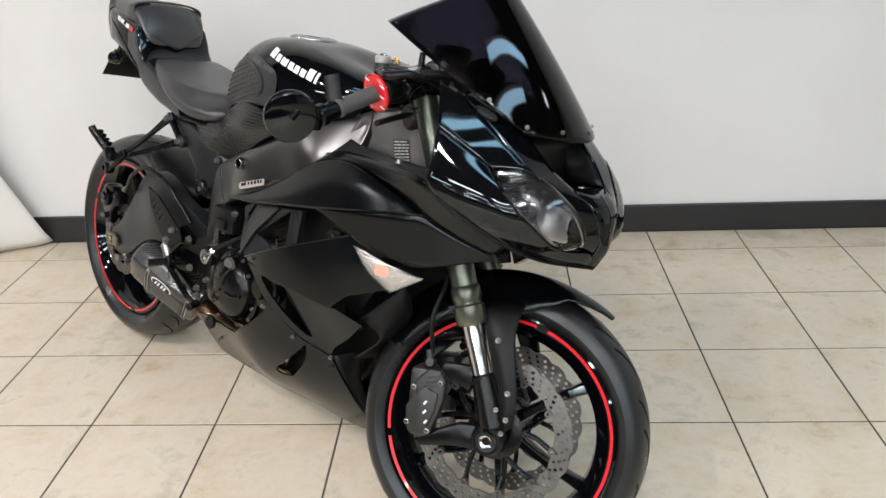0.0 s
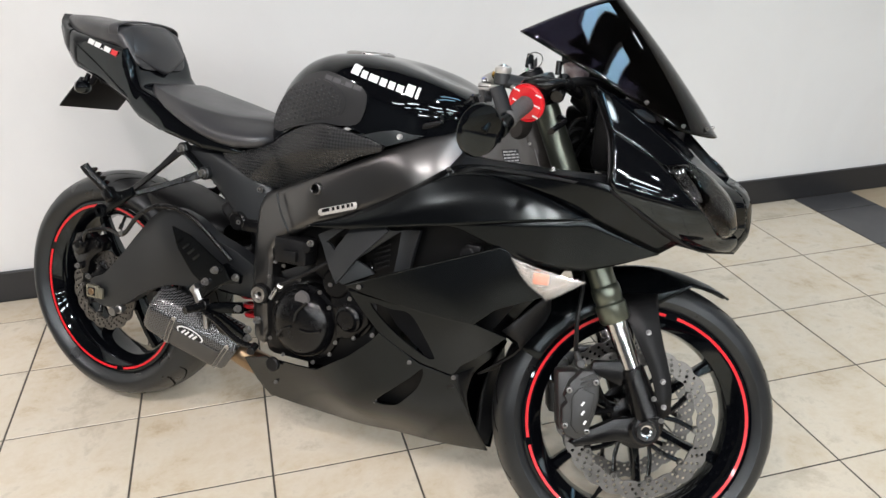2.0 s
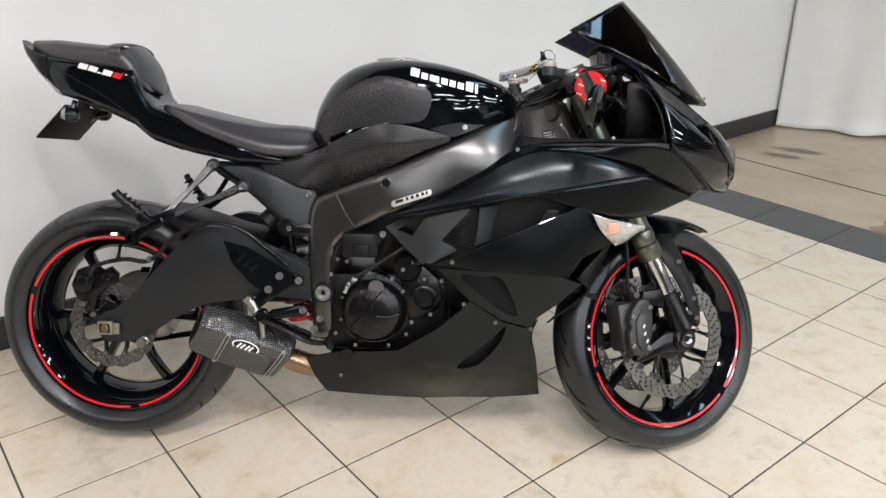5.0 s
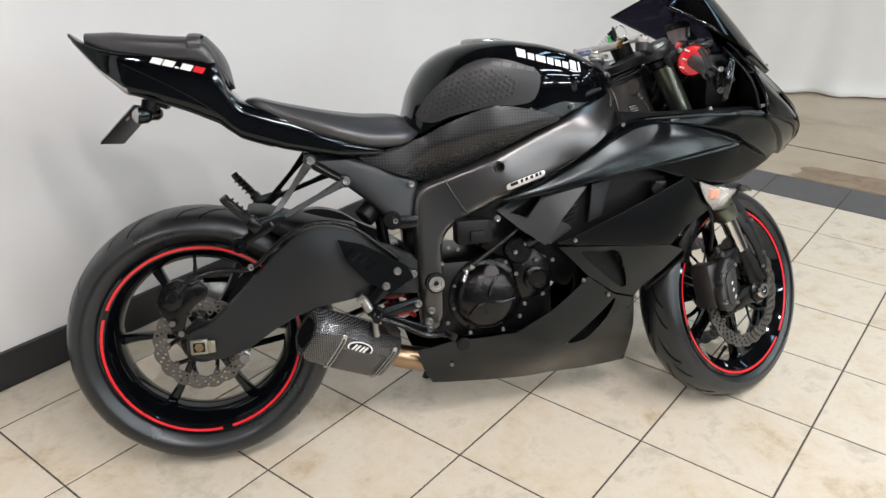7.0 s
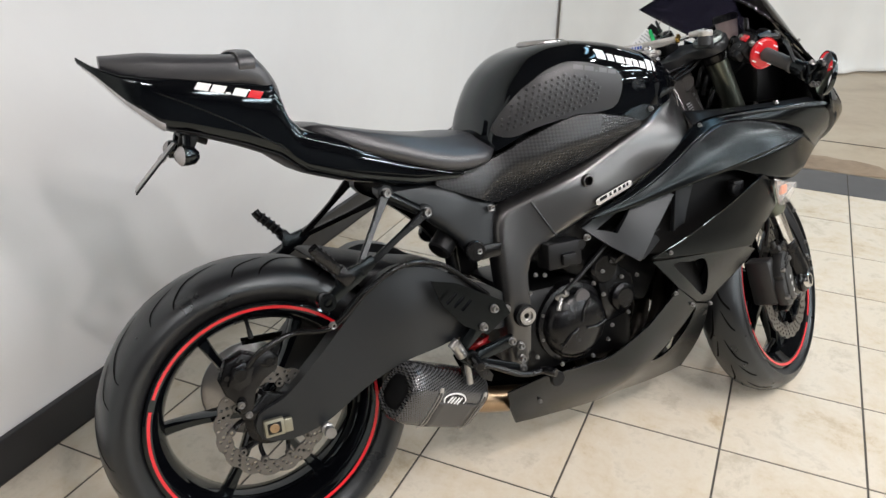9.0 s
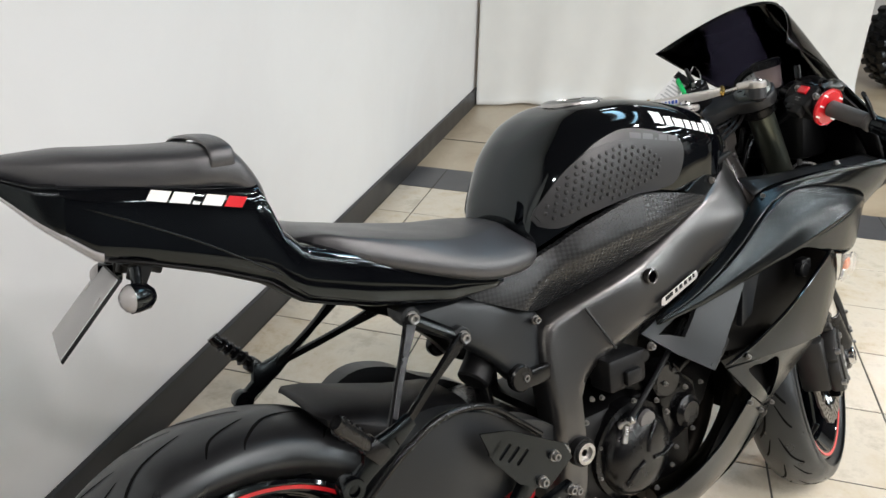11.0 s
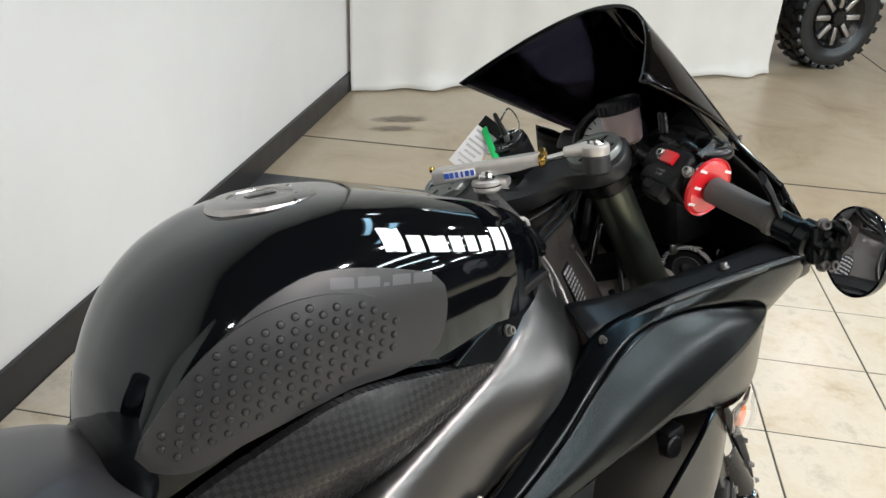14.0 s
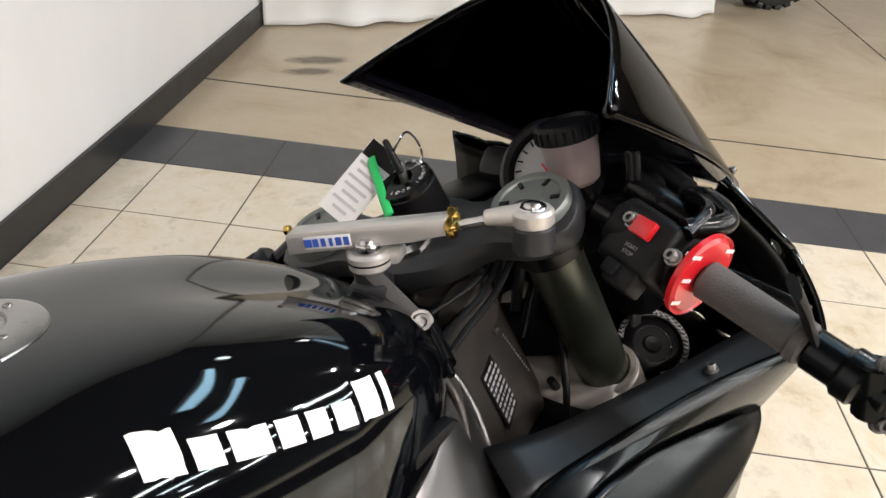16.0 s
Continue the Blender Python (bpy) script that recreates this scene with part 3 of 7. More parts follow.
def wheel(name, c, r, half, rim_half, turn, m, front):
    w = new(name)
    w.parent = bike
    w.matrix_basis = (m if m is not None else Matrix()) @ Matrix.Translation(c)
    tyre = part("tyre", lathe(tread_profile(r, half, 0.224), 96), RUBBER, w, "black road tyre with curved grooves")
    cuts = []
    step = 2 * math.pi / 11
    for k in range(11):
        for sg in (-1, 1):
            a0 = k * step + (step / 2 if sg > 0 else 0)
            cuts.append(groove_strip(r, half, [(a0, 0.08 * sg), (a0 + 0.2, 0.3 * sg), (a0 + 0.33, 0.7 * sg), (a0 + 0.36, 0.86 * sg)], 0.0026))
            cuts.append(groove_strip(r, half, [(a0 + 0.3, 0.22 * sg), (a0 + 0.47, 0.5 * sg), (a0 + 0.53, 0.8 * sg)], 0.0022))
    tagged(part("tread_cut", joined(*cuts), GROOVE, tyre), kind="stuff")
    b = rim_half
    sec = [(0.226, -b), (0.231, -b + 0.002), (0.231, -b + 0.004), (0.225, -b + 0.006), (0.214, -b + 0.012), (0.2, -b * 0.55), (0.198, 0), (0.2, b * 0.55), (0.214, b - 0.012), (0.225, b - 0.006), (0.231, b - 0.003), (0.226, b),
           (0.214, b - 0.002), (0.203, b - 0.014), (0.190, b * 0.5), (0.186, 0), (0.190, -b * 0.5), (0.203, -b + 0.014), (0.214, -b + 0.002), (0.226, -b)]
    part("rim", lathe(sec, 96), GLOSS, w, "gloss black cast rim")
    for side in (-1, 1):
        for s0, sw in ((turn, 115), (turn + 121, 115), (turn + 242, 114)):
            part("rim_stripe", lathe([(0.2175, side * (b - 0.0008)), (0.2235, side * (b + 0.0004))], 60, start=s0, sweep=sw), RED, w, "red rim tape")
    part("hub", lathe([(0.012, -b), (0.036, -b), (0.04, -b + 0.01), (0.034, -b * 0.4), (0.034, b * 0.4), (0.042, b - 0.01), (0.036, b), (0.012, b), (0.012, -b)], 32), GLOSS, w)
    for k in range(6):
        a = radians(turn + 20 + k * 60)
        rows = []
        for t in np.linspace(0, 1, 8):
            rr = 0.03 + t * 0.163
            hw = 0.0125 - 0.004 * math.sin(math.pi * t)
            hy = 0.026 - 0.012 * t
            aa = a + 0.10 * math.sin(math.pi * t) * (1 if k % 2 else -1) * 0.35
            d, n = Vector((math.cos(aa), 0, math.sin(aa))), Vector((-math.sin(aa), 0, math.cos(aa)))
            rows.append([d * rr + n * (hw * cx) + Vector((0, hy * cy, 0)) for cx, cy in ((-1, -0.6), (-0.6, -1), (0.6, -1), (1, -0.6), (1, 0.6), (0.6, 1), (-0.6, 1), (-1, 0.6))])
        part("spoke", grid(rows, wrap=True, caps=True), GLOSS, w)
    va = radians(turn + 52)
    d = Vector((math.cos(va), 0, math.sin(va)))
    part("valve", joined(rod(d * 0.188 + Vector((0, -0.012, 0)), d * 0.158 + Vector((0, -0.03, 0)), 0.004, 10), rod(d * 0.166 + Vector((0, -0.026, 0)), d * 0.152 + Vector((0, -0.034, 0)), 0.0052, 10)), PLASTIC, w)
    return w


def brake_disc(parent, r_out, r_in, y, waves, holes, carrier=True):
    bm = bmesh.new()

    def ring(fn, n):
        vs = [bm.verts.new((fn(2 * math.pi * k / n) * math.cos(2 * math.pi * k / n), 0, fn(2 * math.pi * k / n) * math.sin(2 * math.pi * k / n))) for k in range(n)]
        for k in range(n):
            bm.edges.new((vs[k], vs[(k + 1) % n]))
    ring(lambda a: r_out - 0.0045 * (0.5 + 0.5 * math.cos(waves * a)) ** 2, waves * 12)
    ring(lambda a: r_in + 0.003 * (0.5 + 0.5 * math.cos(waves * a)) ** 2, waves * 8)
    for k in range(holes):
        for q, (fr, da, rad) in enumerate(((0.2, 0.0, 0.0034), (0.5, 0.32, 0.0036), (0.8, 0.66, 0.0034))):
            a = 2 * math.pi * (k + da) / holes
            rr = r_in + (r_out - r_in) * (0.06 + 0.82 * fr)
            vs = [bm.verts.new((rr * math.cos(a) + rad * math.cos(t), 0, rr * math.sin(a) + rad * math.sin(t))) for t in np.linspace(0, 2 * math.pi, 8, endpoint=False)]
            for i in range(8):
                bm.edges.new((vs[i], vs[(i + 1) % 8]))
    bmesh.ops.triangle_fill(bm, use_beauty=True, use_dissolve=False, edges=bm.edges[:], normal=(0, -1, 0))
    bmesh.ops.translate(bm, vec=(0, y, 0), verts=bm.verts)
    disc = part("brake_disc", bm, DISC, parent, "drilled wave-edged steel brake disc", thick=0.005, offset=0, smooth=0)
    if carrier:
        sgn = 1 if y > 0 else -1
        hub = 0.05 if r_in > 0.1 else 0.045
        part("carrier", lathe([(0.03, y - sgn * 0.008), (hub, y - sgn * 0.008), (hub + 0.004, y - sgn * 0.010), (hub + 0.004, y - sgn * 0.016), (hub, y - sgn * 0.018), (0.03, y - sgn * 0.018)], 40), DARK, disc)
        for k in range(10):
            a = 2 * math.pi * k / 10
            d = Vector((math.cos(a), 0, math.sin(a)))
            b = a + 0.34 * (-1) ** k
            part("arm", tube([Vector((math.cos(b), 0, math.sin(b))) * (hub - 0.002) + Vector((0, y - sgn * 0.013, 0)), (d * 0.6 + Vector((math.cos(b), 0, math.sin(b))) * 0.4) * (hub + r_in) * 0.5 + Vector((0, y - sgn * 0.011, 0)), d * (r_in - 0.004) + Vector((0, y - sgn * 0.004, 0))], 0.0058, 8, 10, flat=0.6), DARK, disc)
            part("rivet", lathe([(0.003, 0.004), (0.0042, 0.0055), (0.0068, 0.0055), (0.0076, 0.004), (0.0076, -0.006)], 16), DISC, disc, "", axis_to(d * (r_in - 0.001) + Vector((0, y, 0)), (0, sgn, 0)))
    return disc


rear_wheel = wheel("rear_wheel", RA, 0.3065, 0.09, 0.076, 40, None, False)
front_wheel = wheel("front_wheel", FA, 0.288, 0.061, 0.051, 200, S, True)
for y in (-0.066, 0.066):
    brake_disc(front_wheel, 0.152, 0.116, y, 22, 44)
brake_disc(rear_wheel, 0.109, 0.078, -0.092, 16, 30)
part("sprocket", lathe([(0.05, 0.1), (0.098, 0.1), (0.102, 0.102), (0.102, 0.106), (0.098, 0.108), (0.05, 0.108), (0.05, 0.1)], 42), STEEL, rear_wheel, "steel chain sprocket")
part("rear_axle", rod((0, -0.122, 0.31), (0, 0.13, 0.31), 0.0125, 20), STEEL, bike, "steel axle")
part("axle_block", joined(block((0.038, 0.012, 0.034), Matrix.Translation((0, -0.126, 0.31)), 0.003), block((0.018, 0.008, 0.028), Matrix.Translation((0.026, -0.126, 0.308)), 0.002)), BRASSY, bike, "dull brassy chain adjuster block")
part("adjuster_recess", slab([(-0.013, 0.299), (0.013, 0.299), (0.013, 0.321), (-0.013, 0.321)], -0.1315, -0.1328, 0.0006), BLOCK, bike)
part("axle_nut", rod((0, -0.131, 0.31), (0, -0.1345, 0.31), 0.0095, 16), HEATED, bike)
part("chain", joined(tube([(0.0, 0.104, 0.41), (0.3, 0.104, 0.40), (0.55, 0.104, 0.43)], 0.009, 8, flat=0.6), tube([(0.0, 0.104, 0.21), (0.3, 0.104, 0.265), (0.55, 0.104, 0.35)], 0.009, 8, flat=0.6)), DARK, bike, "dark drive chain")

# swing arm
ARM = [(-0.022, 0.335), (-0.024, 0.288), (0.03, 0.272), (0.1, 0.29), (0.182, 0.342), (0.26, 0.378), (0.34, 0.392), (0.4, 0.40), (0.47, 0.39), (0.52, 0.39), (0.53, 0.44), (0.47, 0.49), (0.40, 0.522), (0.35, 0.553), (0.285, 0.568), (0.232, 0.55),
       (0.165, 0.49), (0.097, 0.42), (0.03, 0.36)]
ARM_Y = [(-0.02, 0.31, -0.112), (0.1, 0.36, -0.128), (0.2, 0.4, -0.14), (0.29, 0.56, -0.15), (0.29, 0.40, -0.15), (0.29, 0.48, -0.158), (0.4, 0.45, -0.145), (0.52, 0.42, -0.115), (0.18, 0.49, -0.138), (0.1, 0.29, -0.125)]
for sgn, m in ((1, None), (-1, FLIP)):
    part("swing_arm", panel(ARM, ARM_Y), MATTE, bike, "broad matte black swing arm", m, thick=0.04, offset=-1)
part("swing_arm_bridge", block((0.12, 0.2, 0.12), Matrix.Translation((0.43, 0, 0.43)), 0.02), DARK, bike)
hug = [[(x, w * math.sin(radians(a)), z + d * (max(0.0, math.cos(radians(a))) ** 0.4 - 1)) for a in np.linspace(-90, 90, 15)] for x, z, w, d in ((0.128, 0.601, 0.06, 0.006), (0.14, 0.603, 0.085, 0.02), (0.17, 0.6, 0.096, 0.04), (0.23, 0.582, 0.1, 0.06), (0.31, 0.557, 0.097, 0.06), (0.38, 0.54, 0.08, 0.03))]
part("hugger", grid(hug), PLASTIC, bike, "black plastic rear hugger", thick=0.003)
part("shock", joined(rod((0.46, -0.03, 0.33), (0.43, -0.03, 0.62), 0.014, 12)), DARK, bike)
part("shock_spring", tube([(0.475 + 0.03 * math.cos(a) - 0.001 * a, -0.05 + 0.03 * math.sin(a), 0.31 + 0.0036 * a) for a in np.arange(0, 40, 0.5)], 0.006, 6, 320), SPRING, bike, "red shock spring")
part("shock_reservoir", rod((0.39, -0.075, 0.565), (0.43, -0.06, 0.60), 0.026, 20), PLASTIC, bike)

part("stand_bobbin", lathe([(0.0004, -0.03), (0.011, -0.03), (0.0115, -0.024), (0.0075, -0.021), (0.0075, -0.011), (0.0115, -0.008), (0.0115, 0.0), (0.006, 0.012)], 24, (0.098, -0.128, 0.281)), BOLTSTEEL, bike, "dull silver paddock stand bobbin")

# rear caliper and hose
part("rear_caliper", joined(slab([(-0.075, 0.388), (-0.083, 0.415), (-0.066, 0.452), (-0.035, 0.463), (-0.006, 0.45), (0.012, 0.458), (0.03, 0.44), (0.024, 0.418), (0.0, 0.405), (-0.02, 0.385), (-0.03, 0.35), (-0.052, 0.345), (-0.06, 0.37)], -0.088, -0.118, 0.004),
                            slab([(-0.07, 0.41), (-0.058, 0.443), (-0.034, 0.45), (-0.018, 0.436), (-0.03, 0.405), (-0.052, 0.396)], -0.116, -0.128, 0.004), rod((-0.046, -0.12, 0.428), (-0.046, -0.133, 0.428), 0.0125, 18),
                            rod((-0.05, -0.112, 0.368), (-0.05, -0.127, 0.368), 0.0095, 16), rod((-0.068, -0.11, 0.424), (-0.068, -0.124, 0.424), 0.006, 12), rod((0.012, -0.11, 0.437), (0.012, -0.125, 0.437), 0.009, 14), rod((-0.012, -0.11, 0.437), (0.02, -0.122, 0.43), 0.006, 12)), DARK, bike, "dark rear brake caliper")
part("caliper_carrier", slab([(-0.06, 0.35), (-0.03, 0.345), (0.0, 0.372), (0.035, 0.36), (0.02, 0.33), (-0.02, 0.322), (-0.05, 0.33)], -0.092, -0.106, 0.003), DARK, bike)
for p in ((-0.052, -0.128, 0.369), (-0.038, -0.107, 0.338)):
    bolt(p, size=0.9)
part("brake_hose", tube([(-0.03, -0.125, 0.44), (0.0, -0.14, 0.47), (0.06, -0.13, 0.483), (0.13, -0.15, 0.485), (0.2, -0.166, 0.545), (0.27, -0.168, 0.578), (0.35, -0.16, 0.565), (0.42, -0.15, 0.51), (0.46, -0.145, 0.475)], 0.0055, 10, 60), DARK, bike, "black brake hose")
bolt((0.13, -0.153, 0.488))

# frame
SPAR = [(1.012, 0.827), (0.975, 0.828), (0.93, 0.815), (0.842, 0.772), (0.713, 0.713), (0.609, 0.671), (0.56, 0.652), (0.518, 0.63), (0.503, 0.567), (0.508, 0.435), (0.512, 0.31), (0.525, 0.29), (0.555, 0.295), (0.563, 0.36), (0.565, 0.44), (0.566, 0.5), (0.583, 0.535),
        (0.633, 0.566), (0.711, 0.606), (0.842, 0.655), (0.965, 0.692), (1.003, 0.725), (1.014, 0.757), (1.02, 0.795)]
SPAR_Y = [(0.697, 0.677, -0.168), (0.715, 0.634, -0.171), (0.544, 0.412, -0.14), (0.627, 0.576, -0.152), (0.53, 0.63, -0.118), (0.57, 0.65, -0.13), (0.713, 0.713, -0.16), (0.52, 0.3, -0.13), (0.505, 0.5, -0.128),
          (0.8, 0.68, -0.170), (0.8, 0.735, -0.165), (0.77, 0.65, -0.172), (0.87, 0.67, -0.170), (0.842, 0.77, -0.160), (0.9, 0.79, -0.150), (0.945, 0.817, -0.122), (0.985, 0.826, -0.1), (1.012, 0.825, -0.083), (1.018, 0.79, -0.1), (0.975, 0.8, -0.122), (0.96, 0.765, -0.15), (1.013, 0.757, -0.122), (1.003, 0.727, -0.146), (0.95, 0.73, -0.170), (0.9, 0.74, -0.172), (0.965, 0.694, -0.166)]
for sgn, m in ((1, None), (-1, FLIP)):
    hole = [(0.697 + 0.0115 * math.cos(t), 0.677 + 0.0115 * math.sin(t)) for t in np.linspace(0, 2 * math.pi, 10, endpoint=False)]
    part("frame_spar", panel(SPAR, softened(SPAR_Y, SPAR, 0.014), [hole], cell=0.008), FRAME, bike, "dark grey painted aluminium frame spar", m, thick=0.035)
bolt((0.877, -0.157, 0.804), way=(0.2, -1, 0.2), size=0.8)
part("weld_seam", tube([(0.622, -0.158, 0.572), (0.60, -0.155, 0.605), (0.576, -0.142, 0.648)], 0.0022, 8), MATTE, bike)
part("frame_plug", lathe([(0.0004, 0.012), (0.0105, 0.012), (0.0105, -0.002)], 20, (0.697, -0.171, 0.677)), BLOCK, bike, "dark frame hole")
part("hole_rim", lathe([(0.0095, -0.0045), (0.011, -0.0058), (0.0128, -0.0045), (0.013, 0.004)], 24, (0.697, -0.171, 0.677)), FRAME, bike)
part("steering_head", joined(rod((1.157, 0, 0.70), (1.078, 0, 0.866), 0.033, 32), block((0.09, 0.07, 0.11), Matrix.Translation((1.04, 0, 0.755)) @ Matrix.Rotation(radians(-25), 4, "Y"), 0.02)), HEADCAST, bike, "brown-grey cast steering head")
part("pivot_ring", lathe([(0.006, -0.004), (0.012, -0.004), (0.0125, -0.01), (0.0185, -0.01), (0.019, 0.01)], 24, (0.544, -0.146, 0.412)), STEEL, bike, "brassy swing arm pivot")
part("pivot_ring", lathe([(0.0195, 0.0), (0.0195, -0.006), (0.024, -0.006), (0.025, 0.006)], 24, (0.544, -0.144, 0.412)), PLASTIC, bike)
part("frame_badge", slab([(0.0, 0.009), (0.085, 0.036), (0.089, 0.033), (0.0895, 0.026), (0.087, 0.022), (0.004, -0.005), (-0.002, -0.003), (-0.003, 0.004)], 0, -0.0015, 0.0005), ALU, bike, "small silver badge", Matrix.Translation((0.713, -0.1785, 0.628)))
for k, (x0, x1) in enumerate(((0.006, 0.024), (0.03, 0.036), (0.041, 0.048), (0.053, 0.06), (0.065, 0.072), (0.075, 0.08))):
    part("badge_mark", slab([(x0, x0 * 0.32 + 0.006), (x1, x1 * 0.32 + 0.006), (x1 + 0.001, x1 * 0.32 - 0.001), (x0 + 0.001, x0 * 0.32 - 0.001)], 0, -0.0006, 0), PLASTIC, bike, "", Matrix.Translation((0.713, -0.1798, 0.6295)), smooth=0)
SUB = [(0.27, 0.715), (0.325, 0.714), (0.383, 0.708), (0.505, 0.66), (0.525, 0.63), (0.522, 0.585), (0.50, 0.545), (0.478, 0.536), (0.458, 0.546), (0.44, 0.566), (0.418, 0.592), (0.36, 0.642), (0.31, 0.672), (0.28, 0.69)]
for m in (None, FLIP):
    part("subframe", panel(SUB, softened([(0.27, 0.71, -0.095), (0.5, 0.65, -0.095), (0.5, 0.54, -0.11), (0.36, 0.63, -0.108), (0.42, 0.65, -0.112)], SUB, 0.014), cell=0.01), MATTE, bike, "dark seat subframe plate", m, thick=0.03)
    part("subframe_lug", joined(rod((0.453, -0.108, 0.563), (0.453, -0.124, 0.563), 0.022, 24, chamfer=0.003), block((0.06, 0.014, 0.03), Matrix.Translation((0.485, -0.115, 0.557)), 0.005)), DARK, bike, "dark lug of the subframe", m)

# engine
part("crankcase", block((0.3, 0.26, 0.2), Matrix.Translation((0.69, 0, 0.36)), 0.03), BLOCK, bike, "black engine crankcase")
part("cylinder_block", block((0.26, 0.24, 0.14), Matrix.Translation((0.80, 0, 0.48)) @ Matrix.Rotation(radians(28), 4, "Y"), 0.02), BLOCK, bike, "black cylinder block")
part("throttle_body", block((0.22, 0.24, 0.17), Matrix.Translation((0.73, 0, 0.56)) @ Matrix.Rotation(radians(28), 4, "Y"), 0.02), BLOCK, bike)
part("clutch_cover", lathe([(0.0005, -0.043), (0.03, -0.043), (0.055, -0.038), (0.068, -0.03), (0.075, -0.02), (0.078, -0.008), (0.088, -0.006), (0.089, 0.02)], 48, (0.664, -0.135, 0.368)), DARK, bike, "round black clutch cover")
for a0, a1 in ((100, 35), (-20, 20), (190, 240)):
    pts = [(0.664 + rr * math.cos(radians(a0 + (a1 - a0) * t * 0.5)), -0.135 - 0.0435 + 0.5 * max(0, rr - 0.03) ** 1.3, 0.368 + rr * math.sin(radians(a0 + (a1 - a0) * t * 0.5))) for t, rr in ((0, 0.012), (0.5, 0.035), (1, 0.062))]
    part("rib", tube(pts, 0.0035, 8), DARK, bike)
part("oil_window", lathe([(0.0005, -0.004), (0.017, -0.004), (0.019, 0.002)], 24, (0.672, -0.168, 0.43)), WINDOW, bike)
part("generator_cover", joined(lathe([(0.0005, -0.03), (0.02, -0.03), (0.024, -0.024), (0.03, -0.022), (0.032, 0.0), (0.045, 0.002), (0.047, 0.03)], 36, (0.785, -0.14, 0.405)),
                               slab([(0.725, 0.465), (0.77, 0.49), (0.82, 0.45), (0.83, 0.40), (0.80, 0.36), (0.75, 0.35), (0.735, 0.4)], -0.12, -0.15, 0.008)), DARK, bike, "dark pickup cover")
part("water_pump", joined(rod((0.745, -0.12, 0.475), (0.745, -0.155, 0.475), 0.034), rod((0.76, -0.15, 0.49), (0.84, -0.15, 0.53), 0.017)), DARK, bike)
part("throttle_sensor", joined(block((0.085, 0.05, 0.058), Matrix.Translation((0.635, -0.145, 0.53)), 0.008), block((0.034, 0.012, 0.024), Matrix.Translation((0.64, -0.173, 0.522)), 0.003), rod((0.675, -0.15, 0.545), (0.675, -0.17, 0.545), 0.012)), PLASTIC, bike)
part("clutch_arm", joined(rod((0.61, -0.165, 0.44), (0.625, -0.185, 0.455), 0.007), rod((0.612, -0.18, 0.445), (0.6, -0.185, 0.42), 0.005)), STEEL, bike)
part("clutch_cable", tube([(0.615, -0.182, 0.452), (0.66, -0.175, 0.478), (0.72, -0.165, 0.515), (0.80, -0.15, 0.57)], 0.0048, 8), PLASTIC, bike)
for k, (x, z) in enumerate(((0.562, 0.455), (0.578, 0.492), (0.60, 0.487), (0.588, 0.40), (0.585, 0.345), (0.57, 0.31), (0.70, 0.287), (0.742, 0.315), (0.755, 0.345), (0.735, 0.42), (0.71, 0.45), (0.655, 0.468), (0.735, 0.472), (0.785, 0.45), (0.826, 0.446), (0.76, 0.49), (0.62, 0.287), (0.80, 0.365))):
    bolt((x, -0.158 if x > 0.6 else -0.14, z), size=0.6)
for k in range(4):
    part("header_pipe", tube([(0.93, -0.12 + 0.08 * k, 0.52), (0.99, -0.12 + 0.08 * k, 0.45), (0.99, -0.09 + 0.06 * k, 0.3), (0.93, -0.06 + 0.04 * k, 0.2), (0.8, -0.05 + 0.033 * k, 0.18)], 0.019, 12), HEADER, bike, "dark steel header pipe")
part("radiator", joined(block((0.035, 0.32, 0.26), Matrix.Translation((1.06, 0, 0.54)) @ Matrix.Rotation(radians(-22), 4, "Y"), 0.006), block((0.03, 0.30, 0.12), Matrix.Translation((1.01, 0, 0.36)) @ Matrix.Rotation(radians(-15), 4, "Y"), 0.006)), BLOCK, bike, "black radiator")
part("air_box", block((0.36, 0.24, 0.16), Matrix.Translation((0.82, 0, 0.70)), 0.03), BLOCK, bike)
part("battery_tray", block((0.2, 0.1, 0.05), Matrix.Translation((0.43, 0, 0.7)), 0.02), BLOCK, bike)

# tank
TX = [0.508, 0.524, 0.566, 0.622, 0.677, 0.732, 0.801, 0.87, 0.94, 0.985, 1.005]
TT = [0.80, 0.856, 0.915, 0.947, 0.959, 0.961, 0.954, 0.939, 0.916, 0.893, 0.872]
TB = [0.748, 0.752, 0.775, 0.80, 0.812, 0.812, 0.80, 0.796, 0.81, 0.825, 0.835]
TW = [0.075, 0.095, 0.122, 0.143, 0.155, 0.163, 0.166, 0.160, 0.138, 0.105, 0.07]
TN = [2.2, 2.3, 2.6, 3.0, 3.3, 3.6, 3.8, 3.8, 3.4, 2.8, 2.4]


def tank_at(x):
    return [float(glide(x, TX, v)) for v in (TT, TB, TW, TN)]


def tank_y(x, z, out=0.0):
    t, b, w, n = tank_at(x)
    k = min(0.995, max(0.0, (z - b) / (t - b)))
    return -(w * (1 - k ** n) ** (1 / n)) * (1.0 - 0.06 * (1 - k)) - out


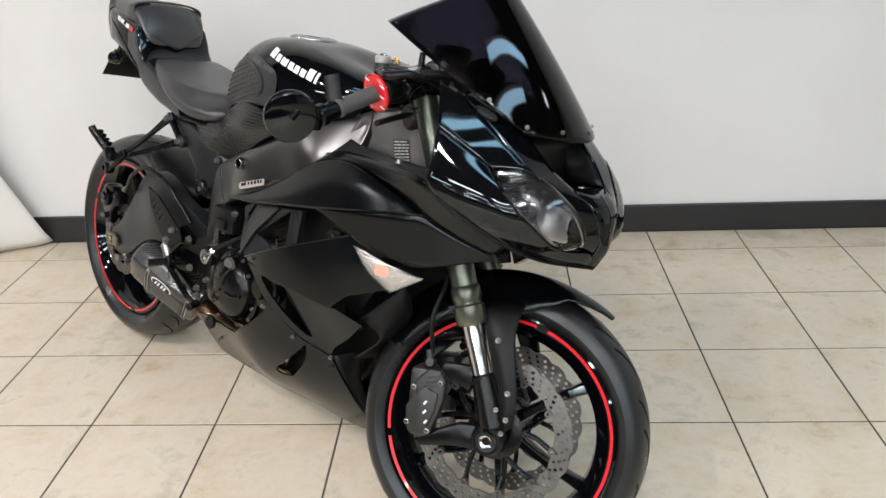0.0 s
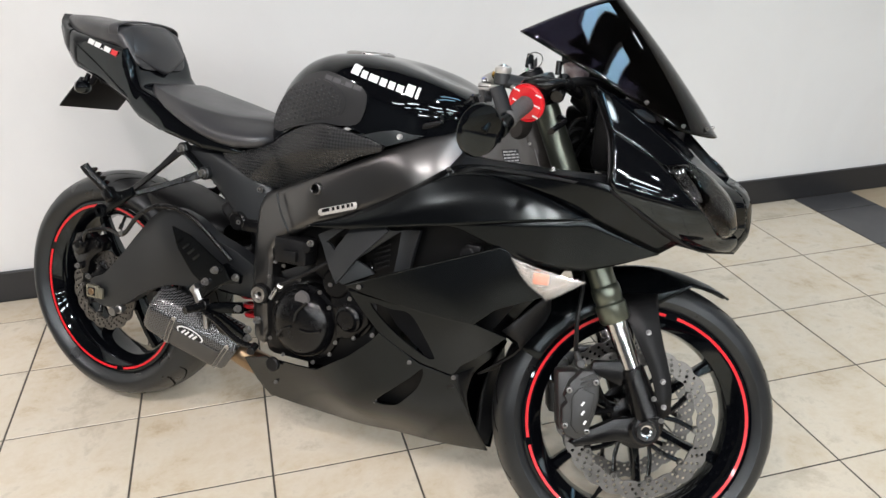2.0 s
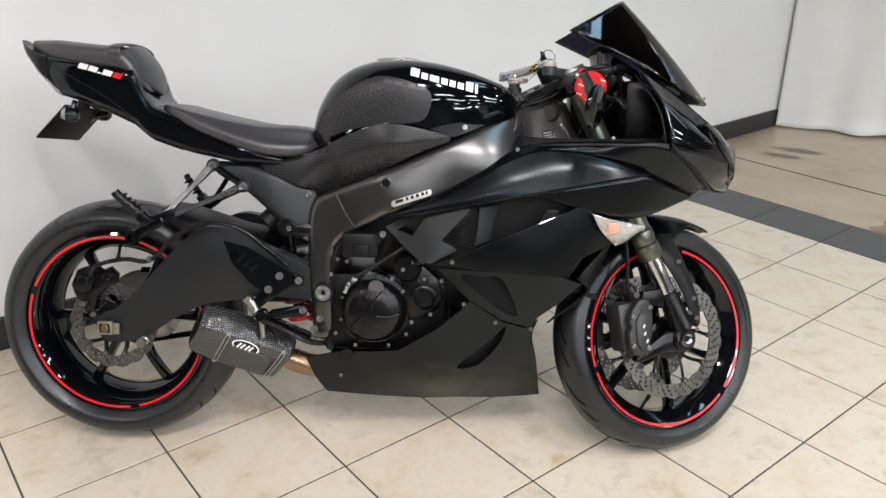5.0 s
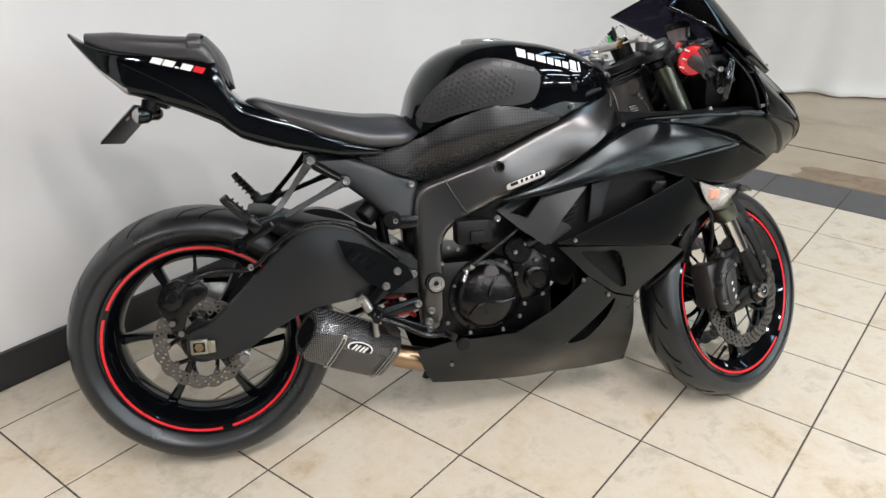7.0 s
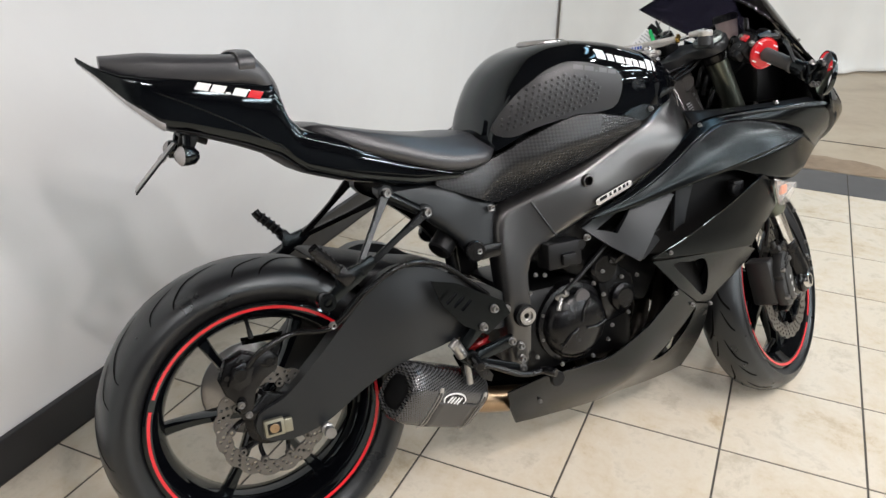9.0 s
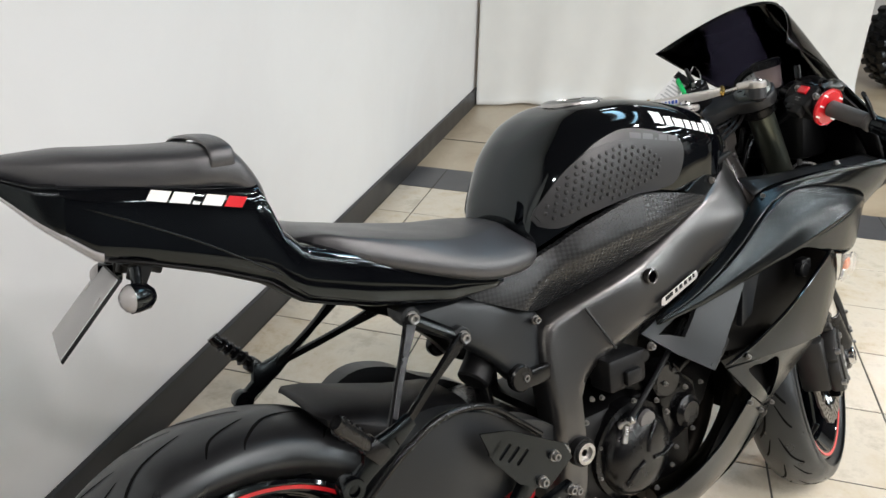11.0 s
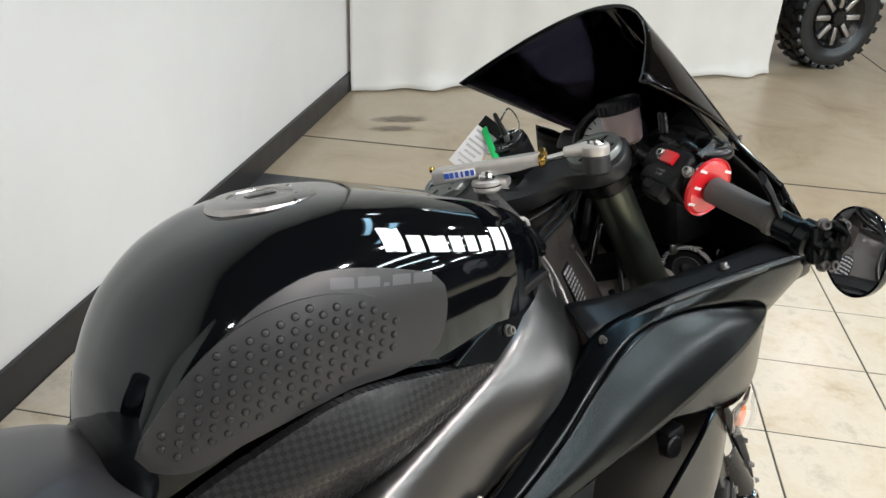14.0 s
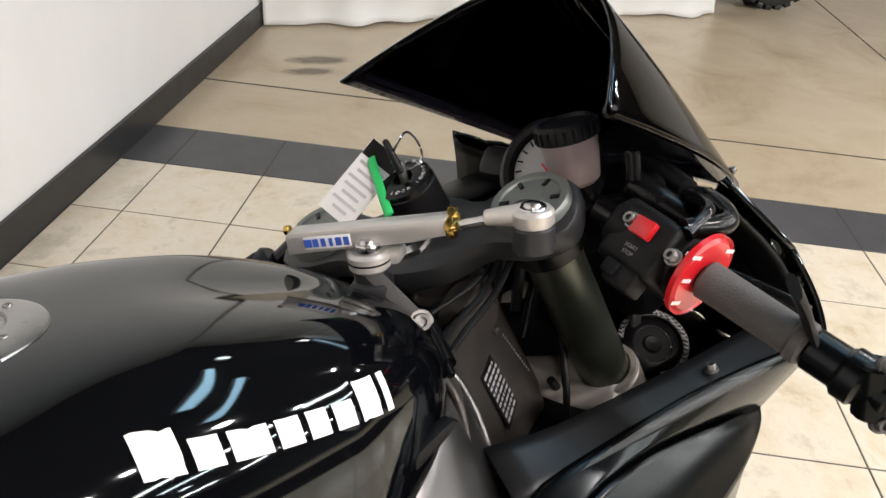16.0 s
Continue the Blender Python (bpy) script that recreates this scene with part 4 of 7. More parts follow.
rows = []
for x in spline([(v, 0) for v in TX], 110)[:, 0]:
    t, b, w, n = tank_at(x)
    row = []
    for a in np.linspace(-90, 90, 121):
        s, c = math.sin(radians(a)), math.cos(radians(a))
        yy = w * math.copysign(abs(s) ** (2 / n), s)
        zz = b + (t - b) * abs(c) ** (2 / n)
        k = (zz - b) / (t - b)
        row.append((x, yy * (1.0 - 0.06 * (1 - k)), zz - 0.010 * max(0, 1 - abs(yy) / 0.09) * math.exp(-((x - 0.9) / 0.07) ** 2)))
    rows.append(row)
tank = part("fuel_tank", grid(rows, caps=True), GLOSS, bike, "gloss black fuel tank", smooth=50)
part("fuel_cap", lathe([(0.0005, 0.003), (0.03, 0.003), (0.0315, 0.0022), (0.0325, 0.0045), (0.046, 0.004), (0.053, 0.001), (0.055, -0.005)], 44), STEEL, bike, "flat round brushed steel fuel cap", axis_to((0.712, 0.0, 0.961), (0.02, 0, 1)))
part("cap_flap", block((0.03, 0.011, 0.0016), Matrix.Translation((0.712, 0.0, 0.9647)), 0.0005), DARK, bike)
for k in range(5):
    a = 2 * math.pi * k / 5 + 0.3
    bolt((0.712 + 0.039 * math.cos(a), 0.039 * math.sin(a), 0.9625), way=(0, 0, 1), size=0.5)
PADLINE = [(0.524, 0.798), (0.566, 0.854), (0.617, 0.895), (0.66, 0.914), (0.697, 0.918), (0.755, 0.904), (0.799, 0.879), (0.786, 0.824), (0.742, 0.812), (0.69, 0.812), (0.605, 0.795), (0.556, 0.78)]
GRIPLINE = [(0.528, 0.804), (0.562, 0.853), (0.609, 0.889), (0.661, 0.902), (0.714, 0.894), (0.75, 0.866), (0.737, 0.832), (0.68, 0.82), (0.605, 0.801), (0.55, 0.788)]
part("tank_pad", panel(PADLINE, lambda x, z: tank_y(x, z, 0.002), cell=0.012), PAD, bike, "black rubber tank grip pad", thick=0.002, offset=1)
part("tank_pad", panel(PADLINE, lambda x, z: tank_y(x, z, 0.002), cell=0.012), PAD, bike, "black rubber tank grip pad", FLIP, thick=0.002, offset=1)
part("pad_field", panel(GRIPLINE, lambda x, z: tank_y(x, z, 0.0045), cell=0.012), PAD, bike, "raised studded field", thick=0.002, offset=1)


def inside(p, poly):
    c = False
    for i in range(len(poly)):
        (x0, z0), (x1, z1) = poly[i - 1], poly[i]
        if (z0 > p[1]) != (z1 > p[1]) and p[0] < (x1 - x0) * (p[1] - z0) / (z1 - z0) + x0:
            c = not c
    return c


studs = []
for i in range(-14, 30):
    for j in range(-8, 16):
        x, z = 0.56 + 0.0125 * i + 0.003 * j, 0.79 + 0.0113 * j + 0.0035 * i
        q = [(g[0] * 0.96 + 0.66 * 0.04, g[1] * 0.92 + 0.845 * 0.08) for g in GRIPLINE]
        if inside((x, z), q):
            e = 0.002
            n = Vector((tank_y(x + e, z) - tank_y(x - e, z), -2 * e, tank_y(x, z + e) - tank_y(x, z - e))).normalized()
            b = lathe([(0.0037, -0.001), (0.0037, 0.0008), (0.0025, 0.0024), (0.0003, 0.0028)], 8)
            bmesh.ops.transform(b, matrix=axis_to((x, tank_y(x, z, 0.006), z), (n.x, n.y, n.z)), verts=b.verts)
            studs.append(b)
tagged(part("studs", joined(*studs), PAD, bike, "rows of small rubber studs"), kind="stuff")


def on_tank(polys, material, name, label, out=0.0022):
    bms = []
    for poly in polys:
        bms.append(panel(poly, lambda x, z: tank_y(x, z, out), cell=0.004, rounded=False))
    for b in bms:
        part(name, b, material, bike, label, smooth=0)


def slant_bars(x0, z0, widths, heights, slope, gap, lean):
    out, x = [], x0
    for w, h in zip(widths, heights):
        z = z0 + slope * (x - x0)
        out.append([(x, z), (x + w, z + slope * w), (x + w + lean * h, z + slope * w + h), (x + lean * h, z + h)])
        x += w + gap
    return out


on_tank(slant_bars(0.751, 0.9195, [0.0205, 0.0145, 0.0215, 0.0145, 0.0135, 0.0145, 0.0165, 0.0058], [0.0195, 0.0142, 0.0142, 0.0142, 0.0142, 0.0142, 0.0215, 0.0215], -0.262, 0.0045, 0.06), WHITE, "tank_lettering", "white logo shape", 0.0012)
on_tank(slant_bars(0.69, 0.9035, [0.02, 0.02, 0.006, 0.018, 0.02], [0.009, 0.009, 0.003, 0.009, 0.009], -0.2, 0.003, 0.3), GREYLOGO, "pad_lettering", "grey logo shape on the pad", 0.0046)
COVER = [(0.386, 0.711), (0.47, 0.729), (0.535, 0.75), (0.587, 0.777), (0.664, 0.806), (0.716, 0.811), (0.794, 0.797), (0.85, 0.778), (0.781, 0.75), (0.689, 0.706), (0.61, 0.673), (0.538, 0.647), (0.48, 0.665), (0.417, 0.692)]
COVER_FOLD = [(0.38, 0.60), (0.484, 0.668), (0.519, 0.705), (0.56, 0.731), (0.668, 0.755), (0.801, 0.773), (0.86, 0.779)]
COVER_Y = [(0.386, 0.71, -0.094), (0.538, 0.647, -0.124), (0.535, 0.75, -0.111), (0.664, 0.805, -0.159), (0.794, 0.797, -0.172), (0.85, 0.778, -0.166), (0.69, 0.705, -0.172), (0.61, 0.69, -0.154), (0.7, 0.76, -0.178), (0.58, 0.72, -0.146), (0.46, 0.70, -0.111)]
for m in (None, FLIP):
    part("tank_trim", panel([(0.795, 0.799), (0.85, 0.781), (0.90, 0.799), (0.945, 0.819), (0.935, 0.826), (0.885, 0.82), (0.83, 0.81)], [(0.8, 0.8, -0.168), (0.85, 0.782, -0.163), (0.877, 0.804, -0.154), (0.94, 0.82, -0.128), (0.84, 0.81, -0.158)], rounded=False), SATIN, bike, "dark trim between tank and frame", m, thick=0.006)
    part("side_cover", panel(COVER, softened(COVER_Y, COVER, 0.0005, COVER_FOLD, 0.6), cell=0.009), EMBOSS, bike, "black side cover with an embossed texture", m, thick=0.012)
part("tank_bracket", slab([(0.80, 0.786), (0.84, 0.796), (0.9, 0.815), (0.955, 0.835), (0.95, 0.842), (0.88, 0.822), (0.82, 0.805)], -0.128, -0.14, 0.003, True), PLASTIC, bike)
bolt((0.878, -0.14, 0.812), size=1.2)
bolt((0.504, -0.105, 0.642))
bolt((0.46, -0.12, 0.562))
bolt((0.689, -0.172, 0.558))

# seat and tail
def body(name, xs, tops, bots, ws, ns, material, label, low=None):
    rows = []
    n = 46
    for x in np.linspace(xs[0], xs[-1], n):
        t, b, w, e = [float(glide(x, xs, v)) for v in (tops, bots, ws, ns)]
        row = []
        for a in np.linspace(0, 360, 40, endpoint=False):
            s, c = math.sin(radians(a)), math.cos(radians(a))
            mid = (t + b) / 2
            row.append((x, w * math.copysign(abs(s) ** (2 / e), s), mid + (t - b) / 2 * math.copysign(abs(c) ** (2 / e), c)))
        rows.append(row)
    return part(name, grid(rows, wrap=True, caps=True), material, bike, label, smooth=50)


rows = []
for x, top, low, w, fold in spline([(0.138, 0.838, 0.832, 0.03, 0.9), (0.15, 0.85, 0.828, 0.07, 0.93), (0.175, 0.852, 0.82, 0.095, 0.95), (0.22, 0.84, 0.80, 0.113, 0.93), (0.32, 0.818, 0.762, 0.139, 0.84), (0.4, 0.805, 0.737, 0.143, 0.7), (0.46, 0.802, 0.732, 0.137, 0.55), (0.5, 0.795, 0.738, 0.123, 0.42), (0.528, 0.776, 0.752, 0.09, 0.3)], 60):
    h = top - low
    half = [(0, top), (0.5 * fold, top - 0.02 * h), (fold - 0.05, top - 0.07 * h), (fold - 0.015, top - 0.10 * h), (fold + 0.01 * (1 - fold), top - 0.13 * h), (fold + 0.3 * (1 - fold), top - 0.24 * h), (fold + 0.65 * (1 - fold), top - 0.40 * h), (fold + 0.9 * (1 - fold), top - 0.56 * h), (1.0, top - 0.70 * h), (0.99, top - 0.86 * h), (0.95, low + 0.04 * h), (0.88, low), (0.4, low)]
    rows.append([(x, -u * w, z) for u, z in half] + [(x, u * w, z) for u, z in reversed(half[1:])])
part("rider_seat", grid(rows, wrap=True, caps=True), SEAT, bike, "low black vinyl rider seat with folded flanks", smooth=45)
body("pillion_seat", [-0.178, -0.12, -0.06, 0.0, 0.04, 0.067, 0.09, 0.105, 0.115], [1.004, 1.004, 0.998, 0.992, 0.989, 0.983, 0.96, 0.925, 0.895], [0.975, 0.945, 0.935, 0.93, 0.928, 0.92, 0.9, 0.885, 0.88], [0.03, 0.06, 0.08, 0.093, 0.1, 0.1, 0.095, 0.085, 0.07],
     [2.4, 3, 3.4, 3.6, 3.6, 3.4, 3, 2.8, 2.4], SEAT, "raised black vinyl pillion seat")
SHIELD = [[(0.062, -0.1, 0.948), (0.066, -0.085, 0.974), (0.072, -0.05, 0.987), (0.074, 0, 0.99)], [(0.086, -0.097, 0.93), (0.09, -0.08, 0.948), (0.097, -0.045, 0.958), (0.1, 0, 0.96)],
          [(0.106, -0.08, 0.912), (0.11, -0.062, 0.921), (0.114, -0.035, 0.926), (0.116, 0, 0.927)], [(0.12, -0.03, 0.884), (0.123, -0.02, 0.88), (0.125, -0.01, 0.876), (0.126, 0, 0.873)]]
part("pillion_front", patch([[*row, *[(x, -y, z) for x, y, z in row[-2::-1]]] for row in SHIELD], 26, 16), SEAT, bike, "shield-shaped front cushion of the pillion seat", thick=0.012)
part("seat_strap", grid([[(0.05 + 0.0009 * k + dx, 0.102 * math.sin(radians(a)), 0.970 + (0.026 + dz) * math.copysign(abs(math.cos(radians(a))) ** 0.6, math.cos(radians(a)))) for a in range(-110, 111, 10)] for k, (dx, dz) in enumerate(((-0.012, -0.002), (-0.01, 0.001), (0.0, 0.0015), (0.012, 0.0), (0.014, -0.004)))]), SEAT, bike, "strap across the pillion seat", thick=0.002)
TLX = [-0.213, -0.19, -0.15, -0.10, -0.05, 0.03, 0.096, 0.112, 0.135, 0.225, 0.345, 0.43, 0.45]
TLT = [1.004, 0.986, 0.970, 0.963, 0.958, 0.947, 0.938, 0.878, 0.85, 0.818, 0.769, 0.734, 0.725]
TLB = [0.998, 0.972, 0.922, 0.873, 0.858, 0.828, 0.797, 0.782, 0.765, 0.735, 0.712, 0.712, 0.716]
TLW = [0.012, 0.042, 0.066, 0.083, 0.091, 0.101, 0.106, 0.107, 0.108, 0.115, 0.121, 0.112, 0.104]


def tail_ring(x, a0=0, a1=360, n=44, grow=0.0, e=6.0):
    t, b, w = [float(np.interp(x, TLX, v)) for v in (TLT, TLB, TLW)]
    ring = []
    for a in np.linspace(a0, a1, n, endpoint=a1 - a0 < 360):
        sn, c = math.sin(radians(a)), math.cos(radians(a))
        ring.append((x, (w + grow) * math.copysign(abs(sn) ** (2 / e), sn), (t + b) / 2 + ((t - b) / 2 + grow) * math.copysign(abs(c) ** (2 / e), c)))
    return ring


part("tail_cowl", grid([tail_ring(x) for x in spline([(v, 0) for v in TLX], 64)[:, 0]], wrap=True, caps=True), GLOSS, bike, "gloss black tail cowl running under the seats", smooth=50)
part("tail_rear", grid([tail_ring(x, 0, 360, 44, 0.0014) for x in np.linspace(-0.212, -0.13, 10)] + [[(x + 0.11 * (0.0 if z > 0.955 else (0.955 - z) / 0.09) , y, z) for x, y, z in tail_ring(-0.125, 0, 360, 44, 0.0014)]], wrap=True), SATIN, bike, "satin black rear end of the tail", smooth=50)
part("tail_light", grid([tail_ring(x, 112, 248, 24, 0.0035) for x in np.linspace(-0.204, -0.095, 14)]), TAIL, bike, "clear grey tail light lens", thick=0.004, offset=1)
part("tail_under_tray", grid([tail_ring(x, 135, 225, 16, 0.002) for x in np.linspace(-0.09, 0.2, 14)]), PLASTIC, bike, "matte black under tray", thick=0.003, offset=1)
part("tail_seam", joined(*[tube([(x, sg * (float(np.interp(x, TLX, TLW)) + 0.0004), z) for x, z in ((-0.16, 0.962), (-0.08, 0.925), (0.02, 0.87), (0.1, 0.815))], 0.0012, 6) for sg in (-1, 1)]), BLOCK, bike)
for poly, mtl in ((slant_bars(-0.041, 0.935, [0.022, 0.022, 0.008, 0.022], [0.0115, 0.0115, 0.0035, 0.0115], -0.255, 0.0028, 0.7), WHITE), (slant_bars(0.0445, 0.9132, [0.021], [0.0115], -0.255, 0, 0.7), RED)):
    for q in poly:
        part("tail_lettering", panel(q, lambda x, z: -float(np.interp(x, TLX, TLW)) - 0.0012, cell=0.01, rounded=False), mtl, bike, "logo shape on the tail", smooth=0)
plate_y = Vector((0.014, 0.172, -0.012)).normalized()
plate_x = plate_y.cross(Vector((0.079, -0.019, 0.081))).normalized()
plate_m = Matrix.Translation((-0.114, 0.009, 0.803)) @ Matrix((plate_x, plate_y, plate_x.cross(plate_y))).transposed().to_4x4()
plate = part("plate_holder", block((0.003, 0.18, 0.112), plate_m, 0.0012), PLASTIC, bike, "blank grey licence plate")
part("plate_blank", block((0.002, 0.176, 0.108), plate_m @ Matrix.Translation((-0.0035, 0, 0)), 0.001), LABELGREY, bike, "pale grey back of the plate")
for y in (-0.068, 0.068):
    part("plate_screw", rod(plate_m @ Vector((-0.006, y, 0.02)), plate_m @ Vector((0.004, y, 0.02)), 0.006, 12), STEEL, bike)
part("plate_bracket", joined(block((0.05, 0.06, 0.012), Matrix.Translation((-0.045, 0, 0.85)) @ Matrix.Rotation(radians(25), 4, "Y"), 0.003), rod((-0.05, -0.03, 0.862), (-0.06, -0.03, 0.835), 0.008), rod((-0.05, 0.03, 0.862), (-0.06, 0.03, 0.835), 0.008)), PLASTIC, bike)
for sg in (-1, 1):
    ind = part("rear_indicator", joined(lathe([(0.0005, -0.03), (0.009, -0.0285), (0.0155, -0.021), (0.0175, -0.008), (0.0175, 0.0)], 24), rod((0.004, -0.012, 0.012), (0.012, -0.016, 0.034), 0.0065, 10)), GLOSS, bike, "small gloss black bullet indicator", Matrix.Translation((-0.078, sg * 0.088, 0.826)) @ axis_to((0, 0, 0), (-1, sg * 0.25, 0.1)))
    part("indicator_lens", lathe([(0.0005, 0.012), (0.008, 0.0105), (0.0145, 0.005), (0.017, 0.0)], 24), TAIL, ind, "clear lens", Matrix.Translation((-0.078, sg * 0.088, 0.826)) @ axis_to((0, 0, 0), (-1, sg * 0.25, 0.1)))
    part("indicator_stalk", slab([(-0.066, 0.828), (-0.052, 0.834), (-0.036, 0.862), (-0.055, 0.868)], sg * 0.06, sg * 0.068, 0.002), PLASTIC, bike, "")

# foot rests, hangers
def strut(p, q, r, w0, w1, t=0.0045):
    """A flat bar through three points, narrowing from half width w0 to w1."""
    line_ = [Vector(v) for v in spline([p, q, r], 12)]
    rows = []
    for k, c in enumerate(line_):
        way = (line_[min(k + 1, 11)] - line_[max(k - 1, 0)]).normalized()
        up = Vector((0, 1, 0)).cross(way).normalized()
        out = way.cross(up)
        w = w0 + (w1 - w0) * min(1.0, k / 4)
        rows.append([c + up * w * a + out * t * b for a, b in ((-1, -0.6), (-0.8, -1), (0.8, -1), (1, -0.6), (1, 0.6), (0.8, 1), (-0.8, 1), (-1, 0.6))])
    return grid(rows, wrap=True, caps=True)


for sg, m in ((-1, None), (1, FLIP)):
    part("hanger_strut", strut((0.277, -0.108, 0.709), (0.222, -0.15, 0.642), (0.172, -0.196, 0.585), 0.0105, 0.0062), DARK, bike, "flat black pillion foot rest strut", m)
    part("hanger_strut", strut((0.352, -0.119, 0.661), (0.268, -0.155, 0.625), (0.180, -0.198, 0.588), 0.0105, 0.0062), DARK, bike, "flat black pillion foot rest strut", m)
    part("hanger_brace", tube([(0.277, -0.104, 0.709), (0.352, -0.115, 0.661)], 0.009, 8, flat=0.7), SATIN, bike, "", m)
    part("hanger_foot", slab([(0.205, 0.616), (0.214, 0.600), (0.178, 0.572), (0.142, 0.552), (0.118, 0.535), (0.104, 0.538), (0.106, 0.555), (0.132, 0.574), (0.138, 0.606), (0.156, 0.600), (0.18, 0.606)], -0.186, -0.2, 0.004), SATIN, bike, "", m)
    part("foot_eye", lathe([(0.008, 0.012), (0.0155, 0.012), (0.0165, 0.010), (0.0165, -0.010), (0.0155, -0.012), (0.008, -0.012)], 24, (0.112, -0.192, 0.548)), SATIN, bike, "", m)
    peg = part("pillion_peg", joined(tube([(0.15, -0.2, 0.588), (0.138, -0.206, 0.602), (0.118, -0.216, 0.625), (0.098, -0.224, 0.646), (0.091, -0.227, 0.657)], 0.0105, 14, flat=0.75), *[rod((0.128 - 0.0085 * k, -0.2 - 0.004 * k, 0.613 + 0.0095 * k), (0.125 - 0.0085 * k, -0.2 - 0.004 * k, 0.6165 + 0.0095 * k), 0.0135, 12) for k in range(4)], block((0.026, 0.026, 0.034), Matrix.Translation((0.146, -0.203, 0.592)) @ Matrix.Rotation(radians(-40), 4, "Y"), 0.005)), DARK, bike, "folded ribbed pillion foot peg", m)
for p in ((0.277, -0.112, 0.709), (0.352, -0.123, 0.661)):
    part("hanger_boss", rod((p[0], p[1] + 0.02, p[2]), (p[0], p[1] + 0.002, p[2]), 0.0155, 20), MATTE, bike)
    bolt(p, size=1.35)
GUARD = [(0.32, 0.541), (0.373, 0.527), (0.471, 0.47), (0.486, 0.442), (0.432, 0.408), (0.38, 0.439), (0.339, 0.488)]
slots = [[(0.331 + 0.0155 * k, 0.503 - 0.0102 * k), (0.353 + 0.0155 * k, 0.52 - 0.0102 * k), (0.357 + 0.0155 * k, 0.515 - 0.0102 * k), (0.335 + 0.0155 * k, 0.498 - 0.0102 * k)] for k in range(4)]
for m in (None, FLIP):
    part("heel_guard", panel(GUARD, lambda x, z: -0.186, slots, rounded=False), SATIN, bike, "flat black heel guard with slots", m, thick=0.004)
part("rearset", joined(slab([(0.44, 0.462), (0.455, 0.47), (0.5, 0.45), (0.497, 0.43), (0.45, 0.42), (0.40, 0.38), (0.385, 0.365), (0.40, 0.355), (0.42, 0.37), (0.5, 0.385), (0.505, 0.36), (0.42, 0.345), (0.4, 0.335), (0.375, 0.36), (0.37, 0.385)], -0.15, -0.165, 0.003),
                       slab([(0.385, 0.37), (0.51, 0.318), (0.53, 0.30), (0.52, 0.29), (0.5, 0.30), (0.38, 0.352)], -0.15, -0.16, 0.003)), SATIN, bike, "black rider foot rest bracket")
part("rider_peg", joined(rod((0.405, -0.165, 0.362), (0.392, -0.222, 0.361), 0.0095, 14), rod((0.402, -0.16, 0.362), (0.4, -0.175, 0.362), 0.014, 14)), DARK, bike, "dark knurled foot peg")
part("brake_pedal", joined(tube([(0.4, -0.17, 0.35), (0.45, -0.175, 0.33), (0.51, -0.178, 0.30), (0.56, -0.182, 0.298)], 0.007, 8), rod((0.555, -0.175, 0.298), (0.57, -0.21, 0.298), 0.009)), DARK, bike, "dark brake pedal")
part("master_cylinder", joined(rod((0.395, -0.155, 0.345), (0.398, -0.155, 0.30), 0.007), rod((0.37, -0.16, 0.395), (0.385, -0.16, 0.365), 0.012), rod((0.36, -0.16, 0.388), (0.375, -0.162, 0.402), 0.009)), STEEL, bike)
for p in ((0.449, -0.19, 0.459), (0.489, -0.166, 0.444), (0.422, -0.19, 0.427), (0.497, -0.166, 0.372), (0.522, -0.16, 0.325), (0.522, -0.16, 0.305), (0.532, -0.14, 0.345)):
    bolt(p, size=1.15)

# exhaust
CAN_A = Vector((0.838, 0.346, -0.419)).normalized()
CAN_U = Vector((0.52, -0.23, 0.82))
CAN_U = (CAN_U - CAN_A * CAN_U.dot(CAN_A)).normalized()
CAN_M = Matrix.Translation((0.3505, -0.108, 0.270)) @ Matrix((CAN_A, CAN_U, CAN_A.cross(CAN_U))).transposed().to_4x4()
CAN_RING = [(-0.052, 0.034), (-0.04, 0.046), (0.0, 0.0485), (0.034, 0.047), (0.047, 0.036), (0.062, 0.016), (0.064, -0.012), (0.05, -0.04), (0.01, -0.05), (-0.036, -0.046), (-0.058, -0.02), (-0.06, 0.012)]
CAN_LOOP = spline(CAN_RING, 60, True)


def can_ring(s, k=1.0, shear=0.0, out=0.0):
    """The can's section at s along its axis, shrunk by k and leaning by shear."""
    return [CAN_M @ Vector((s + shear * u, u * k * (1 + out), v * k * (1 + out))) for u, v in CAN_LOOP]


can = part("exhaust_can", grid([can_ring(s, k, sh) for s, k, sh in ((-0.134, 0.62, 0.0), (-0.136, 0.76, 0.0), (-0.13, 0.9, 0.0), (-0.115, 0.97, 0.0), (-0.08, 1.0, 0.0), (0.0, 1.0, 0.0), (0.07, 0.98, 0.12), (0.086, 0.94, 0.12), (0.092, 0.82, 0.12))], wrap=True, caps=True), CARBON, bike, "stubby carbon fibre exhaust can", smooth=40)
part("can_outlet", grid([can_ring(-0.1365, 0.55), can_ring(-0.1365, 0.45), can_ring(-0.11, 0.42)], wrap=True, caps=True), BLOCK, can, "dark outlet of the can")
for s, sh in ((-0.068, 0.0), (0.068, 0.12)):
    loop = [(u, v) for u, v in CAN_LOOP if v > 0.03 and -0.05 < u < 0.042]
    loop.sort()
    for d in (-0.0045, 0.0045):
        part("can_band", tube([CAN_M @ Vector((s + d + sh * u, u * 1.012, v * 1.012 + 0.0006)) for u, v in loop], 0.0014, 6, 20), STEEL, can, "thin steel clamp strip")
    for u, v in (loop[0], loop[-1]):
        part("rivet", rod(CAN_M @ Vector((s + sh * u, u, v)), CAN_M @ Vector((s + sh * u, u * 1.02, v + 0.003)), 0.0055, 14), STEEL, can)
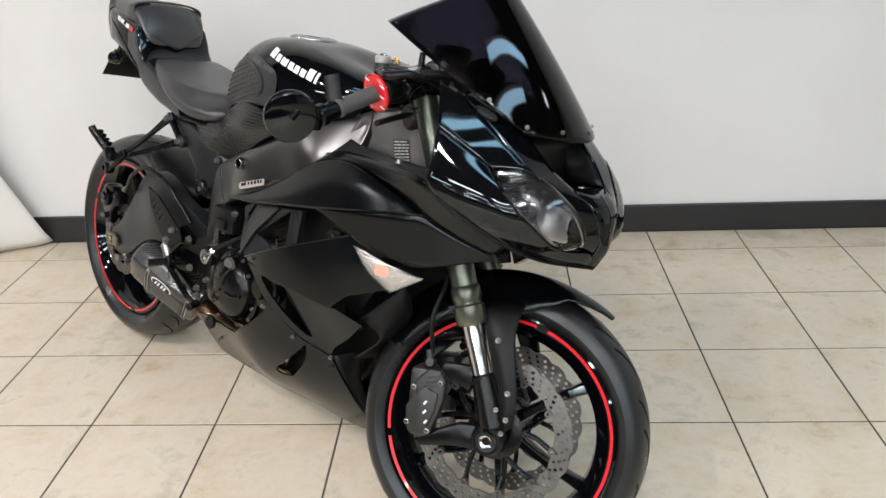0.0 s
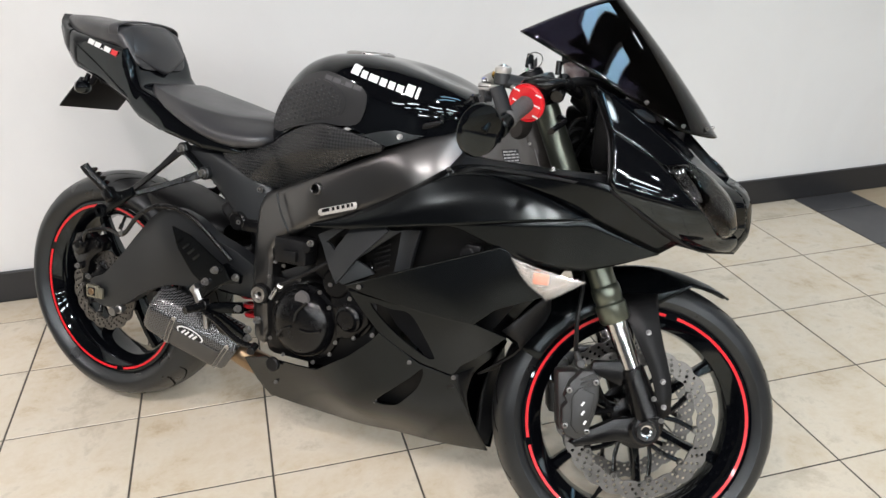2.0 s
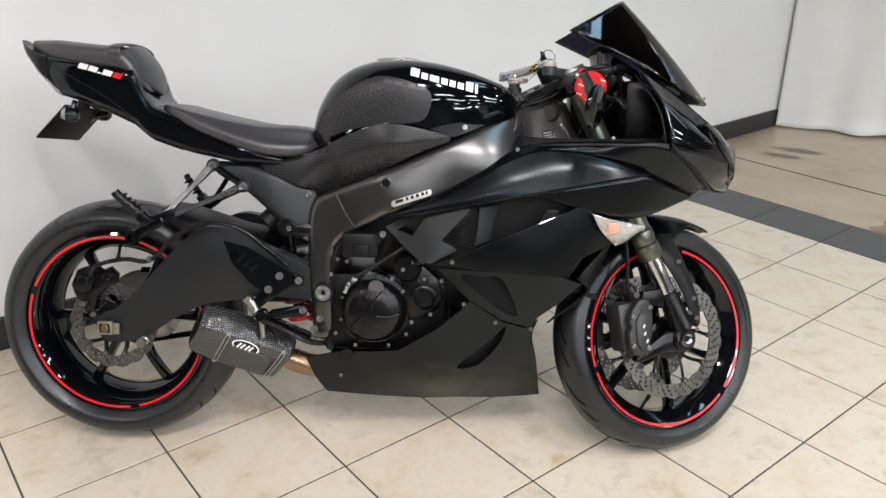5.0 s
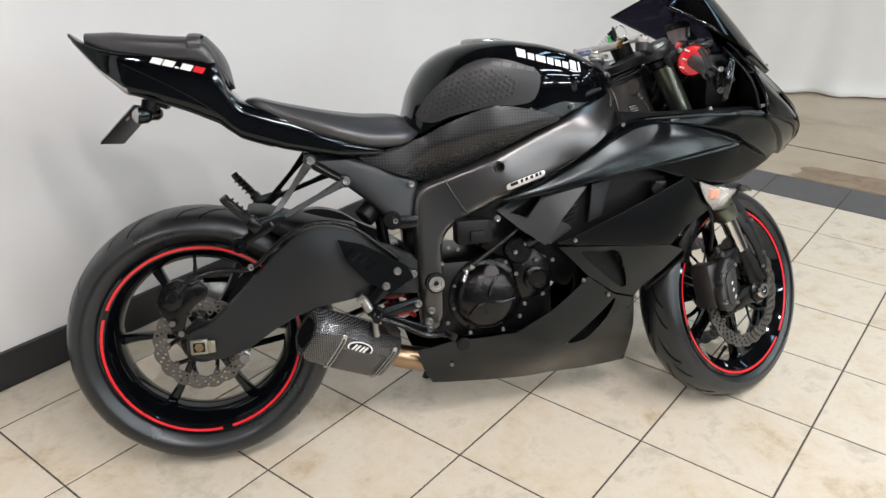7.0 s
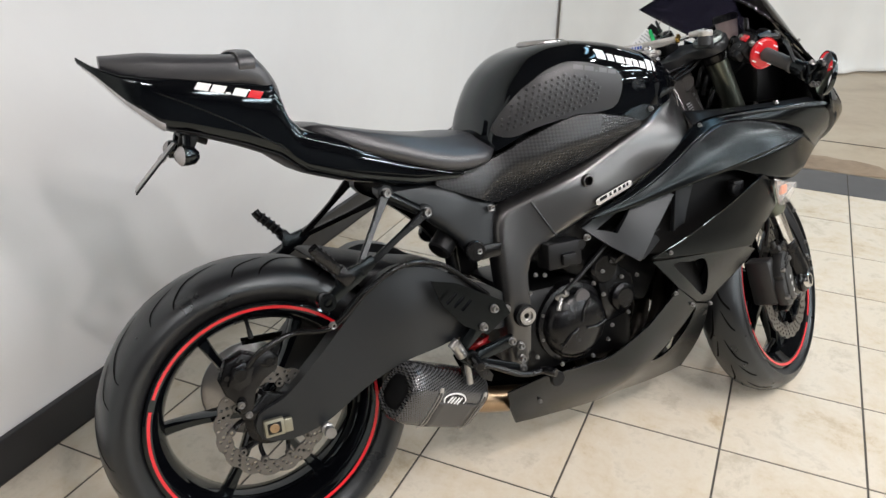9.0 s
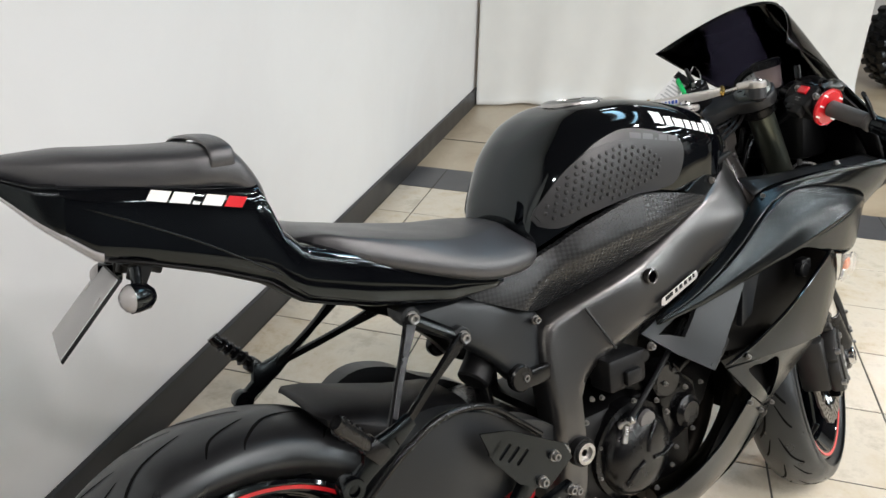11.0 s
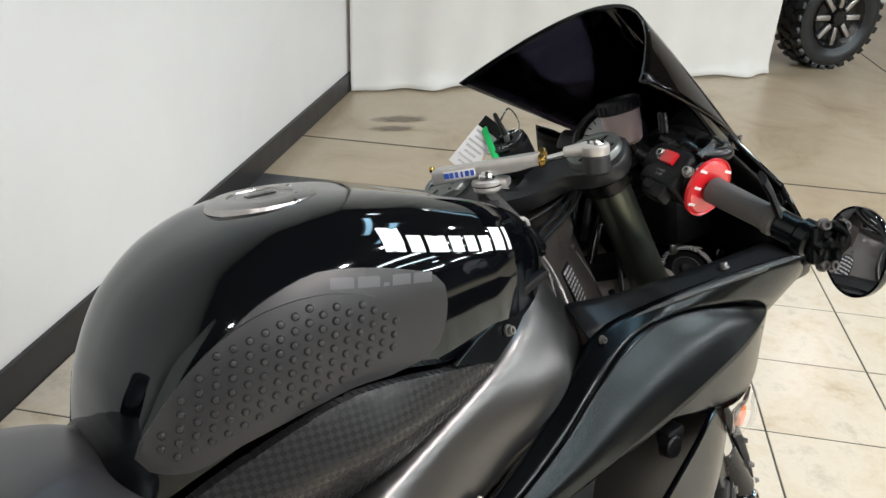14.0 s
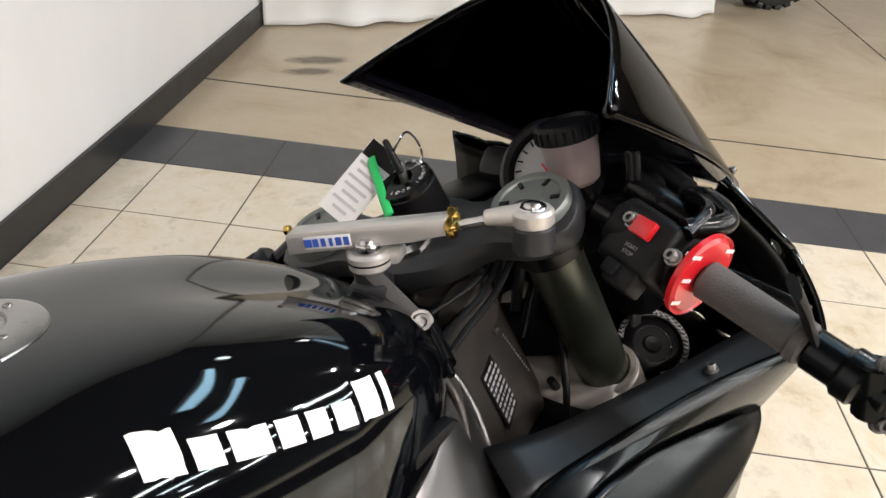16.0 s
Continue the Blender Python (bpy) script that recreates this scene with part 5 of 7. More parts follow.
# Grey plate stands in for the floor's reflection on the lower side.
side = [[CAN_M @ Vector((s + 0.12 * u * max(0.0, s) / 0.07, u, v + 0.0009)) for u, v in sorted((u, v) for u, v in CAN_LOOP if v > 0.03 and -0.05 < u < 0.02)] for s in np.linspace(-0.06, 0.06, 8)]
part("can_side", grid(side), CANGREY, can, "smooth lower side of the can, greyed for the floor reflection", thick=0.0008, offset=1)
BADGE_M = CAN_M @ Matrix.Translation((-0.018, 0.024, 0.0485)) @ Matrix.Rotation(radians(-3), 4, "Z")
for name, r, h, mtl, lab in (("can_badge", 0.034, 0.0012, WHITE, "white oval badge"), ("can_badge_field", 0.0305, 0.0018, PLASTIC, "")):
    part(name, lathe([(0.0004, h), (r, h), (r + 0.0006, 0.0)], 40), mtl, can, lab, BADGE_M @ Matrix.Diagonal((1, 0.5 if mtl is WHITE else 0.46, 1, 1)) @ Matrix.Rotation(radians(90), 4, "X"))
for dx in (-0.0165, -0.007, 0.0045, 0.014):
    part("badge_mark", block((0.0052, 0.017, 0.0006), BADGE_M @ Matrix.Translation((dx, 0, 0.0021)) @ Matrix.Rotation(radians(-18), 4, "Z"), 0.0002), WHITE, can, smooth=0)
part("link_pipe", tube([(0.42, -0.079, 0.236), (0.47, -0.076, 0.216), (0.53, -0.07, 0.2), (0.6, -0.05, 0.18), (0.75, -0.02, 0.17)], 0.029, 18), HEATED, bike, "heat-stained exhaust link pipe")
part("can_bracket", slab([(0.395, 0.355), (0.415, 0.36), (0.455, 0.305), (0.45, 0.29), (0.43, 0.30)], -0.145, -0.152, 0.002), DARK, bike)
part("can_hanger", rod((0.395, -0.13, 0.31), (0.395, -0.15, 0.37), 0.005), DARK, bike)

# fairings
CREASE = [(0.692, -0.184, 0.601), (0.777, -0.193, 0.624), (0.842, -0.196, 0.652), (0.90, -0.197, 0.684), (0.96, -0.195, 0.723), (1.03, -0.190, 0.752), (1.10, -0.194, 0.754), (1.2, -0.2, 0.732), (1.288, -0.197, 0.70), (1.345, -0.17, 0.675), (1.402, -0.132, 0.650)]
LEDGE = [(0.698, -0.176, 0.606), (0.777, -0.178, 0.634), (0.842, -0.178, 0.666), (0.90, -0.174, 0.699), (0.955, -0.168, 0.734), (1.0, -0.162, 0.761), (1.06, -0.172, 0.772), (1.19, -0.197, 0.776), (1.324, -0.234, 0.771), (1.39, -0.19, 0.715), (1.445, -0.125, 0.682)]
WING_LOW = [(0.692, -0.184, 0.599), (0.795, -0.197, 0.612), (0.871, -0.207, 0.6275), (0.961, -0.217, 0.645), (1.03, -0.222, 0.6565), (1.06, -0.223, 0.652), (1.097, -0.222, 0.639), (1.157, -0.216, 0.617), (1.224, -0.204, 0.604), (1.30, -0.18, 0.612), (1.402, -0.131, 0.648)]
FACET = [(1.03, -0.2225, 0.657), (1.1, -0.226, 0.672), (1.19, -0.223, 0.69), (1.25, -0.212, 0.699), (1.288, -0.199, 0.702)]
WING_TOP, WING_EDGE = CREASE[:9], [*WING_LOW[:4], *FACET]
WING_MID = [((p[0] + q[0]) / 2, (p[1] + q[1]) / 2 - 0.005 * math.sin(math.pi * k / 8), (p[2] + q[2]) / 2) for k, (p, q) in enumerate(zip(WING_TOP, WING_EDGE))]
UNDER_TOP, UNDER_LOW = [*FACET, CREASE[9], CREASE[10]], WING_LOW[4:]
LOWER = [(0.812, 0.499), (0.96, 0.563), (1.134, 0.632), (1.164, 0.62), (1.19, 0.58), (1.215, 0.545), (1.135, 0.512), (1.095, 0.476), (0.961, 0.487)]
LOWER_Y = [(0.852, 0.507, -0.236), (0.812, 0.499, -0.226), (1.134, 0.632, -0.222), (1.0, 0.53, -0.244), (1.095, 0.476, -0.228), (1.215, 0.545, -0.186), (1.16, 0.57, -0.216), (1.06, 0.58, -0.236)]
MID = [(0.818, 0.49), (0.961, 0.483), (1.095, 0.472), (1.15, 0.45), (1.10, 0.40), (1.053, 0.363), (1.036, 0.337), (0.972, 0.359), (0.891, 0.416)]
MID_Y = [(0.879, 0.407, -0.216), (0.953, 0.357, -0.188), (1.038, 0.333, -0.154), (0.818, 0.49, -0.222), (1.095, 0.472, -0.212), (1.15, 0.45, -0.185), (1.05, 0.40, -0.182), (0.96, 0.48, -0.226)]
SCOOP = [(0.872, 0.474), (0.92, 0.472), (0.965, 0.466), (1.002, 0.382), (0.992, 0.37), (0.965, 0.388), (0.915, 0.43)]
BELLY = [(0.892, 0.414), (0.972, 0.355), (1.036, 0.333), (1.056, 0.25), (1.076, 0.118), (0.95, 0.114), (0.82, 0.116), (0.68, 0.126), (0.536, 0.143), (0.512, 0.19), (0.495, 0.245), (0.574, 0.27), (0.66, 0.275), (0.725, 0.283), (0.777, 0.318), (0.818, 0.344), (0.872, 0.391)]
BELLY_Y = [(1.038, 0.333, -0.155), (0.953, 0.357, -0.189), (0.579, 0.199, -0.12), (0.536, 0.143, -0.085), (1.076, 0.118, -0.012), (0.85, 0.115, -0.035), (0.70, 0.122, -0.06), (0.709, 0.279, -0.178), (0.872, 0.391, -0.212), (1.055, 0.22, -0.095), (0.8, 0.2, -0.145), (0.495, 0.245, -0.135), (0.93, 0.22, -0.135), (0.86, 0.3, -0.19), (0.62, 0.26, -0.158)]
VENT = [(0.862, 0.236), (0.905, 0.278), (0.95, 0.318), (0.978, 0.345), (0.965, 0.30), (0.935, 0.262), (0.905, 0.236)]
for m in (None, FLIP):
    part("upper_fairing", patch([WING_TOP, WING_MID, WING_EDGE], 70, 16), SATIN, bike, "satin black upper side fairing", m, thick=0.005)
    part("fairing_facet", patch([UNDER_TOP, UNDER_LOW], 50, 8), SATIN, bike, "satin black facet tucked under the upper fairing", m, thick=0.005)
    part("fairing_ledge", patch([CREASE, LEDGE], 40, 5), SATIN, bike, "satin black ledge along the fairing", m, thick=0.005)
    part("lower_fairing", panel(LOWER, LOWER_Y, rounded=False), SATIN, bike, "satin black lower side fairing", m, thick=0.006)
    part("scoop_fairing", panel(MID, MID_Y, holes=[spline(SCOOP, 28, True)], rounded=False), SATIN, bike, "satin black fairing with a scoop", m, thick=0.006)
    part("scoop_duct", panel([(0.86, 0.48), (0.97, 0.475), (1.01, 0.38), (0.99, 0.36), (0.91, 0.42)], lambda x, z: -0.17 - 0.12 * max(0, 0.93 - x), rounded=False), PLASTIC, bike, "", m, thick=0.004)
    part("belly_pan", panel(BELLY, BELLY_Y, holes=[spline(VENT, 28, True)], rounded=False), SATIN, bike, "satin black belly pan with a vent", m, thick=0.006)
    part("vent_duct", panel([(0.845, 0.225), (0.975, 0.36), (0.99, 0.33), (0.91, 0.222)], lambda x, z: -0.125, rounded=False), BLOCK, bike, "", m, thick=0.004)
    part("inner_duct", panel([(0.692, 0.574), (0.73, 0.594), (0.80, 0.622), (0.872, 0.632), (0.892, 0.622), (0.83, 0.556), (0.787, 0.497), (0.74, 0.531)], [(0.692, 0.571, -0.15), (0.733, 0.568, -0.162), (0.785, 0.5, -0.219), (0.823, 0.546, -0.221), (0.885, 0.62, -0.205), (0.78, 0.606, -0.18), (0.757, 0.558, -0.186)], [[(0.722, 0.566), (0.74, 0.563), (0.757, 0.557), (0.793, 0.607), (0.772, 0.604), (0.745, 0.583)]], rounded=False), MATTE, bike, "satin black duct panel", m, thick=0.008)
    part("duct_bracket", joined(block((0.03, 0.02, 0.022), Matrix.Translation((1.075, -0.2, 0.614)), 0.004), rod((1.065, -0.198, 0.606), (1.065, -0.214, 0.606), 0.014, 20)), PLASTIC, bike, "small bracket in the duct", m)
    part("duct_side", panel([(0.782, 0.506), (0.83, 0.562), (0.885, 0.62), (0.908, 0.621), (0.822, 0.552), (0.852, 0.536), (0.86, 0.526), (0.80, 0.497)], [(0.782, 0.506, -0.217), (0.83, 0.562, -0.204), (0.885, 0.62, -0.194), (0.908, 0.621, -0.176), (0.85, 0.562, -0.19), (0.852, 0.536, -0.2), (0.80, 0.497, -0.215)], rounded=False), MATTE, bike, "", m, thick=0.006)
    part("inner_strut", panel([(0.912, 0.625), (0.956, 0.632), (0.945, 0.59), (0.937, 0.55), (0.902, 0.536), (0.908, 0.58)], lambda x, z: -0.186 - 0.25 * abs(x - 0.925), rounded=False), MATTE, bike, "", m, thick=0.012)
    for k in range(5):
        part("duct_louvre", block((0.036, 0.004, 0.004), Matrix.Translation((0.865, -0.172, 0.536 + 0.011 * k)) @ Matrix.Rotation(radians(-24), 4, "Y"), 0.001), PLASTIC, bike, "", m)
    lower_y, mid_y = tps(LOWER_Y), tps(MID_Y)
    # Gloss tubes added so that the satin edges show a bright highlight line.
    part("fairing_lip", tube([(x, lower_y(x, z) - 0.0006, z) for x, z in spline([(0.816, 0.501), (0.96, 0.563), (1.05, 0.599), (1.132, 0.6315)], 14)], 0.0016, 8), GLOSS, bike, "gloss tube along the fairing edge, added to catch its highlight", m)
    part("fairing_lip", tube([(x, mid_y(x, z) - 0.0008, z) for x, z in ((0.965, 0.4825), (1.0, 0.479), (1.05, 0.475), (1.094, 0.472))], 0.0018, 8), GLOSS, bike, "gloss tube along the fairing edge, added to catch its highlight", m)
    part("inner_wall", panel([(0.80, 0.62), (1.0, 0.735), (1.2, 0.755), (1.36, 0.74), (1.4, 0.68), (1.28, 0.62), (1.2, 0.58), (1.12, 0.46), (0.83, 0.49)], lambda x, z: -0.155 - 0.05 * (x - 0.8) + 0.18 * max(0, x - 1.2), rounded=False), BLOCK, bike, "", m, thick=0.004)
    part("nose_duct", patch([[(1.14, -0.18, 0.46), (1.17, -0.15, 0.42), (1.08, -0.13, 0.34)], [(1.22, -0.15, 0.545), (1.2, -0.1, 0.47), (1.10, -0.08, 0.34)]], 10, 6), PLASTIC, bike, "", m, thick=0.004)
    part("belly_lip", patch([[(1.036, -0.152, 0.335), (1.056, -0.1, 0.24), (1.074, -0.012, 0.12)], [(1.06, -0.10, 0.34), (1.03, -0.05, 0.24), (1.04, 0.0, 0.13)]], 10, 5), PLASTIC, bike, "", m, thick=0.004)
for p in ((0.852, -0.24, 0.507), (0.879, -0.222, 0.407), (0.953, -0.193, 0.357), (1.038, -0.158, 0.333), (0.996, -0.174, 0.756), (0.579, -0.124, 0.199), (0.86, -0.155, 0.235)):
    bolt(p, size=0.62)
part("fairing_knob", rod((0.6, -0.16, 0.262), (0.6, -0.172, 0.262), 0.017, 18), PLASTIC, bike)

# indicators
for m in (None, FLIP):
    ind = part("indicator", patch([[(1.160, -0.235, 0.620), (1.185, -0.219, 0.577), (1.222, -0.193, 0.541)], [(1.2, -0.232, 0.604), (1.222, -0.222, 0.576), (1.243, -0.202, 0.554)], [(1.222, -0.218, 0.603), (1.256, -0.206, 0.593), (1.29, -0.182, 0.586)]], 10, 10), FROST, bike, "clear ribbed indicator lens", m, thick=0.002)
    part("reflector", patch([[(1.162, -0.229, 0.618), (1.188, -0.212, 0.575), (1.222, -0.188, 0.543)], [(1.22, -0.208, 0.60), (1.25, -0.197, 0.588), (1.286, -0.178, 0.586)]], 8, 6), REFLECT, ind, "bright silver reflector", m, thick=0.002)
    for k in range(9):
        t = (k + 0.5) / 9
        part("rib", tube([(1.162 + 0.06 * t, -0.231 + 0.04 * t, 0.617 - 0.073 * t), (1.222 + 0.062 * t, -0.211 + 0.031 * t, 0.6 - 0.013 * t)], 0.0012, 5), REFLECT, ind, "", m)
    part("bulb", block((0.03, 0.012, 0.022), (m or Matrix()) @ Matrix.Translation((1.212, -0.207, 0.584)) @ Matrix.Rotation(radians(20), 4, "Z"), 0.005), AMBER, ind, "amber bulb")

# nose
FOLD = [(1.308, -0.21, 0.865), (1.338, -0.197, 0.846), (1.366, -0.183, 0.829), (1.393, -0.169, 0.811)]
RIDGE = [(1.262, -0.166, 0.935), (1.297, -0.149, 0.917), (1.37, -0.139, 0.866), (1.442, -0.124, 0.811)]
LENS_OUT = [(1.393, -0.169, 0.811), (1.437, -0.169, 0.77), (1.474, -0.147, 0.732), (1.492, -0.106, 0.697), (1.502, -0.07, 0.684)]
LENS_IN = [(1.442, -0.124, 0.811), (1.468, -0.099, 0.794), (1.507, -0.065, 0.752), (1.52, -0.045, 0.705), (1.514, -0.045, 0.69)]
INTO = Vector((-0.85, 0.35, -0.35)).normalized()
for m in (None, FLIP):
    part("nose_cowl", patch([FOLD, [(1.322, -0.231, 0.812), (1.36, -0.214, 0.80), (1.40, -0.193, 0.786), (1.437, -0.17, 0.77)], [(1.327, -0.238, 0.77), (1.375, -0.217, 0.758), (1.43, -0.185, 0.745), (1.474, -0.148, 0.732)],
                             [(1.38, -0.2, 0.722), (1.425, -0.172, 0.712), (1.462, -0.142, 0.704), (1.492, -0.107, 0.697)], [(1.43, -0.145, 0.686), (1.46, -0.118, 0.68), (1.485, -0.094, 0.68), (1.503, -0.07, 0.683)],
                             [(1.465, -0.085, 0.662), (1.49, -0.066, 0.66), (1.51, -0.046, 0.665), (1.524, -0.03, 0.68)], [(1.5, -0.03, 0.651), (1.51, -0.02, 0.651), (1.517, -0.01, 0.652), (1.522, 0.002, 0.652)]], 20, 44), GLOSS, bike, "gloss black nose cowl", m, thick=0.005)
    part("upper_cowl", patch([RIDGE, FOLD], 20, 8), GLOSS, bike, "gloss black upper cowl between two creases", m, thick=0.005)
    part("inner_cowl", patch([[(1.297, -0.149, 0.917), (1.37, -0.139, 0.866), (1.442, -0.124, 0.811), (1.468, -0.099, 0.794), (1.507, -0.065, 0.752), (1.52, -0.045, 0.705), (1.512, -0.046, 0.686)],
                              [(1.312, -0.138, 0.914), (1.392, -0.082, 0.862), (1.447, -0.07, 0.815), (1.484, -0.05, 0.785), (1.524, -0.036, 0.755), (1.533, -0.02, 0.70), (1.522, -0.02, 0.675)]], 30, 8), GLOSS, bike, "gloss black strip beside the headlight", m, thick=0.005)
    part("nose_under", patch([[(1.324, -0.236, 0.769), (1.38, -0.205, 0.728), (1.43, -0.145, 0.688), (1.465, -0.085, 0.66), (1.521, 0, 0.65)], [(1.33, -0.2, 0.74), (1.38, -0.165, 0.70), (1.41, -0.12, 0.672), (1.43, -0.06, 0.665), (1.44, 0, 0.665)]], 18, 5), PLASTIC, bike, "", m, thick=0.004)
    part("nose_bridge", patch([[(1.484, -0.05, 0.785), (1.503, -0.03, 0.779), (1.511, 0.002, 0.777)], [(1.524, -0.036, 0.755), (1.531, -0.018, 0.752), (1.534, 0.002, 0.75)], [(1.533, -0.02, 0.70), (1.538, -0.01, 0.694), (1.54, 0.002, 0.692)],
                               [(1.522, -0.02, 0.672), (1.528, -0.01, 0.668), (1.53, 0.002, 0.666)], [(1.515, -0.02, 0.654), (1.52, -0.01, 0.651), (1.522, 0.002, 0.65)]], 12, 20), GLOSS, bike, "gloss black nose between the headlights", m, thick=0.005)
    hl = part("headlight", patch([LENS_OUT, [(1.42, -0.151, 0.814), (1.463, -0.139, 0.776), (1.498, -0.112, 0.734), (1.512, -0.085, 0.703), (1.511, -0.06, 0.688)], LENS_IN], 24, 12), GLASS, bike, "clear swept headlight lens", m, thick=0.0015, offset=1)
    mm = m or Matrix()
    outer, inner = [[Vector(p) for p in spline(c, 40)] for c in (LENS_OUT, LENS_IN)]
    part("headlight_well", patch([[tuple(p + INTO * 0.003) for p in outer[::6]], [tuple((p + q) / 2 + INTO * 0.03) for p, q in zip(outer[::6], inner[::6])], [tuple(q + INTO * 0.003) for q in inner[::6]]], 24, 14), LAMPDARK, hl, "dark headlight well", m, thick=0.002)
    part("bowl", lathe([(0.0005, -0.016), (0.012, -0.0152), (0.024, -0.012), (0.032, -0.006), (0.037, 0.004), (0.038, 0.014)], 32), LAMPGREY, hl, "round grey headlight bowl", mm @ axis_to((1.484, -0.083, 0.722), (-1, 0.6, -0.25)) @ Matrix.Diagonal((1.0, 0.8, 1.1, 1)))
    for k in range(13):
        p, q = outer[1 + k], inner[k // 2 + 1]
        part("rib", tube([p + INTO * 0.006, p * 0.6 + q * 0.4 + INTO * (0.014 + 0.004 * (k % 3)), p * 0.25 + q * 0.75 + INTO * 0.014, q + INTO * 0.006][:4 if k < 7 else 3], 0.0009 + 0.0006 * (k % 3), 6), CHROME, hl, "", m)
    part("mirror_block_off", lathe([(0.0005, -0.004), (0.011, -0.003), (0.013, 0.0)], 24), PLASTIC, bike, "black mirror block-off plate", mm @ axis_to((1.345, -0.135, 0.890), (-0.5, 0.62, -0.6)) @ Matrix.Rotation(radians(30), 4, "Y") @ Matrix.Diagonal((1.7, 1, 0.7, 1)))
    part("intake_side", patch([[(1.392, -0.081, 0.861), (1.446, -0.069, 0.814), (1.483, -0.049, 0.784)], [(1.37, -0.05, 0.85), (1.39, -0.05, 0.81), (1.40, -0.05, 0.78)]], 8, 6), BLOCK, bike, "", m, thick=0.003)
part("intake_back", patch([[(1.39, -0.08, 0.86), (1.385, 0, 0.862), (1.39, 0.08, 0.86)], [(1.40, -0.08, 0.77), (1.395, 0, 0.77), (1.40, 0.08, 0.77)]], 8, 4), BLOCK, bike, "dark ram air intake", thick=0.004)
part("intake_floor", patch([[(1.40, -0.06, 0.765), (1.395, 0, 0.76), (1.40, 0.06, 0.765)], [(1.483, -0.049, 0.784), (1.511, 0, 0.776), (1.483, 0.049, 0.784)]], 8, 5), GLOSS, bike, "", thick=0.003)

# windscreen
SCREEN_V = [0, 0.25, 0.5, 0.75, 1]
SCREEN_FIT = [np.polyfit(SCREEN_V, row, 2) for row in ([1.456, 1.412, 1.356, 1.302, 1.248], [0.861, 0.917, 0.985, 1.046, 1.1], [1.405, 1.35, 1.272, 1.19, 1.108], [0.105, 0.136, 0.15, 0.155, 0.156], [0.872, 0.9, 0.943, 0.984, 1.018])]
rows = []
for v in np.linspace(0, 1, 36):
    cx, cz, ex, ey, ez = [float(np.polyval(p, v)) for p in SCREEN_FIT]
    rows.append([(cx + (ex - cx) * abs(u) ** 2.1, u * ey, cz + (ez - cz) * abs(u) ** 2.1) for u in np.linspace(-1, 1, 49)])
part("windscreen", grid(rows), SCREEN, bike, "tall smoked windscreen with a pointed rear edge", thick=0.004)
for u, v in ((-0.9, 0.05), (-0.4, 0.05), (0.4, 0.05), (0.9, 0.05), (-0.96, 0.28), (0.96, 0.28)):
    cx, cz, ex, ey, ez = [float(np.polyval(p, v)) for p in SCREEN_FIT]
    bolt((cx + (ex - cx) * abs(u) ** 2.1 + 0.002, u * ey, cz + (ez - cz) * abs(u) ** 2.1 + 0.002), way=(0.75, u * 0.6, 0.55), size=0.5)

# cockpit trims
for m in (None, FLIP):
    part("cockpit_trim", patch([[(0.99, -0.16, 0.757), (1.06, -0.18, 0.767), (1.19, -0.207, 0.771), (1.322, -0.23, 0.77)], [(1.0, -0.12, 0.785), (1.06, -0.14, 0.782), (1.19, -0.165, 0.782), (1.31, -0.185, 0.785)]], 16, 5), MATTE, bike, "matte black inner fairing trim", m, thick=0.004)
    part("cockpit_side", patch([[(1.316, -0.226, 0.77), (1.31, -0.217, 0.815), (1.296, -0.198, 0.862), (1.256, -0.156, 0.925)], [(1.34, -0.185, 0.775), (1.335, -0.165, 0.815), (1.32, -0.14, 0.86), (1.285, -0.115, 0.905)]], 12, 5), PLASTIC, bike, "matte black inner cowl panel", m, thick=0.004)
bolt((1.207, -0.19, 0.782), way=(-0.1, 0.2, 1), size=0.8)
# Added dark block; hides the bright wall behind the cockpit.
part("cockpit_filler", block((0.1, 0.2, 0.14), Matrix.Translation((1.295, 0, 0.845)), 0.02), BLOCK, bike, "added dark filler block behind the clocks")
# Added box and sheet; keep the bright floor from showing through.
part("head_filler", block((0.26, 0.3, 0.12), Matrix.Translation((1.07, 0, 0.63)) @ Matrix.Rotation(radians(-12), 4, "Y"), 0.02), BLOCK, bike, "added dark box closing the gap under the steering head")
part("cockpit_sheet", patch([[(0.97, -0.15, 0.69), (0.97, 0, 0.64), (0.97, 0.15, 0.69)], [(1.12, -0.19, 0.685), (1.12, 0, 0.65), (1.12, 0.19, 0.685)], [(1.28, -0.2, 0.68), (1.29, 0, 0.74), (1.28, 0.2, 0.70)]], 10, 8), BLOCK, bike, "added dark sheet closing the cockpit from below", thick=0.003)
part("front_bulkhead", patch([[(1.34, -0.19, 0.76), (1.37, 0, 0.74), (1.34, 0.19, 0.76)], [(1.345, -0.17, 0.86), (1.38, 0, 0.86), (1.345, 0.17, 0.86)]], 12, 6), BLOCK, bike, "dark inner nose", thick=0.004)

# Added sheet; darkens the open nose below the bars.
part("nose_sheet", patch([[(1.26, -0.15, 0.70), (1.27, 0, 0.69), (1.26, 0.15, 0.70)], [(1.40, -0.13, 0.70), (1.43, 0, 0.68), (1.40, 0.13, 0.70)]], 8, 5), BLOCK, bike, "added dark sheet closing the nose from below", thick=0.004)

# fork
LEG_WAY = Vector((-0.478, 0, 1)).normalized()


def leg(y, z):
    return Vector((1.391 - (z - 0.276) * 0.478, y, z))


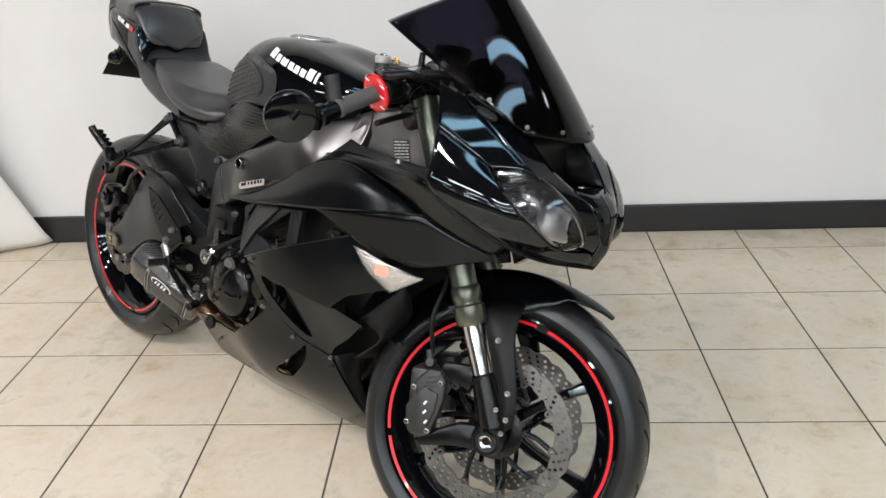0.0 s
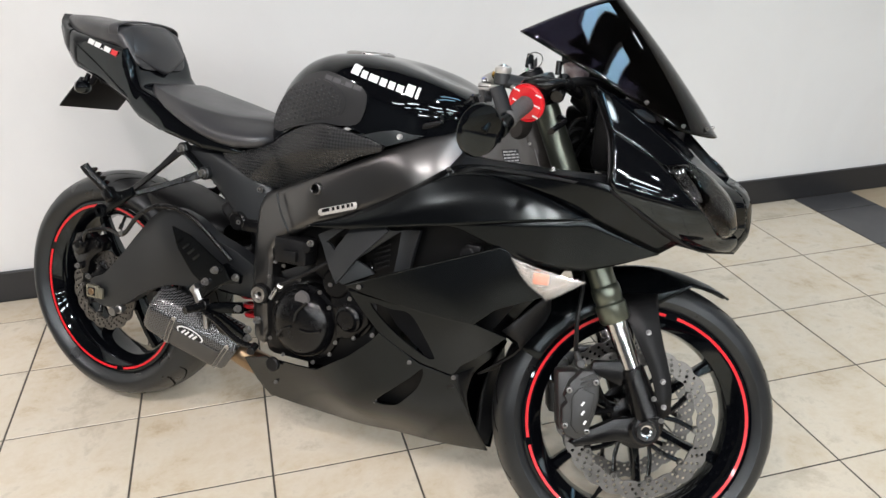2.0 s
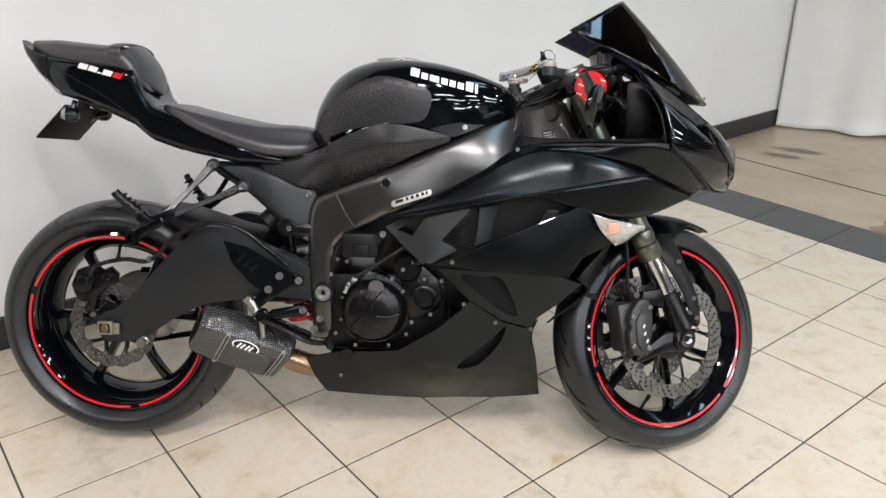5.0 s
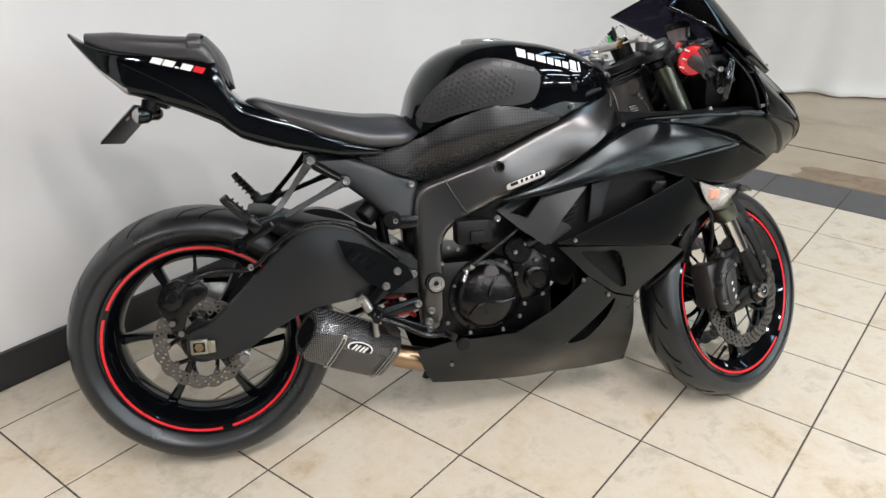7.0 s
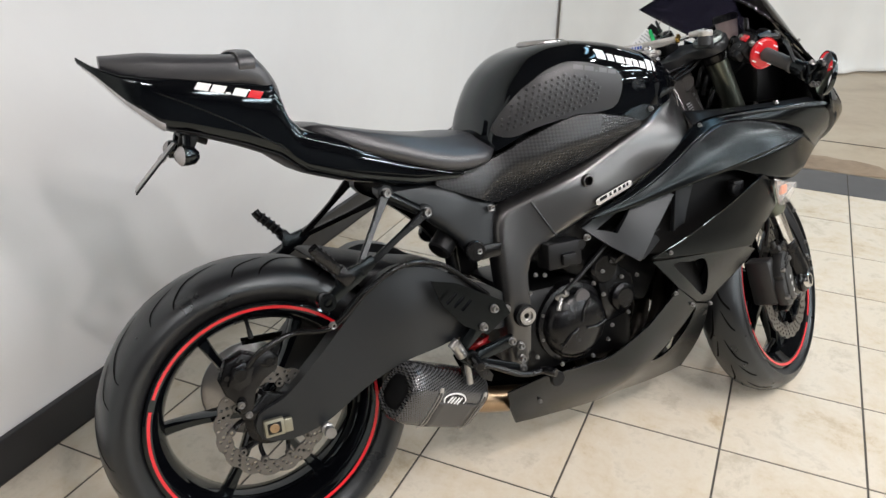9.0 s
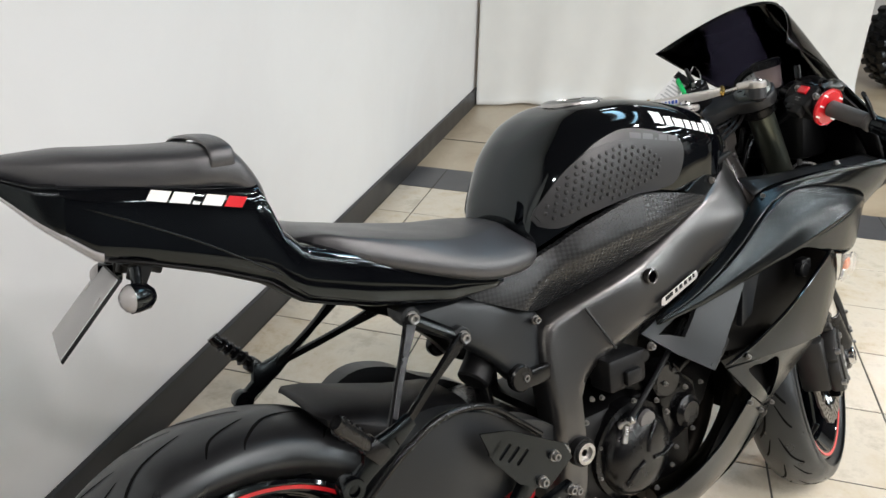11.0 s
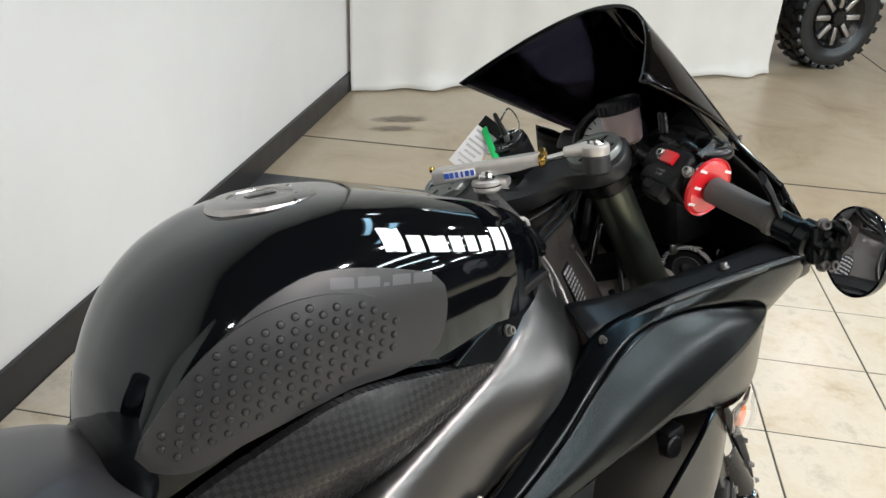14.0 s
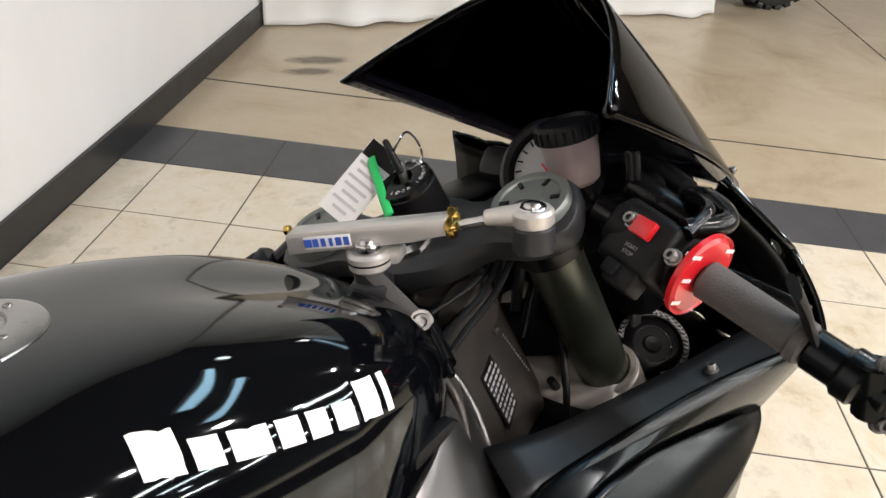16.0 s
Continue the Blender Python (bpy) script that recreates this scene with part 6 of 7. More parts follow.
for sg in (-1, 1):
    y = 0.105 * sg
    part("fork_tube", rod(leg(y, 0.515), leg(y, 0.908), 0.0255, 28), FORK, bike, "olive anodised upper fork tube", S)
    part("fork_collar", lathe([(0.0255, 0.075), (0.0285, 0.07), (0.0285, 0.05), (0.0265, 0.045), (0.0265, 0.04), (0.03, 0.036), (0.03, 0.006), (0.026, 0.0), (0.018, 0.0)], 32), FORK, bike, "machined fork collar", S @ axis_to(leg(y, 0.475), LEG_WAY))
    part("fork_slider", rod(leg(y, 0.37), leg(y, 0.49), 0.0205, 28), CHROME, bike, "polished fork slider", S)
    part("fork_foot", joined(rod(leg(y, 0.30), leg(y, 0.392), 0.03, 24, 0.0235), rod((1.375, y - 0.02, 0.276), (1.375, y + 0.02, 0.276), 0.031, 24),
                             slab([(1.385, 0.302), (1.315, 0.288), (1.245, 0.246), (1.235, 0.231), (1.25, 0.224), (1.325, 0.246), (1.375, 0.246)], sg * 0.092, sg * 0.116, 0.005), slab([(1.33, 0.402), (1.262, 0.394), (1.256, 0.373), (1.32, 0.352)], sg * 0.092, sg * 0.116, 0.005)), DARK, bike, "dark cast fork foot", S)
    cal = part("brake_caliper", joined(slab([(1.276, 0.362), (1.262, 0.378), (1.24, 0.376), (1.219, 0.35), (1.211, 0.322), (1.218, 0.312), (1.21, 0.298), (1.214, 0.262), (1.224, 0.246), (1.246, 0.241), (1.264, 0.252), (1.274, 0.29), (1.279, 0.325)], sg * 0.102, sg * 0.13, 0.007), block((0.046, 0.062, 0.118), Matrix.Translation((1.226, y * 0.72, 0.31)) @ Matrix.Rotation(radians(-8), 4, "Y"), 0.01)), CALIPER, bike, "grey-black radial brake caliper", S)
    part("caliper_face", slab([(1.268, 0.335), (1.238, 0.343), (1.226, 0.325), (1.23, 0.27), (1.244, 0.255), (1.258, 0.262), (1.268, 0.3)], sg * 0.128, sg * 0.1345, 0.003), CALIPER, cal, "", S)
    for q in range(3):
        part("caliper_fin", block((0.028, 0.005, 0.0045), Matrix.Translation((1.252, sg * 0.131, 0.346 + 0.0095 * q)) @ Matrix.Rotation(radians(-28), 4, "Y"), 0.0012), CALIPER, cal, "", S)
    for bx, bz in ((1.219, 0.336), (1.219, 0.268), (1.268, 0.357), (1.262, 0.262)):
        part("caliper_bolt", lathe([(0.0022, 0.003), (0.0026, 0.006), (0.0052, 0.0055), (0.0062, 0.003), (0.0062, -0.004)], 14), BOLTSTEEL, cal, "", S @ axis_to((bx, sg * 0.13, bz), (0, sg, 0)))
    part("banjo", joined(rod((1.236, sg * 0.104, 0.384), (1.236, sg * 0.126, 0.388), 0.0085, 16), rod((1.236, sg * 0.115, 0.386), (1.226, sg * 0.113, 0.408), 0.006, 12)), CALIPER, cal, "dark hose joint", S)
    cap = part("fork_cap", lathe([(0.0004, 0.008), (0.012, 0.008), (0.013, 0.0065), (0.026, 0.0065), (0.0275, 0.0085), (0.033, 0.0085), (0.0345, 0.006), (0.0345, -0.01)], 40), CAPGREY, bike, "machined grey-green fork cap", S @ axis_to(leg(y, 0.913), LEG_WAY))
    for q in range(6):
        part("notch", block((0.009, 0.0012, 0.004), S @ axis_to(leg(y, 0.913), LEG_WAY) @ Matrix.Rotation(radians(60 * q), 4, "Y") @ Matrix.Translation((0.0225, 0.007, 0)), 0.0004), DARK, cap)
    for q in (0.3, 0.34):
        bolt(S @ (leg(y, q) + Vector((0.02, 0.03 * sg, 0))), way=S.to_3x3() @ Vector((0.3, sg, 0)), size=0.65)
for k, (dx, dz) in enumerate(((0.0, 0.0), (0.01, -0.022), (-0.004, 0.022))):
    part("caliper_lettering", block((0.009, 0.001, 0.004), Matrix.Translation((1.25 + dx * 0.6, -0.1352, 0.296 + dz * 0.8)) @ Matrix.Rotation(radians(-62), 4, "Y"), 0.0005), WHITE, bike, "", S)
part("front_axle", lathe([(0.008, 0.0), (0.008, -0.004), (0.012, -0.005), (0.0125, -0.012), (0.018, -0.012), (0.02, -0.008), (0.02, 0.01)], 24, (1.375, -0.124, 0.276)), CHROME, bike, "hollow polished axle end", S)
part("lower_clamp", joined(block((0.07, 0.25, 0.044), Matrix.Translation(leg(0, 0.693) + Vector((-0.014, 0, 0))) @ Matrix.Rotation(-RAKE, 4, "Y"), 0.012, 3), *[rod(leg(0.105 * sg, 0.660), leg(0.105 * sg, 0.714), 0.0345, 32, chamfer=0.004) for sg in (-1, 1)], *[block((0.03, 0.024, 0.042), Matrix.Translation(leg(0.105 * sg, 0.688) + Vector((0.036, 0, 0.006))) @ Matrix.Rotation(-RAKE, 4, "Y"), 0.005) for sg in (-1, 1)]), CAST, bike, "grey cast lower fork clamp", S)
for sg in (-1, 1):
    part("clamp_lip", lathe([(0.0262, 0.0), (0.0275, 0.0025), (0.0325, 0.0025), (0.034, 0.0)], 32), CAST, bike, "bare machined rim of the clamp", S @ axis_to(leg(0.105 * sg, 0.714), LEG_WAY))
    for dz in (0.698, 0.678):
        bolt(S @ (leg(0.105 * sg, dz) + Vector((0.044, 0.016 * sg, 0.01))), way=S.to_3x3() @ Vector((0.2, sg, 0.1)), size=0.8)
part("top_clamp", joined(slab([(-0.02, -0.142), (0.022, -0.143), (0.038, -0.128), (0.038, -0.082), (0.024, -0.055), (0.036, -0.025), (0.036, 0.025), (0.024, 0.055), (0.038, 0.082), (0.038, 0.128), (0.022, 0.143), (-0.02, 0.142), (-0.034, 0.11), (-0.03, 0.07), (-0.052, 0.03), (-0.052, -0.03), (-0.03, -0.07), (-0.034, -0.11)], 0, 0.024, 0.004, True, 54)), CLAMP, bike, "black top fork clamp",
     S @ Matrix.Translation(leg(0, 0.888) + Vector((-0.008, 0, 0))) @ Matrix.Rotation(-RAKE, 4, "Y") @ Matrix.Rotation(radians(90), 4, "X"))
for y in (-0.04, 0.04):
    part("clamp_slot", block((0.007, 0.028, 0.002), S @ Matrix.Translation(leg(y * 1.3, 0.888) + Vector((-0.03, 0, 0.012))) @ Matrix.Rotation(-RAKE, 4, "Y"), 0.0006), BLOCK, bike)
part("stem_cup", lathe([(0.02, 0.006), (0.027, 0.006), (0.029, 0.0), (0.029, -0.02)], 32), CLAMP, bike, "", S @ axis_to(leg(0, 0.89) + Vector((-0.032, 0, 0.0)), AXIS))
part("bearing_ring", joined(*[lathe([(0.026, -d), (0.034, -d), (0.036, -d - 0.004), (0.036, -d - 0.009), (0.03, -d - 0.012)], 32) for d in (0.04, 0.056)]), DARK, bike, "dark steering bearing rings", S @ axis_to(leg(0, 0.89) + Vector((-0.032, 0, 0.0)), AXIS))
part("stem_nut", lathe([(0.008, 0.012), (0.018, 0.012), (0.02, 0.0), (0.021, -0.03)], 8), CHROME, bike, "steel stem nut", S @ axis_to(leg(0, 0.888) + Vector((-0.032, 0, 0.006)), AXIS))
part("ignition_switch", joined(rod(leg(0, 0.87) + Vector((0.01, 0, 0)), leg(0, 0.952) + Vector((0.01, 0, 0)), 0.026, 28)), PLASTIC, bike, "black ignition switch", S)
ign = S @ axis_to(leg(0, 0.9565) + Vector((0.01, 0, 0)), AXIS)
for word, a0 in (("LOCK", 170), ("IGNITION", 240), ("PUSH", 10)):
    for k, ch in enumerate(word):
        a = radians(a0 + 15 * k)
        lettering(ch, 0.0052, ign @ Matrix.Rotation(radians(-90), 4, "X") @ Matrix.Rotation(a, 4, "Z") @ Matrix.Translation((0, -0.0205, 0.0004)), WHITE, bike, "ignition_lettering")
part("switch_ring", lathe([(0.009, 0.003), (0.016, 0.003), (0.0245, 0.001), (0.025, -0.004)], 32), DARK, bike, "", S @ axis_to(leg(0, 0.953) + Vector((0.01, 0, 0)), AXIS))

# fender
rows = []
for a in np.arange(59, 159, 4):
    t = (a - 59) / 100
    w = 0.07 * min(1.0, 0.25 + 2.6 * t) if t < 0.3 else 0.072
    rows.append([((0.312 - 0.072 * (y / 0.07) ** 2 * (0.6 if t < 0.2 else 1) + (0.008 if t < 0.1 else 0)) * math.cos(radians(a)), y, (0.312 - 0.072 * (y / 0.07) ** 2 * (0.6 if t < 0.2 else 1)) * math.sin(radians(a))) for y in np.linspace(-w, w, 13)])
part("front_fender", grid(rows), SATIN, bike, "black front fender with a pointed tip", S @ Matrix.Translation(FA), thick=0.004)
for sg in (-1, 1):
    part("fender_leg", patch([[(-0.085, -0.070, 0.247), (-0.058, -0.108, 0.205), (0.0, -0.125, 0.1), (0.014, -0.125, 0.035)], [(-0.045, -0.076, 0.256), (-0.028, -0.119, 0.2), (0.018, -0.131, 0.1), (0.028, -0.131, 0.028)],
                              [(0.004, -0.072, 0.26), (0.006, -0.11, 0.2), (0.036, -0.126, 0.1), (0.043, -0.125, 0.04)]], 8, 14), PLASTIC, bike, "black fender stay", S @ Matrix.Translation(FA) @ (Matrix() if sg < 0 else FLIP), thick=0.007)
    for q in ((-0.02, 0.188), (0.019, 0.098), (0.027, 0.05)):
        bolt(S @ (FA + Vector((q[0], sg * 0.132, q[1]))), way=S.to_3x3() @ Vector((0, sg, 0)), size=0.7)
part("front_brake_hose", tube([S @ Vector(p) for p in ((1.229, -0.095, 0.40), (1.22, -0.115, 0.47), (1.225, -0.095, 0.54), (1.21, -0.07, 0.62), (1.15, -0.06, 0.72))], 0.0045, 8), PLASTIC, bike, "black brake hose")

# bars and controls, at their turned places
MIRR = S @ FLIP @ S.inverted()
RING, END = Vector((1.150, -0.206, 0.895)), Vector((1.146, -0.287, 0.867))
GW = (END - RING).normalized()
SWN = Vector((-0.72, 0.1, 0.68)).normalized()
SWG = (GW - SWN * GW.dot(SWN)).normalized()
SWOFF = Vector((-0.006, -0.011, 0.0))
SWM = Matrix.Translation(Vector((1.134, -0.158, 0.921)) + SWOFF) @ Matrix((SWN, SWG, SWN.cross(SWG))).transposed().to_4x4()
DW0 = (GW + Vector((-0.08, 0, 0.03))).normalized()
for k, m in enumerate((None, MIRR)):
    part("clip_on_clamp", rod(S @ leg(-0.105, 0.868), S @ leg(-0.105, 0.89), 0.0335, 24), DARK, bike, "", m)
    part("bar", rod(RING - GW * 0.1, END + GW * 0.01, 0.011, 16), DARK, bike, "", m)
    part("grip", joined(rod(RING + GW * 0.004, END, 0.0152, 24, 0.0142), rod(END - GW * 0.008, END + GW * 0.004, 0.0165, 24)), GRIP, bike, "grey-black rubber grip", m)
    part("grip_disc", rod(RING - DW0 * 0.003, RING + DW0 * 0.003, 0.0345, 40), RED, bike, "red printed grip guard disc", m)
    part("switch_housing", joined(rod(RING - GW * 0.078, RING - GW * 0.008, 0.0235, 24), rod(RING - GW * 0.02, RING - GW * 0.008, 0.0275, 24), block((0.046, 0.058, 0.05), SWM @ Matrix.Translation((-0.022, -0.004, 0.0)), 0.007, 3), block((0.02, 0.03, 0.018), SWM @ Matrix.Translation((-0.008, 0.004, -0.03)), 0.004)), PLASTIC, bike, "black switch housing", m)
    part("bar_end", joined(rod(END + GW * 0.004, END + GW * 0.03, 0.0155, 20), rod(END + GW * 0.028, END + GW * 0.045, 0.019, 20)), SATIN, bike, "black bar end weight", m)
    part("lever", tube([RING + Vector((0.045, 0.06, -0.022)), RING + Vector((0.065, 0.02, -0.027)), RING + Vector((0.067, -0.02, -0.034)), RING + Vector((0.066, -0.055, -0.042))], 0.007, 8, flat=0.75), DARK, bike, "black hand lever", m)
    part("lever_guard", tube([END + GW * 0.006 + Vector((0.004, 0, 0.006)), END + Vector((-0.006, -0.005, 0.016)), END + Vector((-0.015, -0.003, 0.035)), END + Vector((-0.025, 0.0, 0.052))], 0.0135, 10, flat=0.3), PLASTIC, bike, "black lever guard blade", m)
PU = DW0.cross(Vector((0.2, 0, 1))).normalized()
PV = PU.cross(DW0).normalized()
for i in range(-2, 3):
    for j in range(-3, 4):
        a, b = 0.0215 * i + (0.0107 if j % 2 else 0.0), 0.0098 * j
        if math.hypot(a, b) + 0.006 > 0.036 or math.hypot(a, b) < 0.021:
            continue
        for e in (-1, 1):
            pm = Matrix.Translation(RING + DW0 * 0.0032 * e + PU * a + PV * b) @ Matrix((PU, PV, DW0)).transposed().to_4x4() @ Matrix.Rotation(radians(10), 4, "Z")
            for k in (-1, 0, 1):
                part("disc_print", block((0.0036, 0.0032, 0.0006), pm @ Matrix.Translation((0.0042 * k, 0, 0)), 0.0002), WHITE, bike, "", smooth=0)
part("kill_switch", block((0.007, 0.02, 0.015), SWM @ Matrix.Translation((0.003, -0.002, 0.009)), 0.0015), RED, bike, "red rectangular kill switch")
part("starter_button", block((0.008, 0.014, 0.012), SWM @ Matrix.Translation((0.001, -0.006, -0.028)), 0.002), PLASTIC, bike)
for p in ((1.14, -0.144, 0.935), (1.172, -0.193, 0.93), (1.124, -0.189, 0.921), (1.137, -0.132, 0.904)):
    bolt(Vector(p) + SWOFF - SWN * 0.004, way=SWN, size=0.85)
for k, word in enumerate(("START", "STOP")):
    lettering(word, 0.0045, SWM @ Matrix.Translation((0.0018, -0.002, -0.0075 - 0.0052 * k)) @ Matrix(((0, 0, 1), (1, 0, 0), (0, 1, 0))).to_4x4(), LABELGREY, bike)
part("brake_hose_upper", tube([(1.21, -0.16, 0.936), (1.235, -0.12, 0.94), (1.262, -0.085, 0.933), (1.279, -0.05, 0.925), (1.275, -0.01, 0.90)], 0.009, 10), PLASTIC, bike, "black hose beside the clocks")
part("throttle_pipe", tube([RING - GW * 0.018 + Vector((-0.008, -0.006, 0.03)), (1.18, -0.21, 0.928), (1.202, -0.185, 0.934), (1.215, -0.155, 0.93)], 0.0085, 10), DARK, bike, "dark bent throttle cable pipe")
part("throttle_cable", tube([RING - GW * 0.05 + Vector((0.03, 0.005, 0.02)), RING - GW * 0.06 + Vector((0.07, 0.03, 0.02)), (1.235, -0.08, 0.88), (1.21, -0.02, 0.83)], 0.006, 8), PLASTIC, bike)
part("cable_elbow", tube([RING - GW * 0.028 + Vector((-0.012, -0.02, 0.025)), RING - GW * 0.02 + Vector((0.02, -0.012, 0.036)), RING - GW * 0.03 + Vector((0.05, 0.012, 0.03))], 0.006, 10), DARK, bike)
MIR = Vector((1.1335, -0.3765, 0.851))
MW = Vector((-0.865, 0.48, 0.14)).normalized()
part("mirror_stem", joined(rod(END + GW * 0.04, END + GW * 0.062, 0.012, 14), rod(END + GW * 0.05 + Vector((0.0, 0.0, 0.02)), END + GW * 0.05 + Vector((0.0, 0, -0.02)), 0.012, 14), tube([END + GW * 0.05, END + GW * 0.055 + Vector((0.004, -0.006, 0.018)), MIR - MW * 0.012 + Vector((0.0, 0.022, 0.02)), MIR - MW * 0.01], 0.0065, 10)), SATIN, bike, "black bar end mirror clamp")
mir = part("bar_end_mirror", lathe([(0.0005, -0.0085), (0.036, -0.0085), (0.0415, -0.0065), (0.044, -0.002), (0.044, 0.003), (0.042, 0.004)], 48), GLOSS, bike, "round black bar end mirror", axis_to(MIR, MW))
part("mirror_glass", lathe([(0.0005, 0.0042), (0.02, 0.0039), (0.0415, 0.003)], 40), MIRROR, mir, "round mirror glass", axis_to(MIR, MW))
for d in ((0.0, 0.0, 0.021), (0.0, 0.0, -0.021)):
    bolt(END + GW * 0.05 + Vector(d) + Vector((-0.004, -0.008, 0)), way=(-0.5, -0.8, 0.2), size=0.9)

# steering damper
DR, DL = Vector((1.067, -0.118, 0.951)), Vector((0.994, -0.012, 0.921))
BODY0, BODY1 = Vector((0.966, 0.053, 0.925)), Vector((1.037, -0.062, 0.939))
BW = (BODY1 - BODY0).normalized()
BS = Vector((0, 0, 1)).cross(BW).normalized()
BU = BW.cross(BS)
BODY_M = Matrix.Translation((BODY0 + BODY1) / 2) @ Matrix((BW, BS, BU)).transposed().to_4x4()
BLEN = (BODY1 - BODY0).length
part("damper_body", joined(slab([(-BLEN / 2, -0.0105), (BLEN / 2 - 0.03, -0.0085), (BLEN / 2 - 0.012, -0.006), (BLEN / 2, -0.005), (BLEN / 2, 0.0095), (-BLEN / 2 + 0.004, 0.0085), (-BLEN / 2, 0.005)], -0.0105, 0.0105, 0.0035)), ALU, bike, "silver steering damper", BODY_M)
EAR = Vector((DL.x, DL.y, DL.z - 0.004))
part("damper_ear", joined(rod(EAR - Vector((0, 0, 0.011)), EAR + Vector((0, 0, 0.004)), 0.0165, 28, chamfer=0.0025), block((0.045, 0.024, 0.012), Matrix.Translation(EAR + Vector((0.012, 0.006, -0.003))) @ Matrix.Rotation(math.atan2(BW.y, BW.x), 4, "Z"), 0.004)), ALU, bike, "silver clamp ear of the damper")
part("ear_groove", lathe([(0.0162, -0.0045), (0.0169, -0.004), (0.0169, -0.003), (0.0162, -0.0025)], 28), DARK, bike, "", axis_to(EAR, (0, 0, 1)))
for d in (-0.0052, 0.0058):
    part("damper_gland", lathe([(0.004, 0.004), (0.0045, 0.0025), (0.0078, 0.0025), (0.0086, 0.0), (0.0086, -0.003)], 24), GOLD, bike, "gold damper gland", BODY_M @ axis_to((BLEN / 2 + 0.002, 0.9 * d, 0.0022 + 0.45 * d), (1, 0, 0)))
part("damper_plug", rod(BODY0 - BW * 0.003 + BU * 0.008, BODY0 + BW * 0.002 + BU * 0.008, 0.004, 14), GOLD, bike)
part("damper_rod", rod(BODY1 - BU * 0.001, DR - BW * 0.014, 0.0042, 16), CHROME, bike, "polished damper rod")
part("rod_end", lathe([(0.0005, 0.004), (0.0085, 0.004), (0.0095, 0.005), (0.0135, 0.0045), (0.0158, 0.002), (0.016, -0.006), (0.014, -0.009)], 30), ALU, bike, "silver rod end", axis_to(DR, (-0.05, -0.05, 1)))
part("rod_neck", rod(DR - BW * 0.036, DR - BW * 0.008, 0.006, 16, 0.0085), ALU, bike, "silver neck of the rod end")
for p, w in ((DR, (-0.05, -0.05, 1)), (DL + Vector((0, 0, 0.001)), (0, 0, 1))):
    part("washer", lathe([(0.002, 0.0062), (0.0098, 0.0062), (0.0105, 0.005), (0.0105, 0.0)], 24), CHROME, bike, "", axis_to(p, w))
    part("screw_head", lathe([(0.0022, 0.0068), (0.0024, 0.0088), (0.005, 0.0086), (0.0066, 0.0066), (0.007, 0.004)], 20), CHROME, bike, "", axis_to(p, w))
part("clamp_tab", joined(rod(DR - Vector((0, 0, 0.03)), DR - Vector((0, 0, 0.008)), 0.016, 24), tube([DR - Vector((0, 0, 0.02)), DR + Vector((0.025, 0.022, -0.024)), DR + Vector((0.05, 0.045, -0.026))], 0.017, 14, flat=0.7)), CLAMP, bike, "sculpted dark lug on the fork clamp")
LAB_M = BODY_M @ Matrix.Translation((-0.031, -0.0108, -0.001))
part("damper_label", block((0.04, 0.0008, 0.0105), LAB_M, 0.0003), WHITE, bike, "white label with a blue logo shape")
for k, w in enumerate((0.0065, 0.005, 0.004, 0.003, 0.005, 0.0045)):
    for e in (-1, 1):
        part("label_mark", block((w, 0.0006, 0.0068), LAB_M @ Matrix.Translation((-0.0165 + 0.0066 * k, 0.0006 * e, 0)), 0.0002), BLUE, bike, smooth=0)
ARM0, ARM1 = Vector((0.989, -0.021, 0.905)), Vector((1.006, -0.052, 0.8665))
AW = (ARM1 - ARM0).normalized()
AS = Vector((-0.55, -0.45, 0.7))
AS = (AS - AW * AS.dot(AW)).normalized()
part("damper_bracket", joined(block(((ARM1 - ARM0).length + 0.012, 0.006, 0.0125), Matrix.Translation((ARM0 + ARM1) / 2) @ Matrix((AW, AS, AW.cross(AS))).transposed().to_4x4(), 0.0012), rod(ARM1 - AS * 0.006, ARM1 + AS * 0.0025, 0.0105, 20)), BRACKET, bike, "grey flat damper bracket")
part("bracket_foot", joined(rod(EAR - Vector((0, 0, 0.03)), EAR - Vector((0, 0, 0.01)), 0.0135, 20), block((0.03, 0.03, 0.014), Matrix.Translation(EAR + Vector((-0.002, -0.002, -0.026))) @ Matrix.Rotation(radians(35), 4, "Z"), 0.003)), CLAMP, bike, "dark foot under the damper ear")
part("cable_end", joined(tube([(1.016, -0.048, 0.862), (1.006, -0.068, 0.856), (0.996, -0.090, 0.847)], 0.0075, 12), rod((0.999, -0.084, 0.849), (0.9925, -0.097, 0.842), 0.004, 10)), DARK, bike, "dark cable end")
bolt(ARM1 + AS * 0.004, way=AS, size=1.25)

# clocks and reservoir
gauge = part("instrument_panel", joined(rod((1.24, -0.012, 0.912), (1.21, -0.012, 0.932), 0.049, 32), block((0.05, 0.08, 0.035), Matrix.Translation((1.245, 0.05, 0.91)) @ Matrix.Rotation(radians(35), 4, "Y"), 0.01)), PLASTIC, bike, "black instrument panel")
gm = axis_to((1.208, -0.012, 0.9335), (-0.83, 0, 0.555))
part("bezel", lathe([(0.035, 0.001), (0.036, 0.007), (0.041, 0.009), (0.047, 0.006), (0.049, -0.012)], 44), PLASTIC, gauge, "black bezel ring", gm)
part("dial_face", lathe([(0.0004, 0), (0.034, 0), (0.035, -0.002)], 36), DIAL, gauge, "pale rev counter face", gm)
for k in range(14):
    a = radians(-40 + k * 20)
    part("dial_mark", block((0.007, 0.0008, 0.0018), gm @ Matrix.Translation((0.029 * math.cos(a), 0.0007, 0.029 * math.sin(a))) @ Matrix.Rotation(-a, 4, "Y"), 0.0002), PLASTIC, gauge, smooth=0)
